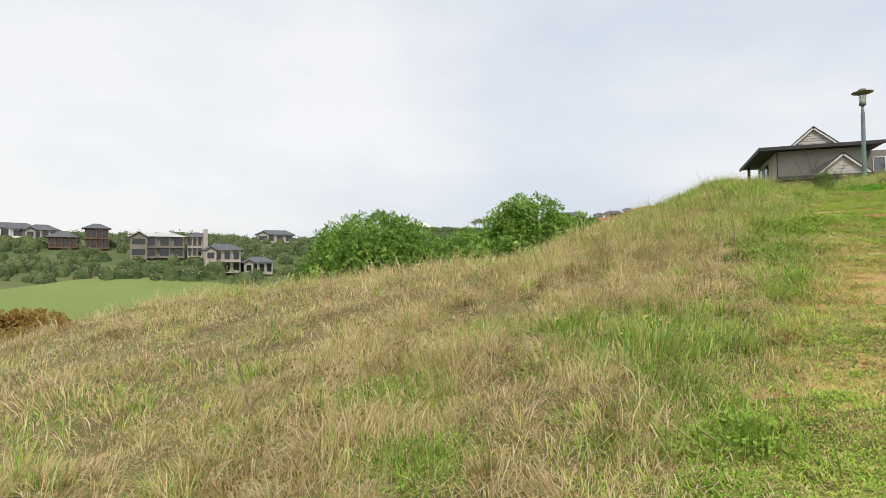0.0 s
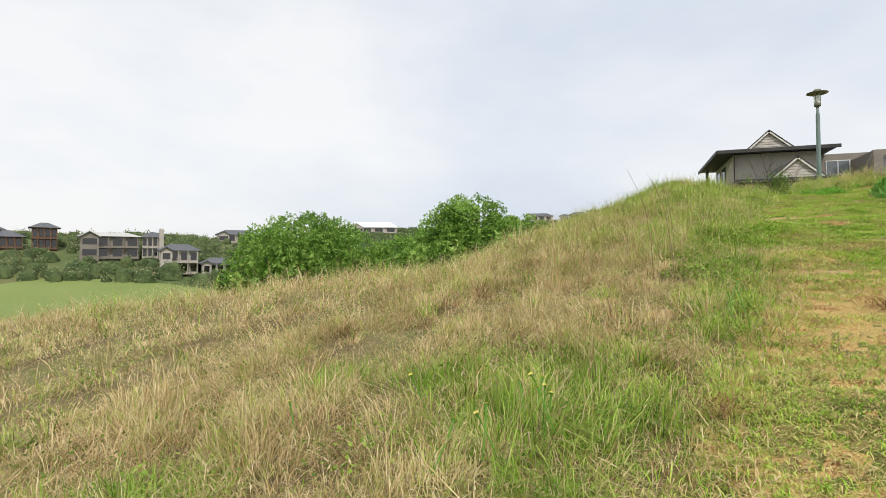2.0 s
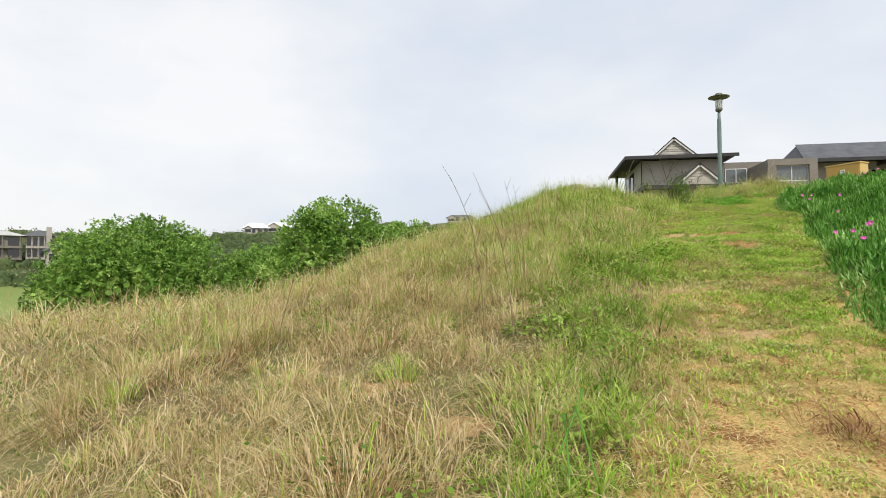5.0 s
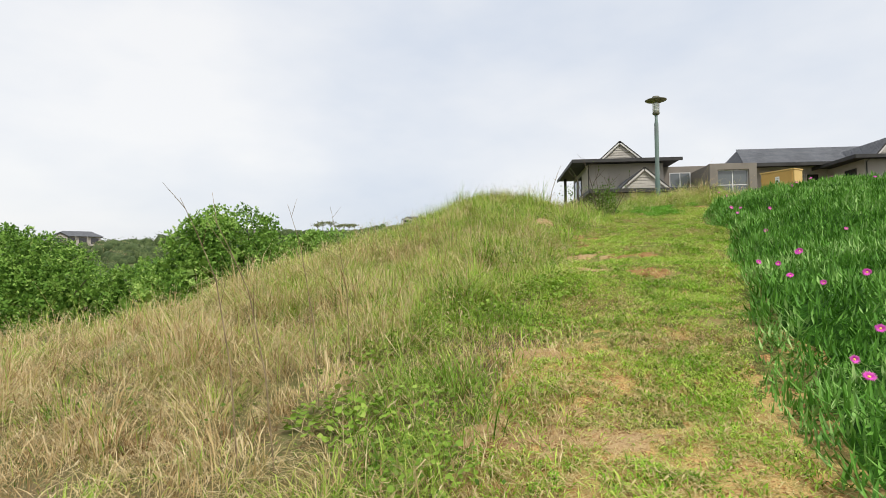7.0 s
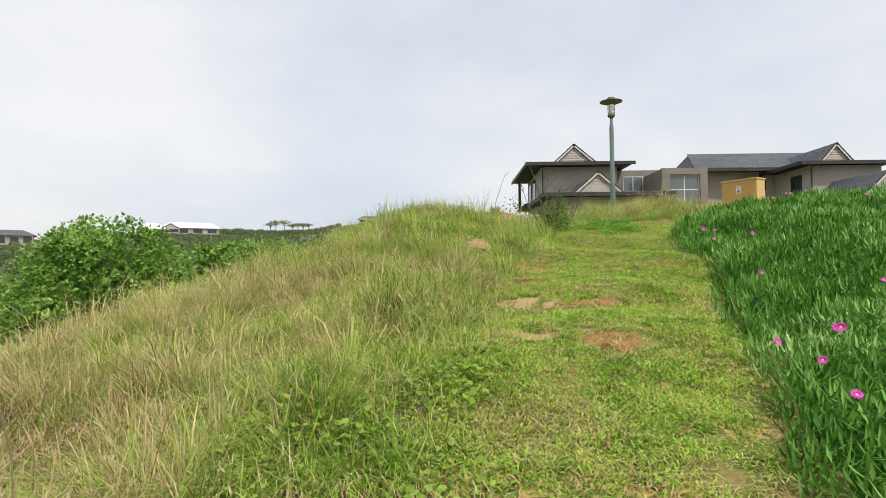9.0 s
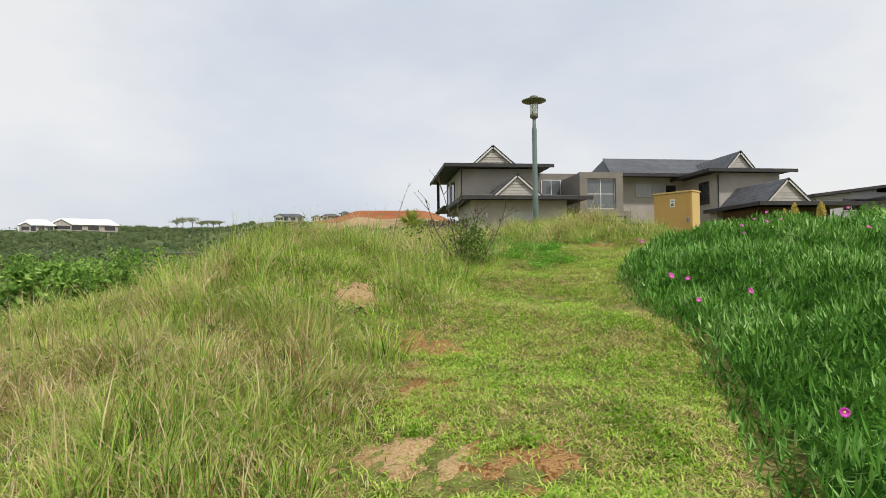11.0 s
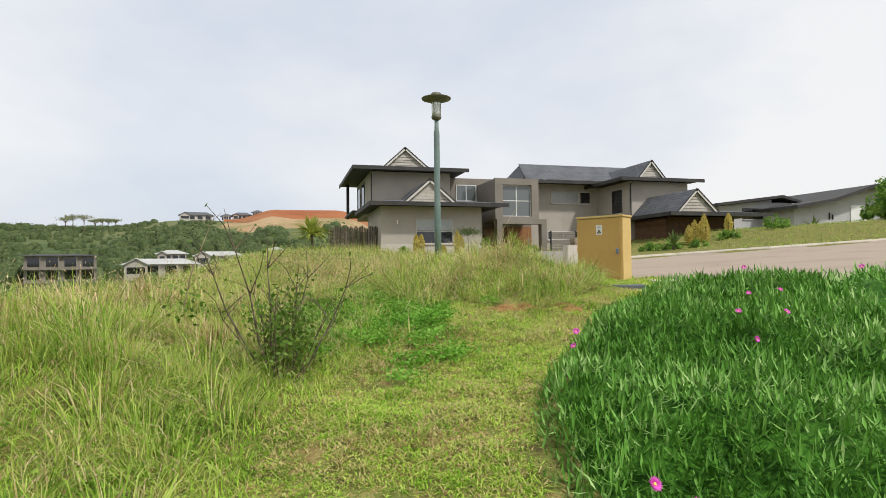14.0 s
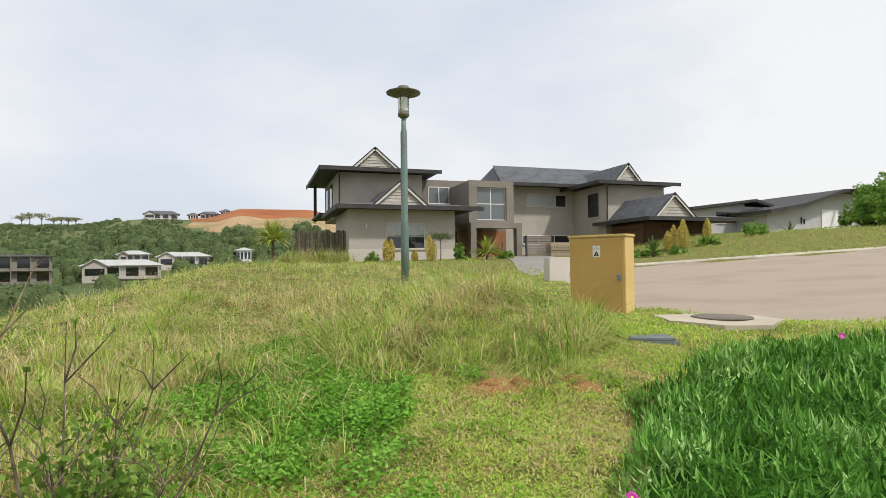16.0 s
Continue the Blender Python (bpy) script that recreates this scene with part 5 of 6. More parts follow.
c = np.array([(2.95, 2.95), (0.9, 5.2), (0.6, 3.6), (1.2, 2.6), (2.3, 4.8), (2.6, 5.1), (1.7, 5.2), (2.1, 4.5)])
k = rng.integers(0, len(c), 3800)
x, y = c[k, 0] + rng.normal(0, 0.2, len(k)), c[k, 1] + rng.normal(0, 0.18, len(k))
ob = blades("fresh_grass", x, y, rng.uniform(0.10, 0.30, len(x)), rng.uniform(0.005, 0.010, len(x)), np.abs(rng.normal(0.6, 0.35, len(x))), M_WEED)
tagged(ob, "fresh green grass growing through the dry slope", "grass")
# darker tufts standing out of the trodden turf
y = rng.uniform(0, 17, 2400)
x = path_left(y) + rng.random(len(y)) * (path_right(y) - path_left(y))
k = is_path(x, y) & (bare(x, y) < 0.5) & (vnoise(x, y, 0.6, 3) > 0.45)
x, y, th, lean = tufted(x[k], y[k], 12, 0.03)
ob = blades("path_tufts", x, y, rng.uniform(0.03, 0.075, len(x)), rng.uniform(0.004, 0.008, len(x)), lean + 0.3, M_MIXED, sink=0.006, heading=th, fine=True, level=surf)
tagged(ob, "small green tufts standing out of the trodden path", "grass")

# short green growth between the tufts along the path
y = rng.uniform(9.0, 17.5, 56000)
x = path_left(y) + 0.25 - rng.random(len(y)) ** 1.3 * 3.2
k = rough(x, y)
x, y = x[k], y[k]
dry = rng.random(len(x)) < 0.12 + 0.5 * dryness(x, y)
for sel, mat, lab in ((dry, M_DRY, "short dead grass between the tufts"), (~dry, M_LAWN, "short green grass between the tufts")):
    m = int(sel.sum())
    ob = blades("low_grass", x[sel], y[sel], rng.uniform(0.05, 0.13, m), rng.uniform(0.005, 0.009, m), np.abs(rng.normal(0.8, 0.35, m)), mat, sink=0.008, fine=True)
    tagged(ob, lab, "grass")
for n, x0, x1, y0, y1, hh, ww in ((75000, 9.5, 15.6, 16, 22, 0.055, 0.009), (45000, 9.5, 24, 16, 36, 0.08, 0.02)):
    x, y = scatter(n, x0, x1, y0, y1, lambda x, y: is_verge(x, y))
    straw = rng.random(len(x)) < 0.05 + 0.35 * vnoise(x, y, 0.7, 2)
    for sel, mat, lab in ((straw, M_STRAW, "straw-coloured dead blades in the verge turf"), (~straw, M_LAWN, "mown light green verge turf")):
        m = int(sel.sum())
        ob = blades("verge_turf", x[sel], y[sel], rng.uniform(0.4, 1.2, m) * hh, rng.uniform(0.6, 1.3, m) * ww, np.abs(rng.normal(0.8, 0.35, m)), mat, sink=0.008, fine=True)
        tagged(ob, lab, "grass")
x, y = scatter(24000, 8, 60, 28, 52, lambda x, y: ~inside(x, y, ROAD) & ((x > 19) | (y > 33)) & ~((x > 20) & (x < 30) & (y > 34) & (x < 30)))
ob = blades("garden_turf", x, y, rng.uniform(0.06, 0.16, len(x)), rng.uniform(0.03, 0.06, len(x)), np.abs(rng.normal(0.6, 0.3, len(x))), M_MIXED, sink=0.008, fine=True)
tagged(ob, "light green garden lawn in front of the houses", "grass")

BANK = 5  # the torn bank stands proud of the slope
# bare soil patches: uneven scabs of earth with ragged edges
for k, (cx_, cy_, rx, ry) in enumerate(PATCHES):
    st_ = 0.035
    X, Y = np.meshgrid(np.arange(cx_ - rx * 1.5, cx_ + rx * 1.5, st_), np.arange(cy_ - ry * 1.5, cy_ + ry * 1.5, st_))
    wob = 1.0 * (vnoise(X, Y, 0.28, 1) - 0.5) + 1.5 * (vnoise(X, Y, 0.10, 2) - 0.5) + 1.0 * (vnoise(X, Y, 0.05, 3) - 0.5)
    f = 1.0 - np.hypot((X - cx_) / rx, (Y - cy_) / ry) - wob - 0.08
    Z = surf(X, Y) + np.clip(f * (0.22 if k == BANK else 0.05), -0.03, 0.07 if k == BANK else 0.004) + 0.016 * (vnoise(X, Y, 0.08, 4) - 0.4) * (f > 0)
    r_, c_ = X.shape
    q = np.arange(r_ * c_).reshape(r_, c_)
    fq = np.stack([q[:-1, :-1], q[:-1, 1:], q[1:, 1:], q[1:, :-1]], -1).reshape(-1, 4)
    fq = fq[np.maximum(f[:-1, :-1], f[1:, 1:]).ravel() > -0.2]
    ob = bulk("bare_patch", np.stack([X, Y, Z], -1).reshape(-1, 3), fq, [], M_REDSOIL if cx_ > 5.5 else M_SOIL)
    ob.data.polygons.foreach_set("use_smooth", np.ones(len(ob.data.polygons), bool))
    tagged(ob, "bare sandy soil patch worn through the turf", "soil patch", kind="structure")

# ---------------------------------------------------------------- ice plant bank
ix, iy = np.arange(4, 24, 0.12), np.arange(3, 20.5, 0.12)
IX, IY = np.meshgrid(ix, iy)
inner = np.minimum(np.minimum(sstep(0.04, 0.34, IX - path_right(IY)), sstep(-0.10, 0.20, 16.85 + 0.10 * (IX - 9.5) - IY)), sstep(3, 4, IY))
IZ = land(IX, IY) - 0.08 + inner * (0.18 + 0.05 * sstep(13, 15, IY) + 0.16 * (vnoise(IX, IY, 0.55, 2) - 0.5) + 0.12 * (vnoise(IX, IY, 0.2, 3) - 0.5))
m, n = IX.shape
q = np.arange(m * n).reshape(m, n)
fq = np.stack([q[:-1, :-1], q[:-1, 1:], q[1:, 1:], q[1:, :-1]], -1).reshape(-1, 4)
fq = fq[(inner[:-1, :-1] + inner[1:, 1:]).ravel() > 0]
# the mat's dark green paints the shade in the gaps between the leaves
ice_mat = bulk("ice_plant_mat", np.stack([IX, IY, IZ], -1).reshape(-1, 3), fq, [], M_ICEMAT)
tagged(ice_mat, "dense green mat under the ice plant leaves, painted dark as shade", "ice plant", kind="stuff")


def ice_level(x, y):
    inn = np.minimum(sstep(-0.10, 0.26, x - path_right(y)), sstep(-0.12, 0.14, 16.85 + 0.10 * (x - 9.5) - y))
    return land(x, y) - 0.05 + inn * (0.16 + 0.05 * sstep(13, 15, y) + 0.16 * (vnoise(x, y, 0.55, 2) - 0.5) + 0.12 * (vnoise(x, y, 0.2, 3) - 0.5))


def fingers(name, x, y, length, width, mat, fleshy):
    """Succulent leaves: three-sided, swelling, curving up to a point; far ones are two-sided."""
    n = len(x)
    z = ice_level(x, y) + rng.uniform(-0.05, 0.05, n)
    th, tilt = rng.uniform(0, 2 * np.pi, n), np.abs(rng.normal(0.82, 0.5, n))
    d0 = np.stack([np.cos(th) * np.sin(tilt), np.sin(th) * np.sin(tilt), np.cos(tilt)], 1)
    up = np.array([0, 0, 1.0])
    s = np.stack([-np.sin(th), np.cos(th), 0 * th], 1)
    nrm = np.cross(s, d0)
    base = np.stack([x, y, z], 1)
    mid = base + d0 * (length * 0.5)[:, None]
    tip = mid + (d0 * 0.8 + up * 0.25) * (length * 0.55)[:, None]
    w = width[:, None]
    if fleshy:
        v = np.stack([base, mid - s * w * 0.5, mid + nrm * w * 0.35, mid + s * w * 0.5, tip], 1)
        b = np.arange(n)[:, None] * 5
        quads = np.zeros((0, 4), int)
        tris = np.concatenate([b + np.array([[0, 2, 1]]), b + np.array([[0, 3, 2]]), b + np.array([[1, 2, 4]]), b + np.array([[2, 3, 4]])])
    else:
        v = np.stack([base, mid + s * w * 0.5, tip, mid - s * w * 0.5], 1)
        quads, tris = np.arange(n * 4).reshape(-1, 4), np.zeros((0, 3), int)
    ob = bulk(name, v.reshape(-1, 3), quads, tris, mat)
    return tagged(ob, "dense fleshy dark green ice plant leaves", "ice plant", kind="stuff")


near_edge = lambda x, y: is_ice(x, y) & (x - path_right(y) < 2.6)
x, y = scatter(300000, 4.5, 12, 4.5, 17.5, near_edge)
x, y = x[:72000], y[:72000]
fingers("ice_plant_leaves", x, y, rng.uniform(0.055, 0.115, len(x)), rng.uniform(0.010, 0.018, len(x)), M_ICE, True)
x, y = scatter(72000, 7, 24, 4, 19, lambda x, y: is_ice(x, y) & (x - path_right(y) >= 2.6) & (x < 21))
fingers("ice_plant_leaves", x, y, rng.uniform(0.08, 0.14, len(x)), rng.uniform(0.014, 0.024, len(x)), M_ICE, False)


def daisy(name, petals, r, mat, centre_mat, stem=0.13):
    """A many-rayed flower head on a short stem."""
    f = empty(name)
    bm = bmesh.new()
    for ring, (k0, lift) in enumerate(((0.0, 0.35), (0.5, 0.15))):
        for k in range(petals):
            a = 2 * math.pi * (k + k0) / petals + rnd.uniform(-0.05, 0.05)
            d, s_ = Vector((math.cos(a), math.sin(a), 0)), Vector((-math.sin(a), math.cos(a), 0))
            l_, w_ = r * rnd.uniform(0.85, 1.05), r * 0.10
            pts = [d * r * 0.15 - s_ * w_ * 0.5, d * r * 0.15 + s_ * w_ * 0.5, d * l_ * 0.6 + s_ * w_ + Vector((0, 0, r * lift * 0.8)), d * l_ + Vector((0, 0, r * lift)), d * l_ * 0.6 - s_ * w_ + Vector((0, 0, r * lift * 0.8))]
            bm.faces.new([bm.verts.new(p) for p in pts])
    part("petals", bm, mat, f)
    lathe("centre", [(r * 0.2, 0.0), (r * 0.24, r * 0.10), (r * 0.12, r * 0.22)], centre_mat, f, sides=10)
    bm = bmesh.new()
    add_tube(bm, [(0, 0, -stem), (0.004, 0, -0.05), (0, 0, 0.0)], [0.004, 0.004, 0.007], 6)
    part("stem", bm, M_ICE, f)
    return f


flower = daisy("ice_plant_flower", 22, 0.042, M_MAGENTA, M_YELLOW)
tagged(flower, "open magenta ice plant flower above fleshy leaves", "flower", "magenta flowers on the bank")
spots = [(7.90, 13.73), (7.97, 13.58), (7.64, 12.90), (8.06, 12.93), (10.72, 16.21), (6.44, 9.83), (5.80, 7.90), (8.17, 14.84), (9.49, 14.6), (9.12, 14.46), (9.8, 15.21), (6.48, 9.78), (6.18, 7.95), (5.99, 7.83), (5.8, 7.43), (6.12, 9.47), (6.74, 9.69), (6.34, 8.67), (6.58, 8.67), (7.2, 11.2), (6.33, 9.02), (6.75, 9.74), (5.86, 8.69), (6.4, 9.31), (9.44, 14.93), (10.29, 15.4), (8.51, 15.43), (7.5, 10.4), (11.4, 15.6), (10.0, 13.9)]
spots = [(fx, fy) for fx, fy in spots if fx > path_right(fy) + 0.12]
for k, (fx, fy) in enumerate(spots):
    fz = float(ice_level(fx, fy)) + 0.15
    m4 = pose(fx, fy, fz, rnd.uniform(30, 75), rnd.uniform(-20, 20), rnd.uniform(-45, 5)) @ Matrix.Scale(rnd.uniform(0.58, 0.85), 4)
    if k == 0:
        flower.matrix_world = m4
    else:
        copy_thing(flower, m4)

# ---------------------------------------------------------------- shrubs and single plants
def leaf_cloud(points, size, mat, name, parent=None, squash=1.0):
    """Many small kite-shaped leaves at points, facing all ways but mostly up and out."""
    n = len(points)
    d = rng.normal(size=(n, 3))
    d[:, 2] *= squash
    d /= np.linalg.norm(d, axis=1)[:, None]
    e = np.cross(d, rng.normal(size=(n, 3)))
    e /= np.linalg.norm(e, axis=1)[:, None]
    s = (size * rng.uniform(0.6, 1.25, n))[:, None]
    v = np.stack([points - d * s * 0.5, points + e * s * 0.32, points + d * s * 0.5, points - e * s * 0.32], 1)
    return bulk(name, v.reshape(-1, 3), np.arange(n * 4).reshape(-1, 4), [], mat, parent)


def sprays(points, out, size, per, mat, name, parent):
    """Rosettes of leaves: each point carries a few leaves that fan out round its outward direction."""
    n = len(points)
    d = out[:, None, :] * rng.uniform(0.15, 0.9, (n, per, 1)) + rng.normal(size=(n, per, 3)) * 0.75
    d /= np.linalg.norm(d, axis=2)[:, :, None]
    e = np.cross(d, out[:, None, :] + rng.normal(size=(n, per, 3)) * 0.35)
    e /= np.linalg.norm(e, axis=2)[:, :, None]
    s = size * rng.uniform(0.7, 1.25, (n, per, 1))
    p = points[:, None, :]
    v = np.stack([p + d * s * 0.1, p + d * s * 0.62 + e * s * 0.25, p + d * s * 1.1, p + d * s * 0.62 - e * s * 0.25], 2)
    return bulk(name, v.reshape(-1, 3), np.arange(n * per * 4).reshape(-1, 4), [], mat, parent)


def shrub(name, x, y, rx, ry, h, leaves, size, mat, label, clumps=40, z0=None, peak=0.0, flat=1.0):
    """A dense shrub: limbs from the base, and rosettes of leaves on the skins of many overlapping clumps under one dome."""
    z0 = z_at(x, y) if z0 is None else z0
    s = empty(name, (x, y, z0))
    tagged(s, label, "shrub")
    a, u = rng.uniform(0, 2 * np.pi, clumps), rng.random(clumps) ** 0.5
    r_ = rng.uniform(0.14, 0.25, clumps) * min(h, rx, ry)
    dome = (1 - (u * 0.95) ** (1.7 * flat)) ** 0.55
    top = np.where(rng.random(clumps) < 0.7, rng.uniform(0.90, 1.05, clumps), rng.uniform(0.15, 0.95, clumps))
    c = np.stack([rx * (u * 0.9 * np.cos(a) + peak * dome * 0.5), ry * u * 0.9 * np.sin(a), np.maximum(h * dome * top - r_, 0.1 * h)], 1)
    m = leaves // 6
    k = rng.integers(0, clumps, m)
    d = rng.normal(size=(m, 3))
    d[:, 2] += 0.35
    d /= np.linalg.norm(d, axis=1)[:, None]
    p = c[k] + d * (r_[k] * rng.uniform(0.75, 1.12, m))[:, None]
    p[:, 2] = np.maximum(p[:, 2], -0.1)
    sprays(p, d, size, 6, mat, "leaves", s)
    m = leaves // 8
    ki, di = rng.integers(0, clumps, m), rng.normal(size=(m, 3)) * 0.42
    pi_ = c[ki] * np.array([1, 1, 0.9]) + di * r_[ki][:, None]
    pi_[:, 2] = np.maximum(pi_[:, 2] * rng.uniform(0.3, 1.0, m), 0.0)
    leaf_cloud(pi_, size * 3.0, mat, "inner_foliage", s)
    for i in range(0, clumps, 7):
        e = Vector(c[i])
        b = Vector((e.x * 0.25, e.y * 0.25, -0.2))
        bm = bmesh.new()
        add_tube(bm, [b, b.lerp(e, 0.5) + Vector((0, 0, 0.1)), e], [0.035, 0.022, 0.008], 5)
        part("limb", bm, M_TWIG, s)
    return s


shrub("shrub", -6.3, 16.4, 3.0, 1.8, 2.80, 42000, 0.075, M_BUSH, "wide dense bright green leafy shrub on the slope", 190, flat=1.6)
shrub("shrub", -1.15, 16.4, 1.9, 1.5, 2.42, 32000, 0.075, M_BUSH, "rounded dense bright green leafy shrub on the slope", 140, peak=0.15, flat=1.25)
shrub("shrub", -3.5, 17.3, 1.2, 1.0, 1.75, 7000, 0.075, M_BUSH, "low green shrub filling the gap between two larger ones", 30)
for sx, sy, r, h, nl in ((-5.0, 23.0, 3.0, 1.5, 6000), (-0.3, 20.5, 1.7, 1.65, 6000), (-9.5, 21.0, 3.0, 2.0, 5500), (-12.5, 27.0, 3.5, 2.2, 5000), (-2.5, 30.0, 3.0, 2.0, 4500), (-8.0, 34.0, 4.0, 2.4, 5000)):
    shrub("shrub", sx, sy, r, r * 0.8, h, int(nl * 1.3), 0.11, M_BUSH, "dense green shrub lower on the hillside", 36)
shrub("rusty_shrub", -9.4, 7.2, 1.3, 1.1, 0.62, 6000, 0.06, M_ORANGE, "low rusty orange-brown shrub in dry grass", 60, z_at(-8.3, 7.1) - 0.2)
shrub("round_shrub", 45.2, 38.2, 3.0, 2.4, 3.2, 14000, 0.15, M_BUSH, "rounded bright green garden bush on the verge", 40)


def spiky(name, x, y, n, length, width, mat, label, z0=None, trunk=0.0):
    """A rosette of sword-shaped leaves that arch outwards."""
    z0 = z_at(x, y) if z0 is None else z0
    s = empty(name, (x, y, z0))
    tagged(s, label, "garden plant")
    for k in range(n):
        a, el = rnd.uniform(0, 2 * math.pi), rnd.uniform(0.15, 1.45)
        d, sd = Vector((math.cos(a), math.sin(a), 0)), Vector((-math.sin(a), math.cos(a), 0))
        l_ = length * rnd.uniform(0.75, 1.1)
        pts = []
        for f in (0.0, 0.35, 0.7, 1.0):
            droop = 0.45 * f * f * l_ * (1.2 - el * 0.6)
            pts.append(d * (l_ * f * math.cos(el)) + Vector((0, 0, trunk + l_ * f * math.sin(el) - droop)))
        ws = (width * 0.6, width, width * 0.7, 0.004)
        bm = bmesh.new()
        lft = [bm.verts.new(p - sd * w_ / 2) for p, w_ in zip(pts, ws)]
        rgt = [bm.verts.new(p + sd * w_ / 2) for p, w_ in zip(pts, ws)]
        mid_ = [bm.verts.new(p - Vector((0, 0, w_ * 0.25))) for p, w_ in zip(pts, ws)]
        for i in range(3):
            bm.faces.new((lft[i], mid_[i], mid_[i + 1], lft[i + 1]))
            bm.faces.new((mid_[i], rgt[i], rgt[i + 1], mid_[i + 1]))
        part("leaf", bm, mat, s)
    if trunk:
        lathe("trunk", [(0.09, -0.3), (0.08, trunk * 0.6), (0.07, trunk)], M_TWIG, s, sides=10)
    return s


spiky("yucca", 7.9, 44.5, 130, 1.5, 0.11, M_YUCCA, "tall spiky yucca with yellow-green arching leaves", trunk=1.55)
spiky("agave", 21.1, 46.8, 100, 1.45, 0.12, M_YUCCA, "spiky yellow-green agave with arching leaves beside the porch", trunk=0.4)
spiky("aloe", 29.3, 41.0, 34, 1.3, 0.12, M_AGAVE, "large spiky aloe on the verge", trunk=0.3)
spiky("agave", 46.0, 46.0, 26, 1.3, 0.14, M_AGAVE, "wide green agave before the neighbour wall")
spiky("agave", 23.4, 49.3, 20, 0.8, 0.09, M_AGAVE, "small spiky plant beside the drive")
def conifer(x, y, h, r, stems, label):
    """An upright garden conifer: several narrow columns of foliage on thin stems."""
    c = empty("golden_conifer", (x, y, z_at(x, y) - 0.1))
    tagged(c, label, "conifer")
    for k in range(stems):
        ox, oy, hh = rnd.uniform(-r, r), rnd.uniform(-r, r), h * rnd.uniform(0.7, 1.0)
        n = int(950 * hh / h)
        u = rng.random(n)
        w = 0.21 * h ** 0.5 * np.sin(np.pi * np.clip(0.12 + 0.86 * u, 0, 1)) ** 0.7 * rng.uniform(0.5, 1.05, n)
        a = rng.uniform(0, 2 * np.pi, n)
        leaf_cloud(np.stack([ox + w * np.cos(a), oy + w * np.sin(a), hh * (0.1 + 0.9 * u)], 1), 0.10, M_GOLD, "foliage", c, 2.0)
        bm = bmesh.new()
        add_tube(bm, [(ox * 0.3, oy * 0.3, -0.1), (ox, oy, hh * 0.3), (ox, oy, hh * 0.9)], [0.03, 0.02, 0.008], 5)
        part("stem", bm, M_TWIG, c)


for gx_, gy_, hh, rr, ns in ((15.2, 48.8, 1.6, 0.22, 3), (17.75, 48.2, 1.8, 0.16, 2), (33.0, 42.9, 2.1, 0.45, 4), (32.2, 43.2, 1.4, 0.3, 2), (35.4, 43.0, 1.7, 0.25, 2), (16.8, 48.9, 0.8, 0.2, 2)):
    conifer(gx_, gy_, hh, rr, ns, "upright golden-yellow garden conifer")
for gx_, gy_, hh, rr in ((20.0, 48.9, 1.2, 0.5), (30.2, 42.6, 0.7, 0.9), (34.2, 41.8, 0.6, 0.8), (37.5, 41.5, 0.9, 0.9), (28.3, 42.0, 0.6, 0.7), (23.0, 48.0, 0.6, 0.6), (14.2, 49.6, 0.7, 0.5), (39.5, 43.0, 0.7, 1.0), (31.5, 41.4, 0.5, 0.6)):
    shrub("garden_shrub", gx_, gy_, rr, rr, hh, 900, 0.10, M_BUSH, "small green garden shrub in a planted bed", 14)
st = empty("standard_tree", (18.5, 48.4, z_at(18.5, 48.4)))
tagged(st, "small clipped tree with thin stem and flat dark crown", "tree")
bm = bmesh.new()
add_tube(bm, [(0, 0, -0.2), (0.03, 0, 0.7), (0, 0.02, 1.5)], [0.04, 0.03, 0.02], 6)
part("trunk", bm, M_TWIG, st)
pp = rng.normal(size=(1200, 3)) * np.array([0.42, 0.42, 0.13]) + np.array([0, 0, 1.55])
leaf_cloud(pp, 0.09, M_WOODS, "crown", st)

# bare woody shrub beside the path, with leaves low down
tw = empty("twiggy_shrub", (6.51, 15.99, z_at(6.51, 15.99)))
tagged(tw, "half-bare dark woody shrub with few grey-green leaves", "shrub")
tips = []
for ax, ay, az, r0 in ((-0.62, 0.1, 0.95, 0.014), (-0.35, -0.1, 1.18, 0.013), (-0.12, 0.15, 1.0, 0.012), (0.10, 0.0, 0.8, 0.011), (0.62, 0.05, 0.80, 0.012), (0.38, -0.2, 0.55, 0.010), (-0.5, 0.3, 0.5, 0.010), (0.2, 0.35, 0.9, 0.011), (-0.05, -0.25, 0.6, 0.010), (0.5, 0.3, 0.4, 0.009), (-0.25, 0.2, 0.75, 0.009)) + tuple((rnd.gauss(0, 0.16), rnd.gauss(0, 0.14), rnd.uniform(0.35, 0.6), 0.006) for _ in range(15)):
    b, e = Vector((ax * 0.12, ay * 0.12, -0.1)), Vector((ax, ay, az))
    pts = [b + (e - b) * f + Vector((rnd.uniform(-0.05, 0.05), rnd.uniform(-0.05, 0.05), 0.05 * math.sin(f * 3))) * (0 < f) for f in (0, 0.25, 0.5, 0.75, 1.0)]
    bm = bmesh.new()
    add_tube(bm, pts, [r0 * 0.68, r0 * 0.56, r0 * 0.42, r0 * 0.29, r0 * 0.13], 6)
    for f in (2, 3, 3):
        q = pts[f]
        e2 = q + Vector((rnd.uniform(-0.22, 0.22), rnd.uniform(-0.2, 0.2), rnd.uniform(0.08, 0.3)))
        add_tube(bm, [q, q.lerp(e2, 0.5) + Vector((0.02, 0, 0.02)), e2], [r0 * 0.36, r0 * 0.27, r0 * 0.13], 5)
        tips.append(e2)
    part("branch", bm, M_TWIG, tw)
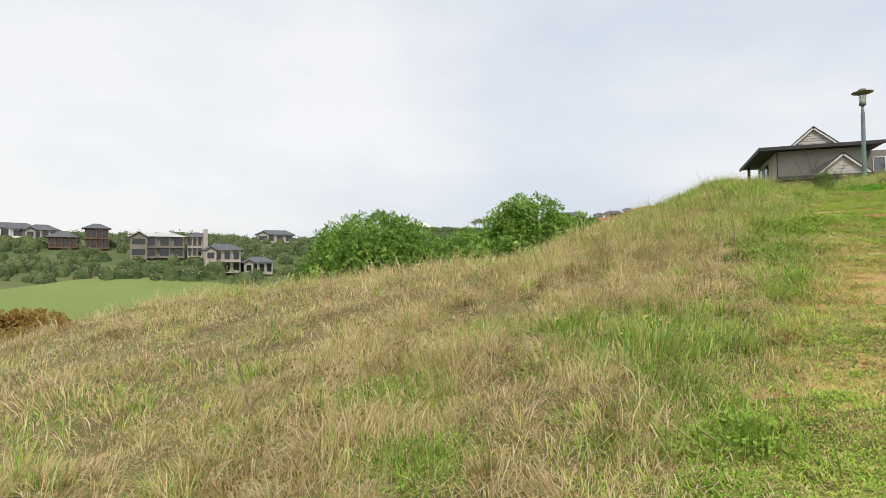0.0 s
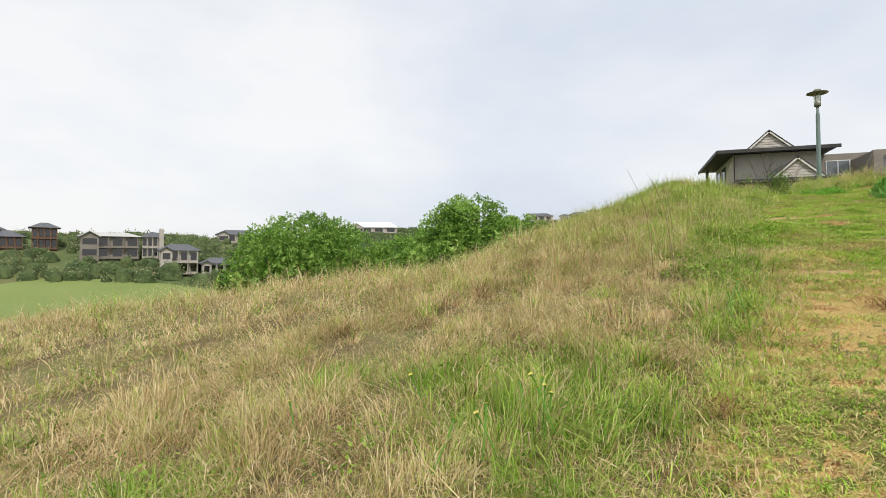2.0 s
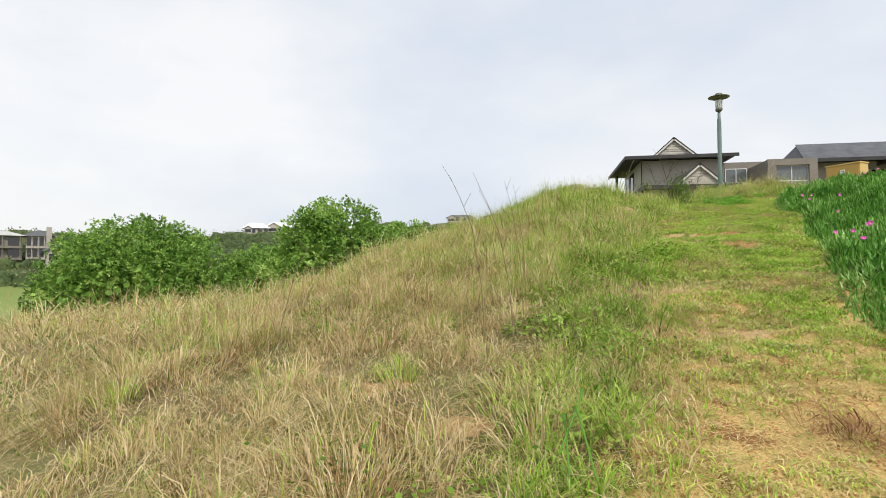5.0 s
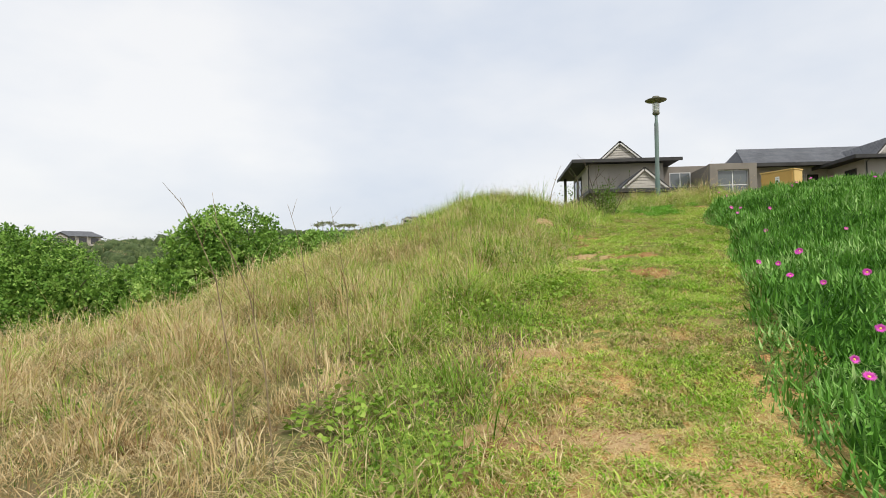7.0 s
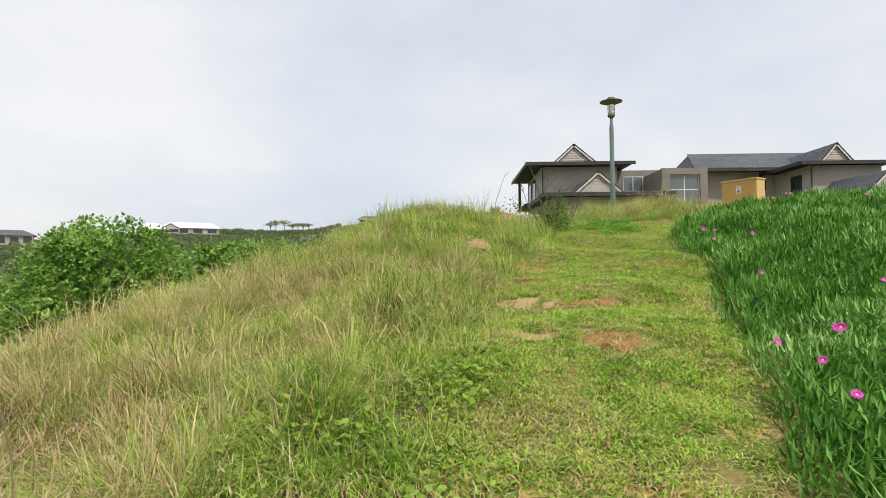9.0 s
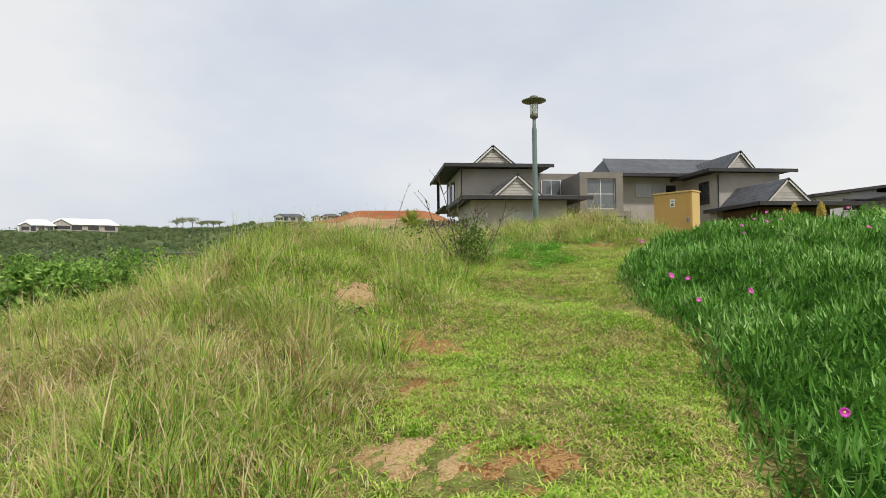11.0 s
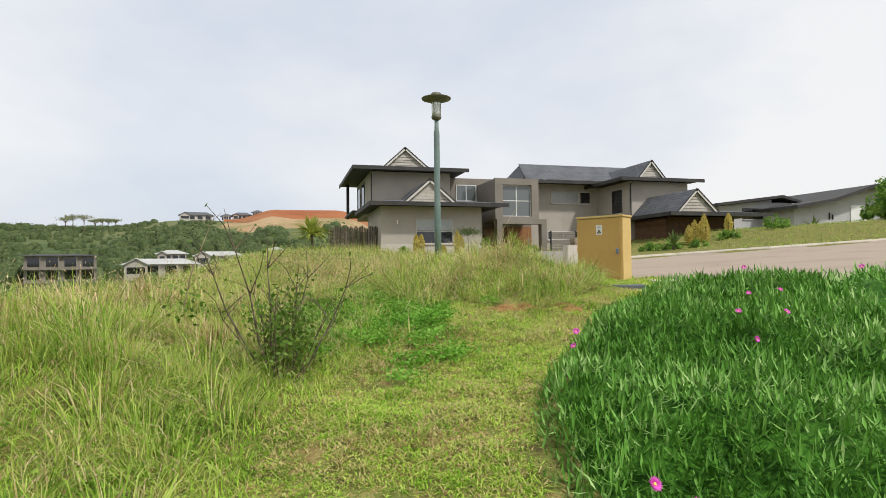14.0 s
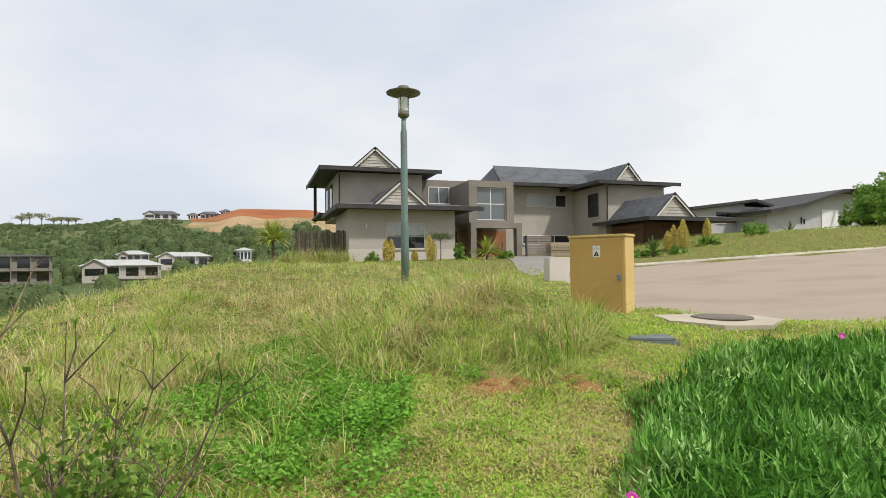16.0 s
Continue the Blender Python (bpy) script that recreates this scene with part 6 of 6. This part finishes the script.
pp = np.concatenate([rng.normal(size=(950, 3)) * np.array([0.12, 0.12, 0.14]) + np.array([0.03, 0, 0.30]), rng.normal(size=(60, 3)) * np.array([0.09, 0.07, 0.07]) + np.array([-0.62, 0.1, 0.52]), np.array(tips)])
leaf_cloud(pp, 0.040, M_UNDER, "leaves", tw)


def stalk(x, y, pts, r0, label):
    """A dead stem leaning over the grass, with short side twigs."""
    s = empty("dead_stalk", (x, y, z_at(x, y)))
    tagged(s, label, "dead stem")
    bm = bmesh.new()
    pts = [Vector(p) for p in pts]
    add_tube(bm, pts, [r0 * (1 - 0.75 * i / (len(pts) - 1)) for i in range(len(pts))], 6)
    part("stem", bm, M_STALK, s)
    for i in range(1, len(pts)):
        bm = bmesh.new()
        q = pts[i].lerp(pts[i - 1], 0.3)
        e = q + Vector((rnd.uniform(-0.12, 0.12), rnd.uniform(-0.1, 0.1), rnd.uniform(0.05, 0.16)))
        add_tube(bm, [q, q.lerp(e, 0.5), e], [r0 * 0.4, r0 * 0.3, r0 * 0.15], 5)
        part("twig", bm, M_STALK, s)


stalk(-0.34, 3.06, [(0, 0, -0.1), (-0.10, 0.03, 0.25), (-0.22, 0.05, 0.55), (-0.25, 0.06, 0.80)], 0.011, "dark leaning dead stem in dry grass")
stalk(3.30, 7.62, [(0, 0, -0.1), (-0.03, -0.02, 0.45), (-0.09, -0.04, 0.85), (-0.17, -0.06, 1.06), (-0.24, -0.07, 1.21)], 0.0042, "tall thin dead weed stem above the grass")
stalk(3.50, 7.55, [(0, 0, -0.1), (-0.04, -0.03, 0.45), (-0.10, -0.06, 0.80), (-0.17, -0.1, 0.99), (-0.23, -0.12, 1.12)], 0.0042, "tall thin dead weed stem above the grass")
stalk(3.55, 8.00, [(0, 0, -0.1), (-0.03, -0.02, 0.5), (-0.09, -0.05, 0.9), (-0.14, -0.09, 1.10)], 0.0034, "thin dead weed stem with short side twigs")
stalk(3.55, 8.60, [(0, 0, -0.1), (-0.02, -0.02, 0.5), (-0.06, -0.06, 0.8), (-0.1, -0.1, 1.02)], 0.0034, "thin dead weed stem with short side twigs")
stalk(2.85, 8.85, [(0, 0, -0.1), (-0.02, 0, 0.2), (-0.08, 0, 0.45)], 0.004, "short dark dead stem standing in dry grass")
stalk(3.05, 9.3, [(0, 0, -0.1), (0.01, 0, 0.2), (0.0, 0, 0.42)], 0.0035, "short dark dead stem standing in dry grass")
stalk(1.9, 7.4, [(0, 0, -0.1), (0.03, 0, 0.4), (0.12, 0.05, 0.8), (0.22, 0.05, 0.95)], 0.004, "thin brown weed stem leaning over the slope")
stalk(2.6, 6.6, [(0, 0, -0.1), (-0.03, 0, 0.4), (-0.1, 0.05, 0.7)], 0.004, "thin brown weed stem leaning over the slope")
stalk(5.6, 17.4, [(0, 0, -0.1), (0.1, 0, 0.4), (0.22, 0.05, 0.75), (0.3, 0.05, 0.95)], 0.008, "pale dead stem in the green grass")

# low leafy undergrowth among the grass
x, y = scatter(5200, -6, 12, 1.5, 28, lambda x, y: rough(x, y) & (vnoise(x, y, 1.3, 2) > 0.40) & (rng.random(len(x)) < 0.30 + 0.7 * sstep(16, 18, y)))
n, per = len(x), 16
o = rng.normal(size=(n, per, 3)) * np.array([0.11, 0.11, 0.05])
p = np.stack([x[:, None] + o[:, :, 0], y[:, None] + o[:, :, 1], land(x, y)[:, None] + 0.09 + np.abs(o[:, :, 2]) * rng.uniform(0.5, 2.2, (n, 1))], 2)
ob = leaf_cloud(p.reshape(-1, 3), 0.026, M_UNDER, "leafy_undergrowth", squash=0.5)
tagged(ob, "dark green leafy undergrowth between grass tufts", "undergrowth", kind="stuff")

# broad-leaved weeds and clover
x, y = scatter(110000, 6.0, 9.0, 15.4, 19.4, lambda x, y: is_clover(x + rng.normal(0, 0.06, len(x)), y + rng.normal(0, 0.06, len(x))) & ~is_ice(x, y))
x, y = x[:36000], y[:36000]
ob = leaf_cloud(np.stack([x, y, land(x, y) + rng.uniform(0.02, 0.08, len(x)) + 0.07 * vnoise(x, y, 0.3, 4)], 1), 0.032, M_CLOVER, "clover_patch", squash=0.35)
tagged(ob, "bright green clover patch beside the path", "clover", kind="stuff")


def round_leaves(points, size, mat, name, parent):
    """Broad rounded leaves, held nearly level and tilted a little each way."""
    n = len(points)
    nrm = np.stack([rng.normal(0, 0.42, n), rng.normal(0, 0.42, n), np.ones(n)], 1)
    nrm /= np.linalg.norm(nrm, axis=1)[:, None]
    e = np.cross(nrm, rng.normal(size=(n, 3)))
    e /= np.linalg.norm(e, axis=1)[:, None]
    f = np.cross(nrm, e)
    s = (size * rng.uniform(0.55, 1.3, n))[:, None]
    ring = []
    for k, rr in enumerate((0.30, 0.5, 0.46, 0.56, 0.46, 0.5)):
        a = math.pi * k / 3
        ring.append(points + s * rr * (math.cos(a) * e + math.sin(a) * f) + nrm * s * (0.10 if k % 3 else 0.0))
    v = np.stack(ring, 1)
    b = np.arange(n)[:, None] * 6
    return bulk(name, v.reshape(-1, 3), np.concatenate([b + np.array([[0, 1, 2, 3]]), b + np.array([[0, 3, 4, 5]])]), [], mat, parent)


def weed(x, y, r, h, n, size, label, mat=M_CLOVER):
    s = empty("weed", (x, y, z_at(x, y)))
    tagged(s, label, "weed")
    a, u, v = rng.uniform(0, 2 * np.pi, n), np.sqrt(rng.random(n)), rng.random(n)
    p = np.stack([r * u * np.cos(a), r * u * np.sin(a), h * (0.1 + 0.7 * v * (1 - 0.5 * u))], 1)
    p[:, 2] += land(x + p[:, 0], y + p[:, 1]) - z_at(x, y)
    round_leaves(p, size, mat, "leaves", s)
    for k in range(4):
        e = Vector(p[k])
        bm = bmesh.new()
        add_tube(bm, [(e.x * 0.1, e.y * 0.1, -0.03), (e.x * 0.6, e.y * 0.6, e.z * 0.5), e], [0.004, 0.003, 0.002], 4)
        part("stem", bm, mat, s)


LOWER_WEEDS = ((2.95, 2.95, 0.22, 0.28, 160, 0.05), (2.62, 2.85, 0.16, 0.22, 90, 0.045), (3.82, 6.38, 0.20, 0.18, 120, 0.04), (4.76, 9.12, 0.22, 0.10, 190, 0.055), (4.98, 10.1, 0.22, 0.16, 150, 0.05), (4.78, 9.75, 0.24, 0.18, 170, 0.055), (4.15, 9.5, 0.30, 0.30, 170, 0.055), (4.0, 9.07, 0.28, 0.26, 150, 0.055), (3.7, 8.8, 0.20, 0.24, 80, 0.07), (2.2, 5.3, 0.3, 0.30, 130, 0.045))
UPPER_WEEDS = ((0.6, 3.6, 0.4, 0.22, 170, 0.045), (1.2, 2.6, 0.3, 0.20, 130, 0.045), (5.0, 13.6, 0.3, 0.22, 140, 0.05), (5.9, 15.0, 0.35, 0.18, 150, 0.05), (5.6, 14.5, 0.25, 0.2, 120, 0.05), (3.2, 5.9, 0.25, 0.22, 100, 0.045), (1.6, 4.2, 0.3, 0.26, 130, 0.045), (3.95, 7.86, 0.3, 0.22, 190, 0.05), (4.12, 7.45, 0.22, 0.22, 150, 0.05), (3.63, 7.95, 0.22, 0.26, 90, 0.065), (4.5, 9.3, 0.2, 0.14, 130, 0.05))
for wx, wy, wr, wh, nn, sz in LOWER_WEEDS + UPPER_WEEDS:
    weed(wx, wy, wr * 1.1, wh * 0.85, int(nn * 1.8), sz * 0.58, "low broad-leaved green weed at the path edge", M_WEED)
dandelion = daisy("yellow_flower", 16, 0.018, M_YELLOW, M_YELLOW, stem=0.27)
tagged(dandelion, "small open yellow wild flower in the grass", "flower", "yellow wild flowers in the grass")
for k, (fx, fy, fh) in enumerate(((3.81, 6.10, 0.30), (3.77, 5.98, 0.30), (2.37, 4.47, 0.24), (2.43, 4.52, 0.25), (2.51, 4.44, 0.25),
        (2.50, 4.28, 0.24), (2.54, 4.27, 0.25), (2.59, 4.14, 0.25), (2.15, 3.90, 0.23), (2.26, 3.90, 0.25), (2.28, 4.02, 0.25),
        (1.05, 4.19, 0.25), (3.73, 6.05, 0.24), (7.4, 18.2, 0.2), (1.7, 4.5, 0.3))):
    m4 = pose(fx, fy, z_at(fx, fy) + fh + 0.04, rnd.uniform(-25, 25), rnd.uniform(-25, 25), 0)
    if k == 0:
        dandelion.matrix_world = m4
    else:
        copy_thing(dandelion, m4)

# ---------------------------------------------------------------- woods across the valley
HOUSE_SITES = [(h_[0], h_[1], h_[3]) for h_ in RIDGE_HOUSES + VALLEY_HOUSES]


def woods(name, n, a0, a1, r0, r1, hmin, hmax, label, skip=None, per=66, leaf=0.15, mat=M_WOODS):
    """Far trees and bushes: each a lumpy core hung with small leaf clumps."""
    a = rng.uniform(a0, a1, n)
    r = np.sqrt(rng.uniform(r0 ** 2, r1 ** 2, n))
    x, y = 3 - r * np.sin(np.radians(a)), 6 + r * np.cos(np.radians(a))
    if skip is not None:
        k = ~skip(a, r) & (vnoise(x, y, 38.0, 1) > 0.2)
        for ha, hr, hw in HOUSE_SITES:
            k &= ~((np.abs(np.radians(a - ha)) * hr < hw * 0.55 + 1.5) & (r > hr - np.where(ha > 34, 8, 15)) & (r < hr + 7))
        x, y = x[k], y[k]
    n = len(x)
    h = rng.uniform(hmin, hmax, n) * (0.6 + 0.8 * vnoise(x, y, 30.0, 2)) * (1 - 0.4 * sstep(250, 330, np.hypot(x, y)))
    z = land(x, y)
    ang, u = rng.uniform(0, 2 * np.pi, (n, per)), rng.random((n, per)) ** 0.8
    rad = (h * rng.uniform(0.55, 1.15, n))[:, None]
    lump = 1 + 0.16 * np.sin(4 * ang + rng.uniform(0, 6, (n, 1))) * np.cos(5 * u + rng.uniform(0, 6, (n, 1)))
    q = rng.uniform(0.80, 1.0, (n, per)) * lump
    flat = rad * np.sqrt(1 - (0.97 * u) ** 2) * q
    p = np.stack([x[:, None] + flat * np.cos(ang), y[:, None] + flat * np.sin(ang), z[:, None] + h[:, None] * u * q], 2)
    size = np.repeat(h * leaf, per)
    ob = tagged(leaf_cloud(p.reshape(-1, 3), size, mat, name), label, "woodland", kind="stuff")
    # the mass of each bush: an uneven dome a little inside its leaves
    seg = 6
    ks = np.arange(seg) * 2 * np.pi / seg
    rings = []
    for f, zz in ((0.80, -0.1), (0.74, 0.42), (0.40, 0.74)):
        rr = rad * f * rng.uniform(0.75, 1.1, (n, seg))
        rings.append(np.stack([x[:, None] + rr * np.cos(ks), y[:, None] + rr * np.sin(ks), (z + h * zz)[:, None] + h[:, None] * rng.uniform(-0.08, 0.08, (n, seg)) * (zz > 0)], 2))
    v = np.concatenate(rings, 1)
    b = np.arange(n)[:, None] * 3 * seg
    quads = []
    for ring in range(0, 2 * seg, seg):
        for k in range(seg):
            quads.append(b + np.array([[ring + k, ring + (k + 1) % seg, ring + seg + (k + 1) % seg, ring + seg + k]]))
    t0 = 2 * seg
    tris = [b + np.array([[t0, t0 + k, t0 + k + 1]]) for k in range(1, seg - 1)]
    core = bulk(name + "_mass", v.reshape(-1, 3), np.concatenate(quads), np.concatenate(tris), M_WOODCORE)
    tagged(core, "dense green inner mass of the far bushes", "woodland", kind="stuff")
    return ob


clear = lambda a, r: ((r < 152) & (a > 34)) | ((a < 6.2 - 0.03 * np.abs(r - 325)) & (r > 255)) | ((a < 11) & (r > 340)) | ((r < 150) & (a < 13) & (a > -2))
woods("woodland", 2900, -9, 36, 112, 440, 1.9, 4.8, "dense dark green bush covering the far hillside", clear, per=40, leaf=0.17)
woods("hillside_bush", 1000, 34, 72, 152, 262, 1.0, 3.4, "scattered olive bushes and trees round the valley houses", clear, per=44, leaf=0.17, mat=M_SCRUB)
woods("fairway_bush", 34, 40, 75, 150, 170, 2.2, 4.2, "small bushes along the edge of the fairway", None)


def umbrella_tree(a, r, h):
    x, y = polar(a, r)
    t = empty("umbrella_tree", (x, y, z_at(x, y)))
    tagged(t, "flat-topped tree standing above the skyline woods", "tree", "flat-topped skyline trees")
    bm = bmesh.new()
    add_tube(bm, [(0, 0, -1), (0.3, 0, h * 0.6), (0, 0, h * 0.85)], [0.25, 0.18, 0.1], 6)
    for k in range(5):
        b = 2 * math.pi * k / 5
        add_tube(bm, [(0.2, 0, h * 0.65), (h * 0.2 * math.cos(b), h * 0.2 * math.sin(b), h * 0.88)], [0.15, 0.06], 5)
    part("trunk", bm, M_TWIG, t)
    p = rng.normal(size=(170, 3)) * np.array([h * 0.22, h * 0.22, h * 0.06]) + np.array([0, 0, h * 0.9])
    # crown takes the paler scrub colour to paint in the haze of distance
    leaf_cloud(p, 0.8, M_SCRUB, "crown", t)


for a, r, h in ((17.6, 330, 7), (17.1, 335, 8.2), (16.3, 330, 8.4), (15.5, 335, 6.2), (15.0, 340, 6.8), (14.5, 335, 6.6), (14.0, 340, 6.2)):
    umbrella_tree(a, r, h)

# worn short grass where the rough growth meets the trodden path
rim = np.random.default_rng(77)
y = rim.uniform(0.5, 9.2, 20000)
x = path_left(y) + 0.3 - rim.random(len(y)) * 0.95
dry = rim.random(len(x)) < 0.35 + 0.5 * vnoise(x, y, 0.5, 5)
for sel, mat, lab in ((dry, M_DRY, "worn dead grass along the edge of the path"), (~dry, M_LAWN, "short yellow-green grass along the edge of the path")):
    m = int(sel.sum())
    ob = blades("edge_grass", x[sel], y[sel], rim.uniform(0.04, 0.13, m), rim.uniform(0.005, 0.010, m), np.abs(rim.normal(0.8, 0.35, m)), mat, sink=0.008, fine=True)
    tagged(ob, lab, "grass")
# fuller clumps standing along that edge
y = rim.uniform(2.5, 10.5, 300)
x = path_left(y) - 0.02 - rim.random(len(y)) ** 1.2 * 0.75
k = vnoise(x, y, 0.8, 4) > 0.38
x, y, th, lean = tufted(x[k], y[k], 26, 0.07)
lush = vnoise(x, y, 0.9, 2) > 0.62
for sel, mat, lab in ((lush, M_WEED, "fresh green clumps along the edge of the path"), (~lush, M_MIXED, "mixed green and straw clumps along the edge of the path")):
    m = int(sel.sum())
    ob = blades("edge_clumps", x[sel], y[sel], rim.uniform(0.12, 0.32, m), rim.uniform(0.004, 0.008, m), lean[sel] + 0.3, mat, heading=th[sel])
    tagged(ob, lab, "grass")

# the same rough grass goes on behind the start of the path
field(6500, -8, 13, -5, 1, 6, 0.10, 0.10, 0.30, 0.011, lambda x, y: (y < 0.8) & ((path_left(y) - x > 0) | (x - path_right(y) > 0.1)))
